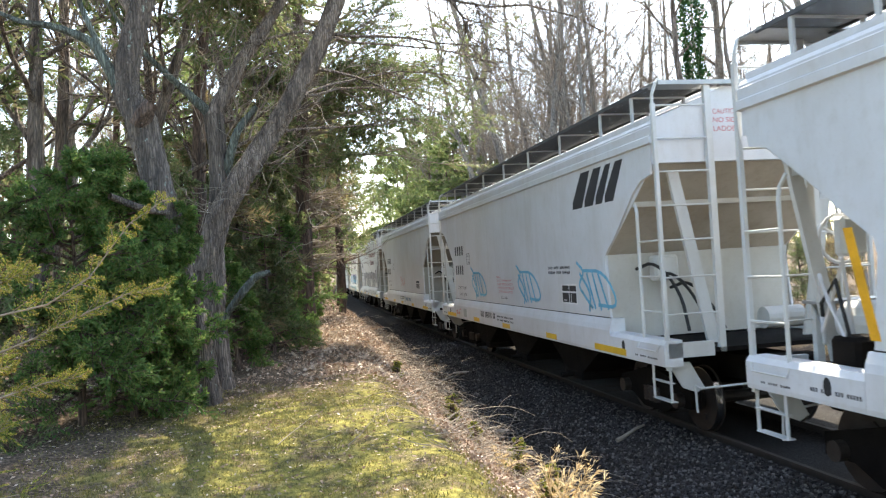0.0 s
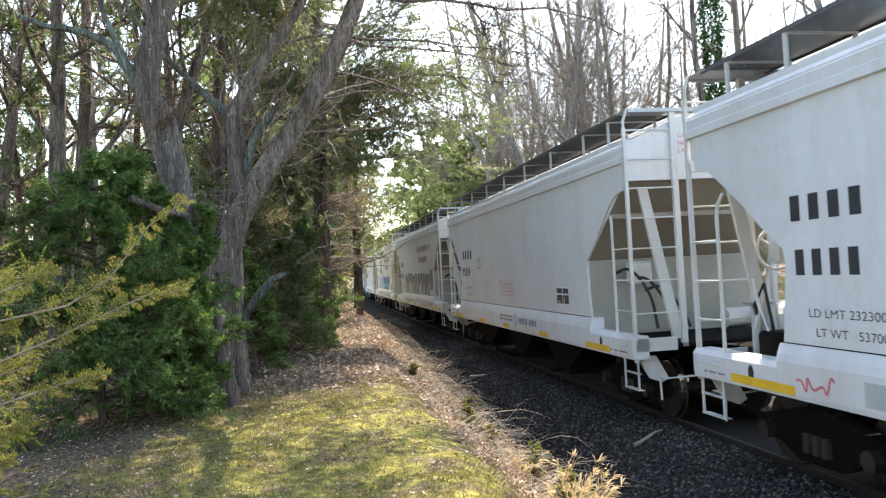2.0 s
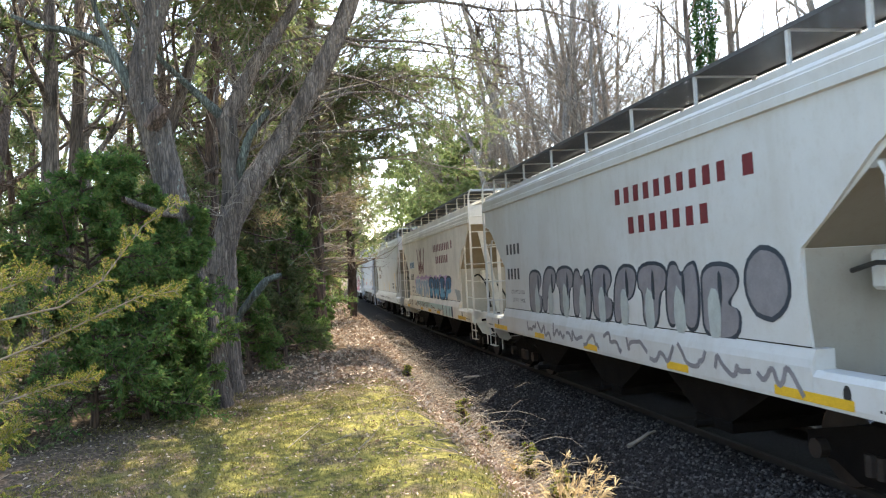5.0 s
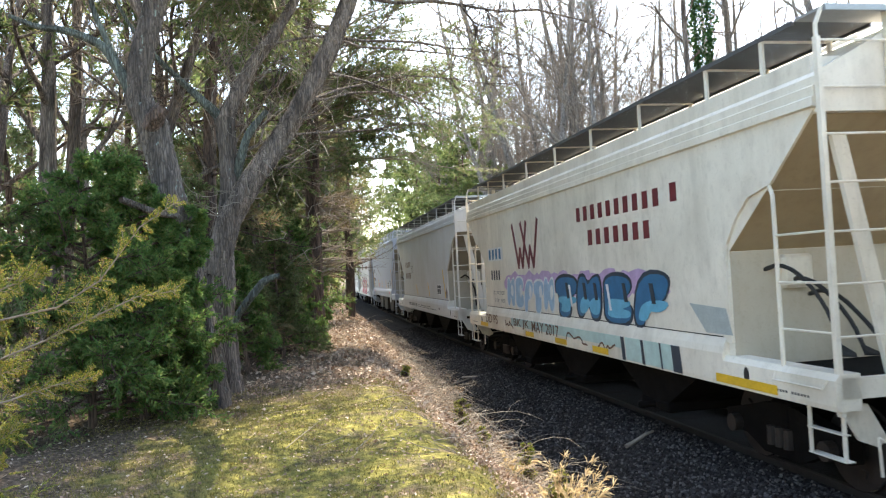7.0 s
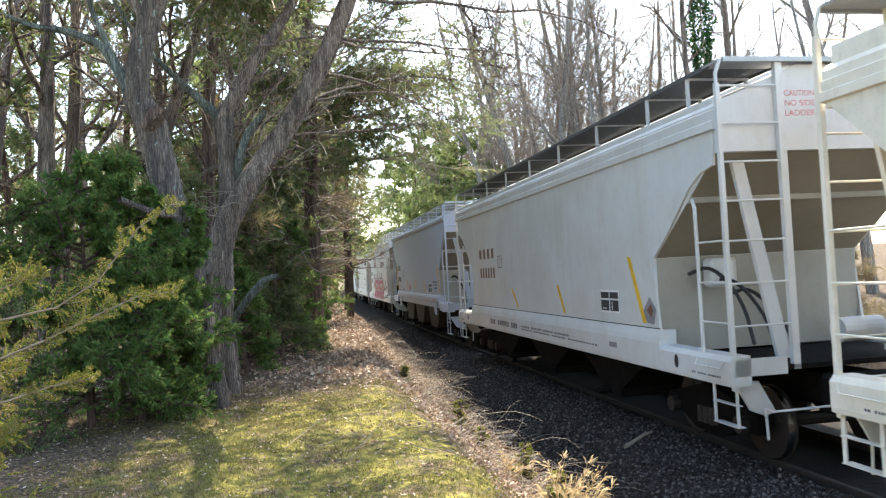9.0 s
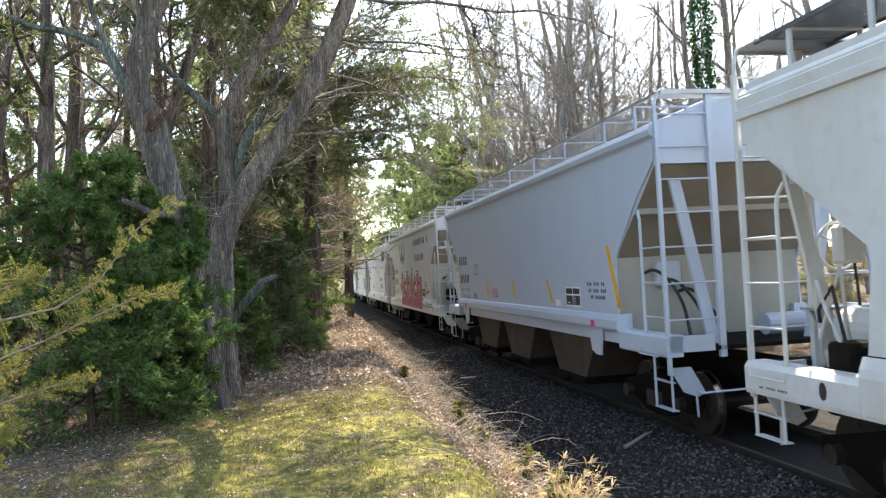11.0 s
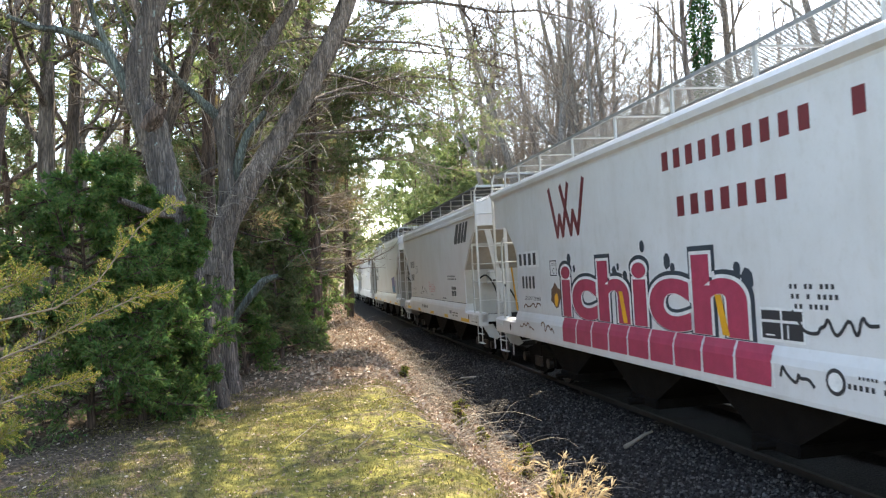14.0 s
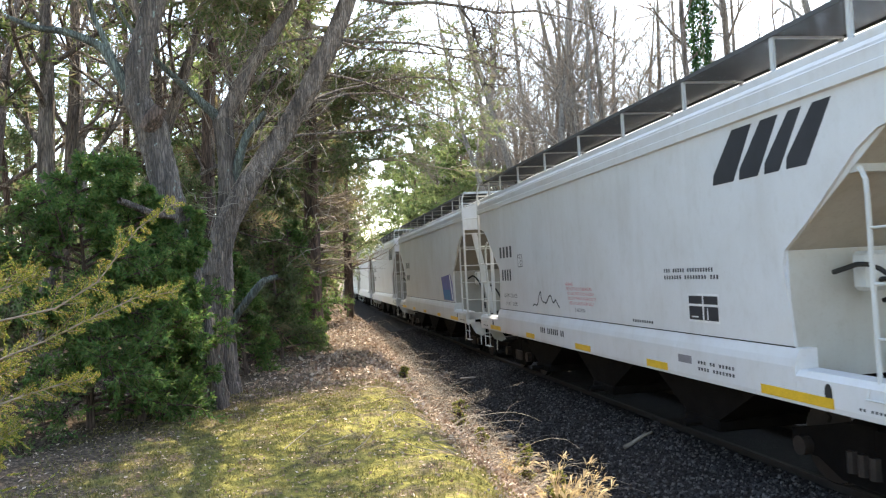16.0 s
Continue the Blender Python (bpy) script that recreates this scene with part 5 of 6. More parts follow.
def cedar_meshes(name, h, spread, n_limb, blade, width, seed, low=0.12, per_limb=14, per_twig=11, leaf=CEDAR_F, wood=BARK_R, dead=0.25, radius=0.16):
    """An evergreen: trunk, whorls of limbs with feathery twigs, dead limbs low down."""
    rng = np.random.default_rng(seed)
    w, c = Tufts(seed), Tufts(seed + 1)
    lean = rng.normal(size=2) * 0.03
    zs = np.linspace(0, h, 9)
    line = np.stack([lean[0] * zs + 0.06 * np.sin(zs * 0.9 + seed), lean[1] * zs + 0.06 * np.cos(zs * 0.7 + seed), zs - 0.1], 1)
    w.tube(line, radius * (1 - zs / h * 0.9), 8)
    for i in range(n_limb):
        f = low + (1 - low) * (i + rng.uniform()) / n_limb
        z = f * h
        a = rng.uniform(0, 2 * math.pi)
        ln = spread * (1.0 - 0.8 * max(0, f - 0.25)) * rng.uniform(0.55, 1.1)
        o = np.array([np.interp(z, zs, line[:, 0]), np.interp(z, zs, line[:, 1]), z])
        p = crooked(rng, o, (math.cos(a), math.sin(a), rng.uniform(-0.05, 0.45)), ln, 5, 0.16, -0.02)
        r0 = 0.012 + 0.016 * ln / spread
        w.tube(p, np.linspace(r0, 0.004, 6), 4)
        gone = f < low + dead and rng.uniform() < 0.8
        m = per_limb if not gone else 7
        s = rng.uniform(0.25, 1.0, m) if not gone else rng.uniform(0.2, 0.95, m)
        base = np.stack([np.interp(s * 5, range(6), p[:, j]) for j in range(3)], 1)
        d = unit(p[-1] - p[0]) * 0.8 + unit(rng.normal(size=(m, 3))) * 0.8
        d[:, 2] += 0.12
        tl = ln * rng.uniform(0.16, 0.34, m)
        for b, dd, l in zip(base, unit(d), tl):
            w.tube(np.array([b, b + dd * l]), [0.007, 0.003], 3)
        if not gone:
            sprays(c, base, d, tl * 1.15, per_twig, blade, width)
            q = base + unit(d) * (tl * 0.6)[:, None]
            sprays(c, q, d + rng.normal(size=(m, 3)) * 0.7, tl * 0.7, per_twig // 2, blade, width)
    return w.mesh(name + "_wood", wood), c.mesh(name + "_leaves", leaf)


def bare_meshes(name, h, seed, radius=0.17, split=0.35, wood=BARK, twigs=3):
    """A leafless tree: trunk, boughs, branches and fine twigs."""
    rng = np.random.default_rng(seed)
    w, t = Tufts(seed), Tufts(seed + 1)
    trunk = crooked(rng, (0, 0, -0.1), (rng.normal() * 0.06, rng.normal() * 0.06, 1), h, 9, 0.06, 0.03)
    w.tube(trunk, np.linspace(radius, radius * 0.16, 10), 7)

    def grow(p, r, ln, level):
        n = {1: 6, 2: 5, 3: 2}[level]
        for _ in range(n):
            s = rng.uniform(0.25, 1.0)
            b = np.array([np.interp(s * (len(p) - 1), range(len(p)), p[:, j]) for j in range(3)])
            d = unit(p[-1] - p[0]) * 0.7 + unit(rng.normal(size=3)) * 0.75 + np.array([0, 0, 0.25])
            l = ln * rng.uniform(0.35, 0.7)
            q = crooked(rng, b, d, l, 3, 0.24, 0.05)
            (w if level < 2 else t).tube(q, np.linspace(r * 0.5, r * 0.12, 4), 4 if level < 2 else 3)
            if level < twigs:
                grow(q, r * 0.5, l, level + 1)

    for i in range(9):
        f = split + (0.97 - split) * i / 9
        b = np.array([np.interp(f * 9, range(10), trunk[:, j]) for j in range(3)])
        a = i * 2.4 + rng.uniform(-0.5, 0.5)
        ln = h * 0.30 * (1.25 - f)
        p = crooked(rng, b, (math.cos(a) * 0.8, math.sin(a) * 0.8, 0.75), ln, 5, 0.14, 0.05)
        r = radius * 0.42 * (1.15 - f)
        w.tube(p, np.linspace(r, r * 0.2, 6), 5)
        grow(p, r, ln, 1)
    return w.mesh(name + "_wood", wood), t.mesh(name + "_twigs", TWIG)


def tree(name, meshes, parts, m, label, category="tree", group=""):
    ob = tagged(new(name), label, category, group)
    ob.matrix_basis = m
    for me, p in zip(meshes, parts):
        new(p, me).parent = ob
    return ob


def ground_z(x, y):
    return float(height(np.array(x), np.array(y)))


# limbs of the forked tree that hang out over the track
OVERHEAD = (((1.30, 12.3, 6.95), (1.89, 12.3, 6.86), (2.44, 12.3, 6.90), (2.95, 12.3, 6.84), (3.56, 12.3, 6.74), (4.23, 12.3, 6.78), (5.01, 12.3, 6.60), (5.59, 12.3, 6.30)),
            ((2.92, 12.28, 6.84), (3.09, 12.2, 6.53), (3.17, 12.2, 6.21), (3.37, 12.2, 5.87)),
            ((0.95, 12.4, 6.30), (1.40, 13.6, 6.54), (2.11, 14.0, 6.61), (2.94, 14.0, 6.54), (3.67, 14.0, 6.41), (4.20, 14.0, 6.23)),
            ((0.48, 12.4, 5.35), (1.0, 13.4, 5.75), (1.60, 14.0, 6.0), (2.29, 14.0, 6.13), (3.12, 14.0, 6.07), (3.86, 14.0, 5.96)))


# the forked tree on the mound
def rough_limb(ob, name, pts, radii, mat, sides=30, seed=0, ridges=0.07):
    """A limb whose bark stands in ridges that wander along it."""
    rng = np.random.default_rng(seed)
    g = Tufts(seed)
    p, r = np.array(pts, float), np.array(radii, float)
    seg = max(6, int(np.linalg.norm(np.diff(p, axis=0), axis=1).sum() / (len(p) - 1) / 0.05))
    s = np.linspace(0, len(p) - 1, (len(p) - 1) * seg + 1)
    q = np.stack([np.interp(s, range(len(p)), p[:, j]) for j in range(3)], 1)
    for _ in range(seg):
        q[1:-1] = (q[:-2] + 2 * q[1:-1] + q[2:]) / 4
    g.tube(q, np.ones(len(q)), sides)
    ring = g.v[0].reshape(len(q), sides, 3)
    ang = np.arange(sides) * 2 * np.pi / sides
    along = np.arange(len(q))[:, None] * 0.05
    n = max(5, sides // 4)
    wave = np.sin(ang[None] * n + 2.2 * np.sin(along * 2.1 + seed) + 1.3 * np.sin(along * 5.3 + ang[None] * 2)) ** 3
    lump = np.sin(ang[None] * 2 + along * 1.7 + seed) * 0.05 + np.sin(ang[None] * 3 - along * 3.1) * 0.03
    size = np.interp(s, range(len(p)), r)[:, None] * (1 + ridges * wave + lump + rng.normal(size=(len(q), sides)) * ridges * 0.35)
    g.v[0] = (q[:, None] + (ring - q[:, None]) * size[..., None]).reshape(-1, 3)
    o = new(name, g.mesh(name, mat))
    o.parent = ob
    return o


def forked_tree():
    ob = tagged(new("forked_tree"), "leaning forked tree with rough grey-brown bark and lichen", "tree")
    rng = np.random.default_rng(5)
    D = 12.3

    def limb(name, pts, radii, mat, sides=32):
        return rough_limb(ob, name, pts, [0.80 * r for r in radii], mat, sides, int(pts[1][2] * 100) % 97)

    limb("trunk", ((-1.00, D, 0.70), (-1.01, D, 1.2), (-1.04, D, 2.08), (-1.0, D, 2.7), (-0.98, D, 3.15)), (0.38, 0.31, 0.26, 0.27, 0.25), BARK)
    limb("leader", ((-0.98, D, 2.9), (-0.84, D + 0.05, 3.5), (-0.79, D, 3.94), (-0.80, D, 4.5), (-0.84, D, 5.05)), (0.20, 0.20, 0.18, 0.16, 0.17), BARK_L)
    limb("leader", ((-1.05, D - 0.05, 2.7), (-0.83, D - 0.1, 3.5), (-0.46, D - 0.1, 4.1), (-0.04, D, 4.7), (0.36, D, 5.3), (0.79, D, 6.1), (1.15, D, 6.9), (1.7, D, 8.5), (2.1, D, 10.5)),
         (0.24, 0.22, 0.20, 0.20, 0.19, 0.17, 0.15, 0.11, 0.07), BARK)
    limb("branch", ((-0.86, D, 5.0), (-0.42, D + 0.1, 5.85), (-0.06, D + 0.2, 6.38), (0.31, D + 0.3, 6.95), (0.7, D + 0.4, 8.2)), (0.15, 0.12, 0.11, 0.09, 0.06), BARK)
    limb("branch", ((-0.88, D, 5.05), (-1.34, D, 5.53), (-1.77, D - 0.1, 5.96), (-2.1, D - 0.1, 6.4), (-2.4, D - 0.1, 7.0)), (0.10, 0.06, 0.045, 0.035, 0.02), LICHEN, 14)
    limb("branch", ((-0.70, D, 4.1), (-0.63, D - 0.1, 4.4), (-0.48, D - 0.2, 4.8), (-0.2, D - 0.2, 5.12)), (0.09, 0.09, 0.075, 0.05), LICHEN, 14)
    limb("branch", ((-0.95, D, 1.55), (-0.77, D - 0.3, 2.08), (-0.56, D - 0.4, 2.32), (-0.35, D - 0.4, 2.58), (-0.12, D - 0.4, 2.64)), (0.05, 0.06, 0.075, 0.07, 0.04), LICHEN, 14)
    for b in ((0.36, 5.3, 1), (0.88, 6.3, 1), (0.0, 4.75, 1), (0.88, 6.3, -1), (1.32, 7.4, 1), (0.6, 5.75, 1)):
        p = crooked(rng, (b[0], D, b[1]), (b[2], rng.uniform(-0.3, 0.5), rng.uniform(-0.05, 0.25)), rng.uniform(1.6, 3.2), 6, 0.15, 0)
        g = Tufts(int(b[1] * 10))
        g.tube(p, np.linspace(0.028, 0.006, 7), 6)
        for k in range(12):
            q = crooked(rng, p[rng.integers(2, 7)], (b[2] + rng.normal() * 0.6, rng.normal() * 0.7, rng.normal() * 0.6), rng.uniform(0.3, 0.9), 4, 0.3)
            g.tube(q, np.linspace(0.011, 0.003, 5), 3)
        new("branch", g.mesh("branch", BARK)).parent = ob
    g = Tufts(77)   # loose vines and fine twigs round the stems
    for k in range(90):
        b = np.array([rng.uniform(-1.3, 1.0), D + rng.uniform(-0.5, 0.4), rng.uniform(3.0, 6.5)])
        q = crooked(rng, b, rng.normal(size=3), rng.uniform(0.4, 1.3), 6, 0.35)
        g.tube(q, np.linspace(0.007, 0.003, 7), 3)
    new("vine", g.mesh("vine", TWIG_P)).parent = ob
    for line, r0 in ((OVERHEAD[0], 0.034), (OVERHEAD[1], 0.020), (OVERHEAD[2], 0.025), (OVERHEAD[3], 0.025)):
        g = Tufts(int(r0 * 1000) + len(line))
        p = np.array(line)
        g.tube(p, np.linspace(r0, r0 * 0.3, len(p)), 7)
        for k in range(26):
            s = rng.uniform(0.3, 1) * (len(p) - 1)
            b = np.array([np.interp(s, range(len(p)), p[:, j]) for j in range(3)])
            q = crooked(rng, b, (rng.uniform(-0.2, 1), rng.normal() * 0.5, rng.normal() * 0.6), rng.uniform(0.3, 1.1), 5, 0.25)
            g.tube(q, np.linspace(0.012, 0.003, 6), 3)
            for _ in range(2):
                e = crooked(rng, q[rng.integers(2, 5)], rng.normal(size=3), rng.uniform(0.15, 0.5), 3, 0.25)
                g.tube(e, np.linspace(0.006, 0.002, 4), 3)
        new("overhead_branch", g.mesh("overhead_branch", BARK)).parent = ob
    # Crown boughs mostly above the view, added to shade the ground at left.
    leafy(ob, ((1.6, D + 0.2, 8.6), (2.0, D, 9.8), (0.5, D + 0.4, 8.4), (-0.6, D + 0.3, 8.2), (0.6, D + 0.8, 9.6), (1.4, D - 0.6, 10.6), (2.7, D + 0.6, 9.2)), 2.2, 61)
    leafy(ob, ((0.0, D + 1.0, 7.0), (-0.9, D + 1.0, 7.3)), 1.5, 62)


def leafy(ob, spots, reach, seed, leaf=CEDAR_F, limbs=20):
    """Evergreen boughs round a few points of a crown."""
    rng = np.random.default_rng(seed)
    w, c = Tufts(seed), Tufts(seed + 1)
    for s in spots:
        for i in range(limbs):
            p = crooked(rng, s, rng.normal(size=3) * (1, 1, 0.35), reach * rng.uniform(0.5, 1.1), 5, 0.18, -0.02)
            w.tube(p, np.linspace(0.028, 0.005, 6), 4)
            m = 13
            q = rng.uniform(0.2, 1.0, m)
            base = np.stack([np.interp(q * 5, range(6), p[:, j]) for j in range(3)], 1)
            d = unit(p[-1] - p[0]) * 0.7 + unit(rng.normal(size=(m, 3))) * 0.9
            tl = reach * rng.uniform(0.12, 0.28, m)
            for b, dd, l in zip(base, unit(d), tl):
                w.tube(np.array([b, b + dd * l]), [0.006, 0.003], 3)
            sprays(c, base, d, tl * 1.1, 22, 0.10, 0.024)
    new("limb_work", w.mesh("limb_work", TWIG)).parent = ob
    new("crown", c.mesh("crown", leaf)).parent = ob


forked_tree()


def gnarled_tree():
    """The broken trunk beside the forked tree."""
    ob = tagged(new("broken_tree"), "gnarled trunk with a broken stub and a lichen-covered bough", "tree")
    rng = np.random.default_rng(9)

    def limb(name, pts, radii, mat, sides=32):
        return rough_limb(ob, name, pts, [0.82 * r for r in radii], mat, sides, int(pts[1][2] * 100) % 97)

    D = 11.2
    limb("trunk", ((-1.1, D, 0.7), (-1.2, D, 2.0), (-1.40, D, 3.2), (-1.57, D, 4.12), (-1.70, D, 4.75), (-1.87, D, 5.1), (-1.85, D, 5.5), (-1.67, D, 6.2), (-1.50, D, 6.8), (-1.3, D, 8.2)),
         (0.34, 0.28, 0.25, 0.23, 0.24, 0.20, 0.20, 0.19, 0.18, 0.14), BARK_L)
    limb("stub", ((-1.72, D - 0.1, 4.7), (-1.60, D - 0.2, 4.86), (-1.52, D - 0.22, 4.95)), (0.16, 0.14, 0.10), BARK_R)
    limb("bough", ((-1.95, D, 5.2), (-2.09, D, 5.5), (-2.28, D, 5.85), (-2.75, D, 6.05), (-3.1, D, 6.08), (-3.5, D + 0.2, 6.3)), (0.11, 0.09, 0.075, 0.06, 0.05, 0.03), LICHEN, 14)
    limb("bough", ((-2.15, D, 5.7), (-2.4, D, 6.3), (-2.5, D, 6.9)), (0.05, 0.04, 0.03), LICHEN, 14)
    limb("bough", ((-1.62, D, 6.0), (-1.9, D, 6.5), (-2.1, D, 7.2)), (0.09, 0.08, 0.06), BARK, 16)
    # Unseen crown over the view, added so its shadow falls on the ground.
    leafy(ob, ((-1.4, D, 8.3), (-2.4, D + 0.2, 7.8), (-3.4, D, 7.9), (-2.2, D - 0.3, 9.4), (-4.2, D + 0.3, 8.6)), 1.9, 65)
    limb("log", ((-1.9, D - 1.3, 3.62), (-1.6, D - 1.0, 3.48), (-1.35, D - 0.6, 3.45)), (0.05, 0.06, 0.05), BARK_L, 12)


gnarled_tree()

# bare trunks of the wood behind
for x, y, h, r, dx, dy, seed in ((-4.1, 15.0, 11, 0.22, 0.06, 0, 1), (-3.55, 15.6, 12, 0.17, 0.30, 0, 2), (-4.7, 17.5, 13, 0.19, 0.10, 0, 3), (-3.0, 17.0, 12, 0.15, 0.24, 0, 4),
                                 (-5.6, 14.0, 11, 0.20, -0.05, 0, 5), (-0.45, 19.0, 12, 0.20, 0.02, 0, 6), (-1.9, 20.0, 13, 0.17, 0.05, 0, 7), (-6.8, 19.0, 13, 0.2, 0.1, 0, 8)):
    me = bare_meshes("wood_tree", h, 40 + seed, r, 0.3, BARK)
    ob = tree("wood_tree", me, ("trunk", "twig_crown"), Matrix.Translation((x, y, ground_z(x, y))) @ Matrix.Rotation(math.atan(dx), 4, "Y"), "bare grey-brown tree standing in the wood", "tree", "trees of the wood")

# the straight evergreen by the bank whose limbs reach over the track
def bank_cedar():
    x, y = 0.66, 21.0
    ob = tagged(new("bank_cedar"), "tall straight evergreen with long spreading limbs by the track", "tree")
    ob.location = (x, y, ground_z(x, y) - 0.1)
    rng = np.random.default_rng(21)
    w, c, t = Tufts(22), Tufts(23), Tufts(24)
    zs = np.linspace(0, 13, 14)
    w.tube(np.stack([0.02 * zs, 0 * zs, zs], 1), np.interp(zs, [0, 0.5, 6, 13], [0.30, 0.23, 0.19, 0.05]), 10)
    for i in range(175):
        z = rng.uniform(1.2, 12.5)
        right = rng.uniform() < 0.68
        a = rng.uniform(-0.9, 0.7) if right else rng.uniform(1.2, 5.0)
        ln = (rng.uniform(2.2, 5.4) if right and z > 4.0 else rng.uniform(0.8, 1.6) if right else rng.uniform(1.4, 3.0)) * (1 - 0.04 * max(0, z - 6))
        p = crooked(rng, (0.02 * z, 0, z), (math.cos(a), math.sin(a), rng.uniform(-0.05, 0.35)), ln, 7, 0.13, -0.005)
        t.tube(p, np.linspace(0.035, 0.006, 8), 5)
        m = 26 if z > 2.6 else 18
        s = rng.uniform(0.2, 1.0, m)
        base = np.stack([np.interp(s * 7, range(8), p[:, j]) for j in range(3)], 1)
        d = unit(p[-1] - p[0]) * 0.7 + unit(rng.normal(size=(m, 3))) * 0.9
        tl = ln * rng.uniform(0.10, 0.24, m)
        for b, dd, l in zip(base, unit(d), tl):
            t.tube(np.array([b, b + dd * l * 0.5 + rng.normal(size=3) * 0.05 * l, b + dd * l]), [0.009, 0.006, 0.003], 3)
        if (4.4 < z < 6.8 and rng.uniform() < 0.85 or z > 6.8 and rng.uniform() < 0.5) if right else (z > 3.8 or z > 2.0 and rng.uniform() < 0.5):
            sprays(c, base, d, tl * 1.2, 32, 0.12, 0.026)
            sprays(c, base + unit(d) * (0.6 * tl)[:, None], d + rng.normal(size=d.shape) * 0.8, tl * 0.8, 22, 0.11, 0.020)
    for n, g, mat in (("trunk", w, BARK_R), ("limb_work", t, TWIG), ("crown", c, CEDAR_F)):
        new(n, g.mesh(n, mat, n == "trunk")).parent = ob


bank_cedar()

# dense young cedars in front of the wood
def young_cedar(x, y, h, spread, seed, leaf=CEDAR, limbs=62, blade=0.085, label="dense dark green young cedar with feathery twigs"):
    me = cedar_meshes("young_cedar", h, spread, limbs, blade, 0.020, seed, low=0.06, per_limb=18, per_twig=22, leaf=leaf, dead=0.0, radius=0.055)
    tree("young_cedar", me, ("trunk", "crown"), pose(x, y, ground_z(x, y) - 0.05, 0, 0, seed * 37), label, "tree", "young cedars")


young_cedar(-2.35, 9.9, 3.2, 1.3, 1)
young_cedar(-3.7, 9.3, 3.4, 1.3, 2, CEDAR_F)
young_cedar(-1.55, 10.9, 2.7, 0.75, 3)
young_cedar(-5.0, 10.5, 3.3, 1.4, 4)
young_cedar(-0.6, 18.0, 3.0, 1.0, 7, limbs=50)
young_cedar(-0.75, 14.3, 2.1, 0.7, 8, limbs=40)
young_cedar(-0.15, 16.6, 2.5, 0.85, 9, CEDAR_F, limbs=44)
young_cedar(0.05, 22.8, 3.6, 1.15, 10, CEDAR_F)
young_cedar(0.75, 26.5, 3.8, 1.2, 11)
young_cedar(-1.75, 10.3, 2.9, 0.95, 12)
young_cedar(-1.5, 10.9, 2.5, 0.55, 13, CEDAR_F)
young_cedar(-2.3, 14.2, 4.2, 1.6, 14, CEDAR_F)
young_cedar(-0.35, 20.0, 4.8, 1.3, 15, CEDAR_F)
young_cedar(-1.4, 17.0, 4.6, 1.5, 16, CEDAR_F)
young_cedar(0.1, 18.6, 3.0, 0.8, 18)

# the wood: a few grown shapes, repeated
rng = np.random.default_rng(31)
CEDARS = [cedar_meshes("cedar%d" % i, h, s, 50, bl, wd, 60 + i, low=0.16, per_limb=12, per_twig=11, leaf=l, dead=d)
          for i, (h, s, l, d, bl, wd) in enumerate(((10.5, 2.3, CEDAR_F, 0.25, 0.22, 0.045), (12.5, 2.6, CEDAR_B, 0.35, 0.34, 0.02), (9.0, 2.2, CEDAR_B, 0.3, 0.34, 0.02), (13.5, 2.5, CEDAR_F, 0.4, 0.24, 0.045)))]
BARES = [bare_meshes("bare%d" % i, h, 80 + i, r, sp, BARK_HAZE) for i, (h, r, sp) in enumerate(((15, 0.17, 0.35), (18, 0.2, 0.45), (13, 0.13, 0.3)))]
SPOTS = []
while len(SPOTS) < 50:
    y = 14.5 + 62 * rng.uniform() ** 1.3
    x = float(toe_x(y)) - 3.0 - (9 + 0.42 * y) * rng.uniform() ** 1.2
    if x > -1.6 and y < 20 or any((x - a) ** 2 + (y - b) ** 2 < 1.9 for a, b in SPOTS):
        continue
    SPOTS.append((x, y))
for i, (x, y) in enumerate(SPOTS):
    m = pose(x, y, ground_z(x, y) - 0.05, rng.normal() * 2.5, rng.normal() * 2.5, rng.uniform(0, 360)) @ Matrix.Scale(rng.uniform(0.8, 1.15), 4)
    if i % 3 == 2:
        tree("wood_tree", BARES[i % 9 // 3], ("trunk", "twig_crown"), m, "bare grey-brown tree standing in the wood", "tree", "trees of the wood")
    else:
        tree("wood_cedar", CEDARS[i % 4], ("trunk", "crown"), m, "tall olive-green cedar with dead brown lower twigs", "tree", "cedars of the wood")
for i in range(18):   # unseen trees added behind the viewer to block sky light on near cars
    y = -36 + 1.9 * i + rng.uniform(-0.8, 0.8)
    x = -4.5 - 9 * rng.uniform() - 0.15 * max(0, y)
    kinds = (("wood_cedar", CEDARS[i % 4], ("trunk", "crown"), "tall olive-green cedar with dead brown lower twigs", "cedars of the wood"), ("wood_tree", BARES[i % 3], ("trunk", "twig_crown"), "bare grey-brown tree standing in the wood", "trees of the wood"))
    n, me, p, l, g = kinds[i % 3 == 2]
    tree(n, me, p, pose(x, y, ground_z(x, y) - 0.05, 0, 0, 53 * i), l, "tree", g)
for x, y, s in ((2.4, 32.0, 0.95), (2.9, 40.0, 1.05), (1.7, 36.0, 1.1), (1.2, 30.0, 0.9), (3.2, 54.0, 1.0), (-0.2, 27.0, 1.0), (0.6, 34.0, 1.05)):
    tree("wood_cedar", CEDARS[int(y) % 4], ("trunk", "crown"), pose(x, y, ground_z(x, y) - 0.05, 0, 0, y * 50) @ Matrix.Scale(s, 4), "tall olive-green cedar leaning out over the bank", "tree", "cedars of the wood")
BUSH = [cedar_meshes("understory%d" % i, 4.6, 2.0, 34, 0.28, 0.018, 160 + i, low=0.06, per_limb=14, per_twig=12, leaf=l, dead=0.0, radius=0.06) for i, l in enumerate((CEDAR_B, CEDAR_F))]
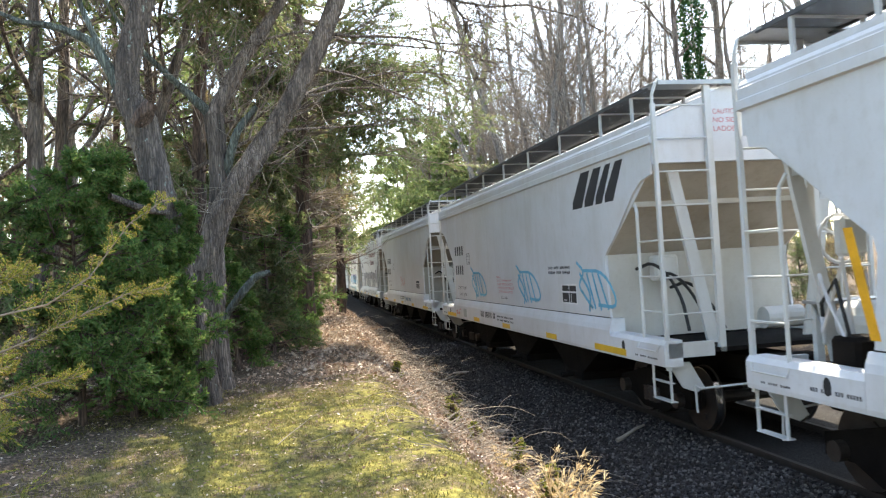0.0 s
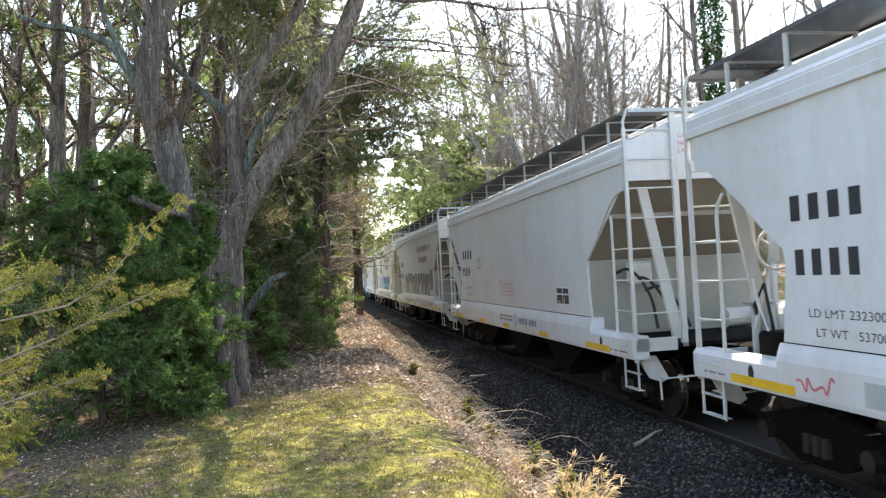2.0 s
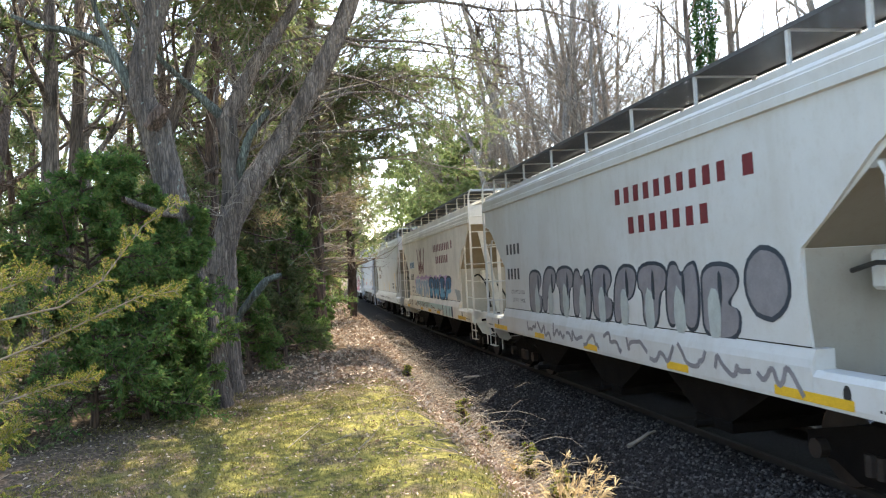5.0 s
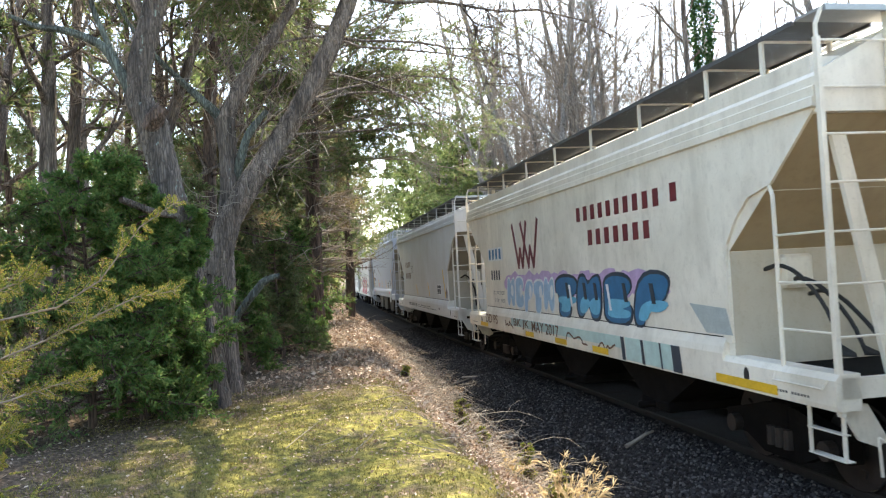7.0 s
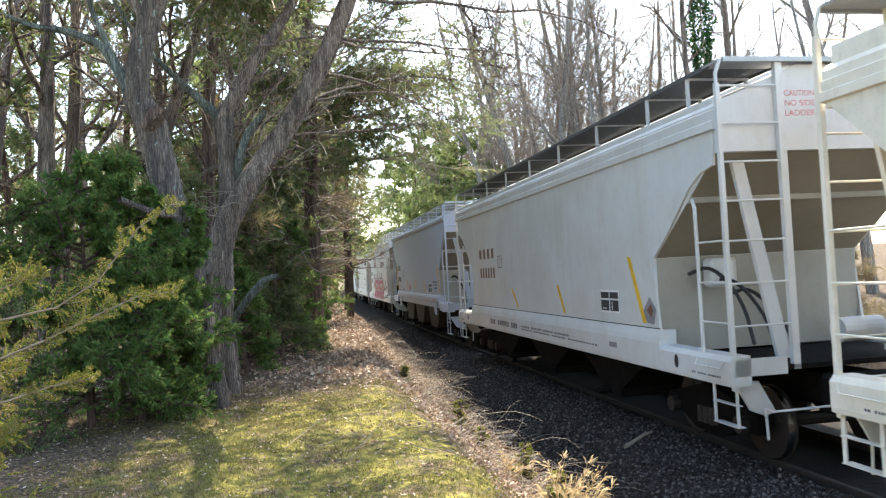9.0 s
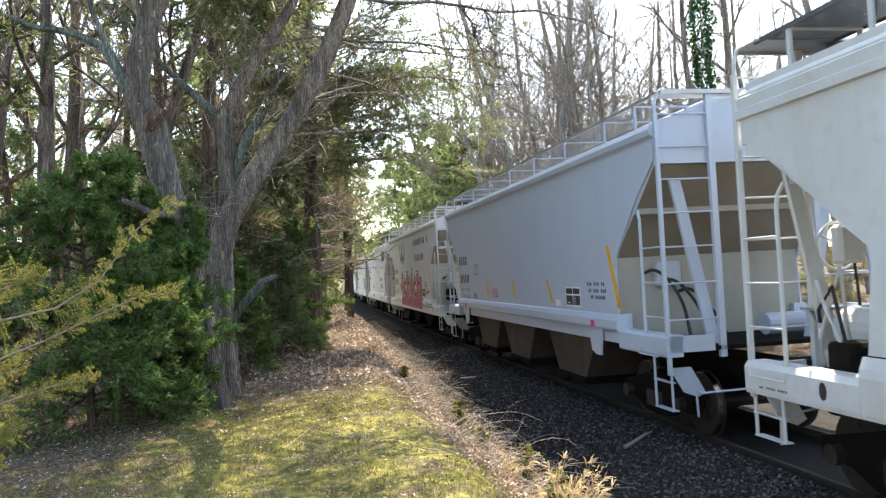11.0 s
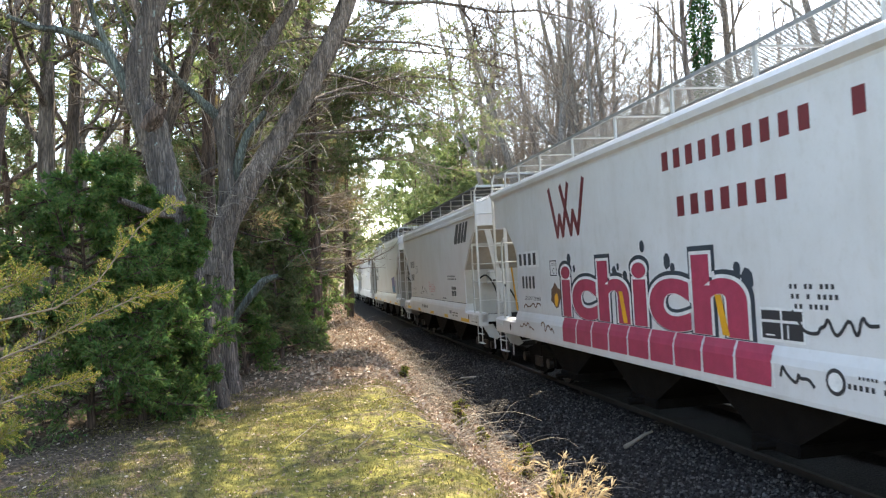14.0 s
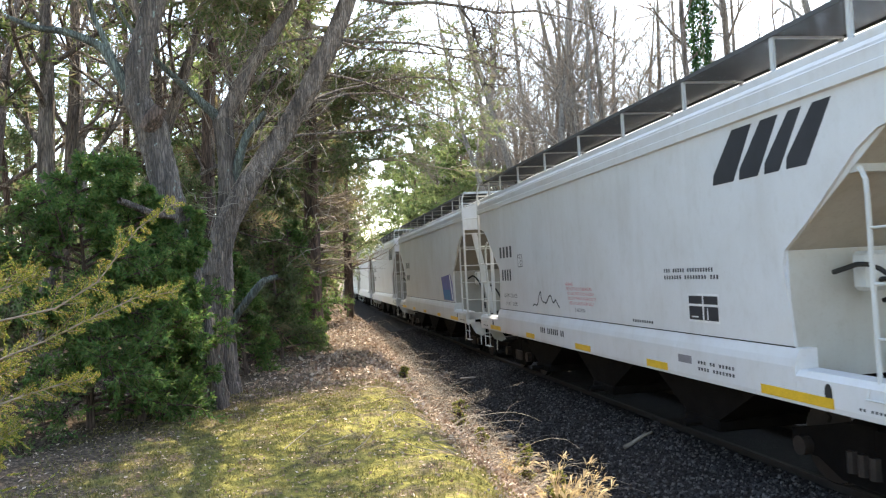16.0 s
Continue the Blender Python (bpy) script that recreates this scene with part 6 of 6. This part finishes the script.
for i in range(30):
    y = 17 + 45 * rng.uniform()
    x = float(toe_x(y)) - 3.6 - (7 + 0.35 * y) * rng.uniform()
    tree("wood_bush", BUSH[i % 2], ("trunk", "crown"), pose(x, y, ground_z(x, y) - 0.05, 0, 0, rng.uniform(0, 360)) @ Matrix.Scale(rng.uniform(0.7, 1.2), 4), "brownish evergreen bush under the trees", "shrub", "bushes of the wood")
for i in range(18):   # scrub along the far side of the line
    y = -2 + 2.3 * i
    x = float(track_x(y)) + 5.2 + 2.6 * rng.uniform()
    tree("wood_bush", BUSH[i % 2], ("trunk", "crown"), pose(x, y, ground_z(x, y) - 0.05, 0, 0, 47 * i) @ Matrix.Scale(rng.uniform(0.6, 0.85), 4), "brownish evergreen bush beyond the track", "shrub", "bushes of the wood")
# fuller evergreens on both sides of the line
PINES = [cedar_meshes("pine%d" % i, h, s, 62, 0.22, 0.06, 260 + i, low=0.10, per_limb=16, per_twig=18, leaf=PINE, dead=0.06, radius=0.2) for i, (h, s) in enumerate(((12.5, 3.1), (11.0, 2.9)))]
for i, (x, y, s) in enumerate(((11.7, 50.0, 0.95), (12.9, 57.0, 1.1), (12.6, 65.0, 1.25), (14.2, 74.0, 1.3), (16.0, 90.0, 1.3),
                              (-2.2, 33.0, 1.1), (-0.4, 35.5, 0.85), (-0.2, 42.0, 0.9), (0.2, 48.0, 0.95), (0.6, 41.0, 1.1), (0.9, 54.0, 1.0), (1.6, 66.0, 1.1), (-4.8, 27.0, 1.0), (5.0, 88.0, 1.5), (4.3, 76.0, 1.3), (5.6, 98.0, 1.6), (14.0, 82.0, 1.3), (15.6, 100.0, 1.6), (2.0, 120.0, 1.8), (7.0, 128.0, 1.8), (17.5, 122.0, 1.8), (22.0, 112.0, 1.7), (20.0, 76.0, 1.2))):
    tree("wood_pine", PINES[i % 2], ("trunk", "crown"), pose(x, y, ground_z(x, y) - 0.05, 0, 0, 70 * i) @ Matrix.Scale(s, 4), "full olive-green evergreen near the railway line", "tree", "evergreens of the wood")
# beyond the track: cedars along the line, then a stand of tall bare trees
for i in range(6):
    y = 52 + 8.0 * i + rng.uniform(-1.5, 1.5)
    x = float(track_x(y)) + 4.6 + 3.0 * rng.uniform()
    tree("wood_cedar", CEDARS[i % 4], ("trunk", "crown"), pose(x, y, ground_z(x, y) - 0.05, 0, 0, rng.uniform(0, 360)) @ Matrix.Scale(rng.uniform(0.85, 1.05), 4), "olive-green cedar among bare trees beyond the track", "tree", "cedars of the wood")
FAR = []
while len(FAR) < 44:
    y = 27 + 60 * rng.uniform()
    x = float(track_x(y)) + 6.5 + 0.42 * y * rng.uniform() ** 1.1
    if any((x - a) ** 2 + (y - b) ** 2 < 2 for a, b in FAR):
        continue
    FAR.append((x, y))
for i, (x, y) in enumerate(FAR):
    m = pose(x, y, ground_z(x, y) - 0.05, rng.normal() * 2.5, rng.normal() * 2.5, rng.uniform(0, 360)) @ Matrix.Scale(rng.uniform(1.0, 1.35), 4)
    tree("wood_tree", BARES[i % 3], ("trunk", "twig_crown"), m, "bare grey tree beyond the railway track", "tree", "trees beyond the track")


STAND = []
while len(STAND) < 48:
    y = 36 + 36 * rng.uniform()
    x = float(track_x(y)) + 5.0 + 10.5 * rng.uniform()
    if any((x - a) ** 2 + (y - b) ** 2 < 1.2 for a, b in STAND):
        continue
    STAND.append((x, y))
for i, (x, y) in enumerate(STAND):
    m = pose(x, y, ground_z(x, y) - 0.05, rng.normal() * 2.5, rng.normal() * 2.5, rng.uniform(0, 360)) @ Matrix.Scale(rng.uniform(1.05, 1.45), 4)
    tree("wood_tree", BARES[i % 3], ("trunk", "twig_crown"), m, "bare grey tree beyond the railway track", "tree", "trees beyond the track")


for i, (x, y, s) in enumerate(((4.6, 60.0, 0.8), (5.4, 70.0, 0.9), (6.4, 80.0, 1.0), (7.6, 92.0, 1.0), (9.0, 106.0, 1.1), (6.6, 96.0, 1.0), (10.4, 118.0, 1.2))):
    tree("wood_tree", BARES[i % 3], ("trunk", "twig_crown"), pose(x, y, ground_z(x, y) - 0.05, 0, -2, 80 * i) @ Matrix.Scale(s, 4), "bare grey tree where the track bends away", "tree", "trees beyond the track")
for i, (x, y, s) in enumerate(((12.5, 138.0, 1.2), (16.5, 146.0, 1.3), (9.5, 132.0, 1.1))):
    tree("wood_cedar", CEDARS[(i * 3) % 4], ("trunk", "crown"), pose(x, y, ground_z(x, y) - 0.05, 0, 0, 80 * i) @ Matrix.Scale(s, 4), "olive-green cedar where the track bends away", "tree", "cedars of the wood")


# the trunk with ivy beyond the train
def ivy_tree():
    me = bare_meshes("ivy_tree", 20, 91, 0.24, 0.55)
    x, y = 18.6, 32.0
    ob = tree("ivy_tree", me, ("trunk", "twig_crown"), pose(x, y, ground_z(x, y) - 0.1), "bare tree with ivy climbing its trunk", "tree")
    g = Tufts(92)
    r = np.random.default_rng(93)
    n = 5200
    z = r.uniform(3, 15, n)
    a = r.uniform(0, 2 * math.pi, n)
    rad = 0.22 + 0.28 * r.uniform(0, 1, n) ** 2 * (1 + 0.5 * np.sin(z * 2.1))
    at = np.stack([rad * np.cos(a), rad * np.sin(a), z], 1)
    g.blades(at, np.stack([np.cos(a), np.sin(a), r.normal(size=n) * 0.6 - 0.4], 1) + r.normal(size=(n, 3)) * 0.4, 0.15, 0.12)
    new("ivy", g.mesh("ivy", IVY)).parent = ob


ivy_tree()


# golden juniper branch close to the camera
def juniper_branch():
    ob = tagged(new("juniper"), "juniper bush with sunlit golden-green branch tips", "shrub")
    x, y = -2.2, 4.4
    rng = np.random.default_rng(51)
    w, c, dark, tips = Tufts(52), Tufts(53), Tufts(54), Tufts(55)
    w.tube(np.array([(x, y, ground_z(x, y) - 0.05), (x + 0.1, y, 1.5), (x + 0.15, y - 0.05, 2.3), (x + 0.1, y, 3.2)]), [0.05, 0.04, 0.03, 0.012], 7)
    lines = (((-2.05, 4.3, 2.15), (-1.45, 4.2, 2.42), (-1.12, 4.2, 2.48), (-0.92, 4.2, 2.60), (-0.72, 4.2, 2.86), (-0.54, 4.2, 2.98)),
             ((-2.05, 4.3, 2.05), (-1.50, 4.15, 2.20), (-1.15, 4.15, 2.33), (-0.93, 4.15, 2.43), (-0.74, 4.15, 2.51), (-0.55, 4.15, 2.53)),
             ((-2.05, 4.3, 1.85), (-1.60, 4.1, 1.98), (-1.30, 4.1, 2.06), (-1.12, 4.1, 2.11), (-0.95, 4.1, 2.13)),
             ((-2.05, 4.3, 2.3), (-1.62, 4.3, 2.50), (-1.36, 4.3, 2.60), (-1.20, 4.3, 2.66)),
             ((-2.0, 4.2, 1.75), (-1.65, 4.1, 1.83), (-1.42, 4.0, 1.85), (-1.27, 4.0, 1.93)),
             ((-2.0, 4.3, 2.5), (-1.7, 4.4, 2.62), (-1.45, 4.4, 2.62)),
             ((-2.05, 4.3, 1.95), (-1.7, 4.2, 2.08), (-1.45, 4.2, 2.16), (-1.28, 4.2, 2.2)),
             ((-2.0, 4.2, 1.65), (-1.75, 4.1, 1.72), (-1.5, 4.05, 1.72), (-1.35, 4.05, 1.78)),
             ((-2.05, 4.3, 2.2), (-1.75, 4.25, 2.3), (-1.5, 4.2, 2.34), (-1.38, 4.2, 2.40)))
    for j, l in enumerate(lines):
        p = np.array(l)
        n = len(p)
        w.tube(p, np.linspace(0.007, 0.002, n), 5)
        m = 17 if j < 2 else 15
        s = np.linspace(0.30, 0.98, m)
        base = np.stack([np.interp(s * (n - 1), range(n), p[:, k]) for k in range(3)], 1)
        tan = unit(np.stack([np.interp(np.minimum(s + 0.1, 1) * (n - 1), range(n), p[:, k]) for k in range(3)], 1) - base + 1e-6)
        for side in (-1, 1):
            d = unit(tan * 0.75 + np.array([0, 0, 0.7 if side > 0 else -0.45]) + rng.normal(size=(m, 3)) * 0.28)
            ln = (0.20 - 0.13 * s) * rng.uniform(0.45, 1.2, m) * (1.0 if side > 0 else 0.75)
            for b, dd, q in zip(base, d, ln):
                w.tube(np.array([b, b + dd * q * 0.9]), [0.0024, 0.001], 3)
            for f in np.linspace(0.12, 0.95, 9):
                for turn in (-1, 1):
                    across = unit(np.cross(d, (0.0, 1.0, 0.15)) * turn + d * 0.9 + rng.normal(size=d.shape) * 0.2)
                    reach = ln * (0.46 - 0.36 * f) * rng.uniform(0.6, 1.3, m)
                    sprays(tips if rng.uniform() < 0.05 + 0.2 * f else c, base + d * (ln * f)[:, None], across, reach, 15, 0.0090, 0.0034, 0.5)
            sprays(tips, base + d * (ln * 0.7)[:, None], d, ln * 0.35, 14, 0.009, 0.003, 0.4)
    for k in range(46):
        b = np.array([x + 0.1, y, rng.uniform(1.2, 2.9)])
        a = rng.uniform(-1.1, 0.6)
        p = crooked(rng, b, (math.cos(a), math.sin(a), rng.uniform(-0.2, 0.4)), rng.uniform(0.35, 0.75), 4, 0.15)
        w.tube(p, np.linspace(0.008, 0.002, 5), 4)
        base = p[rng.integers(1, 5, 12)]
        sprays(dark, base, unit(p[-1] - p[0]) + rng.normal(size=(12, 3)) * 0.7, rng.uniform(0.08, 0.2, 12), 80, 0.018, 0.005, 0.6)
    for n, g, mat in (("branchwork", w, TWIG), ("tip_foliage", c, GOLD), ("russet_tip", tips, RUSSET), ("foliage", dark, GOLD)):
        new(n, g.mesh(n, mat)).parent = ob


juniper_branch()


# ---- loose cover on the ground ----
def scatter():
    rng = np.random.default_rng(71)
    # dead leaves
    n = 46000
    y = 4 + 46 * rng.uniform(0, 1, n) ** 1.5
    x = toe_x(y) + 0.35 - rng.gamma(1.6, 0.9, n)
    keep = (rng.uniform(0, 1, n) < np.where((x < 1.5) & (y < 11.5), 0.10, 1.0)) & (x > -9)
    x, y = x[keep], y[keep]
    g = Tufts(72)
    a = rng.uniform(0, 2 * math.pi, len(x))
    g.blades(np.stack([x, y, height(x, y) + rng.uniform(0.0, 0.05, len(x))], 1), np.stack([np.cos(a), np.sin(a), rng.normal(size=len(x)) * 0.6], 1), rng.uniform(0.04, 0.11, len(x)) * np.clip(y / 14, 0.4, 1), rng.uniform(0.025, 0.07, len(x)) * np.clip(y / 14, 0.4, 1))
    tagged(new("dead_leaves", g.mesh("dead_leaves", LITTER)), "pale brown dead leaves strewn over the bank", "leaf litter", kind="stuff")
    n = 11000
    y = 5 + 18 * rng.uniform(0, 1, n) ** 1.2
    x = toe_x(y) + rng.uniform(-1.1, 0.55, n)
    g = Tufts(78)
    a = rng.uniform(0, 2 * math.pi, n)
    g.blades(np.stack([x, y, height(x, y) + rng.uniform(0.0, 0.05, n)], 1), np.stack([np.cos(a), np.sin(a), rng.normal(size=n) * 0.35], 1), rng.uniform(0.035, 0.08, n), rng.uniform(0.02, 0.05, n))
    tagged(new("dead_leaves", g.mesh("dead_leaves", LITTER)), "pale dead leaves blown against the foot of the bank", "leaf litter", kind="stuff")
    n = 15000
    y = 5 + 16 * rng.uniform(0, 1, n)
    x = rng.uniform(-7, 1.2, n)
    g = Tufts(73)
    a = rng.uniform(0, 2 * math.pi, n)
    g.blades(np.stack([x, y, height(x, y) + rng.uniform(0.0, 0.02, n)], 1), np.stack([np.cos(a), np.sin(a), rng.normal(size=n) * 0.2], 1), rng.uniform(0.02, 0.055, n), rng.uniform(0.008, 0.028, n))
    tagged(new("forest_litter", g.mesh("forest_litter", LITTER)), "dead leaves and bark on the shaded ground", "leaf litter", kind="stuff")
    # moss and short grass on the mound
    n = 70000
    y = rng.uniform(4.8, 12.5, n)
    x = rng.uniform(-2.4, 1.9, n)
    f = rough_field(x * 1.7 + 3, y * 1.3)
    keep = f + rng.normal(size=n) * 0.30 > -0.12
    x, y = x[keep], y[keep]
    n = len(x)
    g = Tufts(74)
    g.blades(np.stack([x, y, height(x, y) - 0.005], 1), np.stack([rng.normal(size=n) * 0.6, rng.normal(size=n) * 0.6, np.ones(n)], 1), rng.uniform(0.015, 0.05, n), rng.uniform(0.004, 0.010, n))
    tagged(new("moss", g.mesh("moss", GRASS)), "yellow-green moss and short grass on the mound", "moss", kind="stuff")
    # twigs and straw on the slope
    g = Tufts(75)
    for k in range(520):
        y = 7 + 25 * rng.uniform() ** 1.4
        x = float(toe_x(y)) + 0.2 - rng.gamma(1.5, 0.6)
        a = rng.uniform(0, 2 * math.pi)
        z = ground_z(x, y)
        l = rng.uniform(0.2, 0.8)
        q = crooked(rng, (x, y, z + 0.02), (math.cos(a), math.sin(a), rng.uniform(-0.05, 0.35)), l, 4, 0.25, -0.03)
        g.tube(q, np.linspace(0.006, 0.002, 5), 3)
    tagged(new("fallen_twigs", g.mesh("fallen_twigs", TWIG_P)), "thin dry twigs lying on the bank", "twigs", kind="stuff")
    # dry bramble stems arching over the bank
    g = Tufts(79)
    for k in range(800):
        y = 8.5 + 18 * rng.uniform() ** 1.3
        x = float(toe_x(y)) + 0.15 - rng.gamma(1.4, 0.45)
        a = rng.uniform(-0.9, 0.9) + (0 if rng.uniform() < 0.7 else 3.1)
        q = crooked(rng, (x, y, ground_z(x, y) - 0.02), (math.cos(a), math.sin(a), rng.uniform(0.3, 1.1)), rng.uniform(0.4, 1.3), 7, 0.16, -0.22)
        q[:, 2] = np.maximum(q[:, 2], height(q[:, 0], q[:, 1]) + 0.01)
        g.tube(q, np.linspace(0.006, 0.002, 8), 3)
    tagged(new("brambles", g.mesh("brambles", TWIG_P)), "tangle of dry bramble stems arching over the bank", "brambles", kind="stuff")
    # ballast stones
    n = 52000
    y = 5 + 34 * rng.uniform(0, 1, n) ** 1.8
    x = track_x(y) - 0.85 - rng.normal(size=n) ** 2 * 0.12 - 2.9 * rng.uniform(0, 1, n)
    size = rng.uniform(0.008, 0.022, n)
    cube = np.array([(i, j, k) for i in (-1, 1) for j in (-1, 1) for k in (-1, 1)], float)
    v = cube[None] * rng.uniform(0.5, 1.0, (n, 8, 3)) * size[:, None, None]
    q = unit(rng.normal(size=(n, 3)))
    ang = rng.uniform(0, 6.28, n)
    c, s = np.cos(ang)[:, None, None], np.sin(ang)[:, None, None]
    qv = np.broadcast_to(q[:, None], v.shape)
    v = v * c + np.cross(qv, v) * s + qv * (v * qv).sum(-1, keepdims=True) * (1 - c)
    v += np.stack([x, y, height(x, y) + size * 0.35], 1)[:, None]
    f = np.array([(0, 1, 3, 2), (4, 6, 7, 5), (0, 4, 5, 1), (2, 3, 7, 6), (0, 2, 6, 4), (1, 5, 7, 3)])
    g = Tufts(76)
    g.v, g.f = [v.reshape(-1, 3)], [(f[None] + 8 * np.arange(n)[:, None, None]).reshape(-1, 4)]
    tagged(new("ballast", g.mesh("ballast", STONE)), "dark grey crushed stone ballast", "gravel", kind="stuff")


scatter()


# weeds at the foot of the bank
def straw_tuft(x, y, n, tall, seed, mat=STRAW, name="dry_grass", label="tuft of bent straw-coloured dry grass"):
    rng = np.random.default_rng(seed)
    ob = tagged(new(name), label, "grass", "weeds by the track")
    z = ground_z(x, y)
    for k in range(n):
        a = rng.uniform(0, 6.28)
        g = Tufts(seed * 50 + k)
        p = crooked(rng, (x + rng.normal() * 0.05, y + rng.normal() * 0.05, z - 0.02), (0.45 + rng.normal() * 0.35, rng.normal() * 0.35, 1.0), tall * rng.uniform(0.5, 1.1), 6, 0.10, -0.05)
        g.tube(p, np.linspace(0.006, 0.002, 7), 3)
        m = 20
        q = p[rng.integers(3, 7, m)] + rng.normal(size=(m, 3)) * 0.01
        g.blades(q, unit(p[-1] - p[-3])[None] + rng.normal(size=(m, 3)) * 0.35, rng.uniform(0.06, 0.18, m), rng.uniform(0.010, 0.022, m), 0.3)
        new("stalk", g.mesh("stalk", mat)).parent = ob


straw_tuft(2.74, 8.1, 22, 0.78, 1)
straw_tuft(2.62, 7.7, 12, 0.5, 2)
straw_tuft(2.75, 10.1, 8, 0.40, 3)


def seedling(x, y, tall, seed):
    me = cedar_meshes("seedling", tall, tall * 0.42, 24, 0.035, 0.008, seed, low=0.1, per_limb=9, per_twig=12, leaf=GOLD, dead=0.0, radius=0.008)
    tree("seedling", me, ("stem", "crown"), pose(x, y, ground_z(x, y) - 0.02), "small yellow-green cedar seedling among the leaves", "plant", "weeds by the track")


for i, (x, y, h) in enumerate(((3.15, 10.6, 0.55), (2.98, 8.8, 0.55), (2.82, 8.5, 0.35), (2.75, 13.3, 0.55), (2.9, 12.4, 0.35), (2.2, 15.5, 0.4), (0.75, 19.5, 0.6))):
    seedling(x, y, h, 300 + i)


# branches and scraps lying on the ballast
def fallen_branch(x, y, length, turn, seed, r=0.02):
    rng = np.random.default_rng(seed)
    g = Tufts(seed)
    a = radians(turn)
    p = crooked(rng, (x, y, ground_z(x, y) + r), (math.cos(a), math.sin(a), 0), length, 6, 0.06)
    p[:, 2] = height(p[:, 0], p[:, 1]) + r + 0.01
    g.tube(p, np.linspace(r, r * 0.5, 7), 6)
    tagged(new("fallen_branch", g.mesh("fallen_branch", TWIG_P)), "bare pale branch lying on the ballast", "branch", "fallen branches")


fallen_branch(3.55, 20.0, 1.1, 5, 1, 0.03)
fallen_branch(4.75, 11.0, 0.7, 20, 2, 0.035)
fallen_branch(2.35, 8.6, 1.0, -50, 3, 0.012)
fallen_branch(2.6, 10.8, 1.2, 15, 4, 0.010)
for i, (x, y, w, tn) in enumerate(((4.6, 20.3, 0.34, 15), (3.7, 13.6, 0.22, 40), (3.5, 11.9, 0.26, -20), (3.2, 13.0, 0.16, 70))):
    bm = bmesh.new()
    prism(bm, ((-w, -0.07), (-w * 0.3, -0.11), (w * 0.8, -0.08), (w, 0.03), (w * 0.2, 0.10), (-w * 0.8, 0.06)), "z", 0, 0.025)
    ob = tagged(link_mesh("wood_scrap", bm, TWIG_P), "weathered scrap of pale wood on the ballast", "scrap", "wood scraps")
    ob.matrix_basis = pose(x, y, ground_z(x, y) + 0.02, 4, 3, tn)


motions()
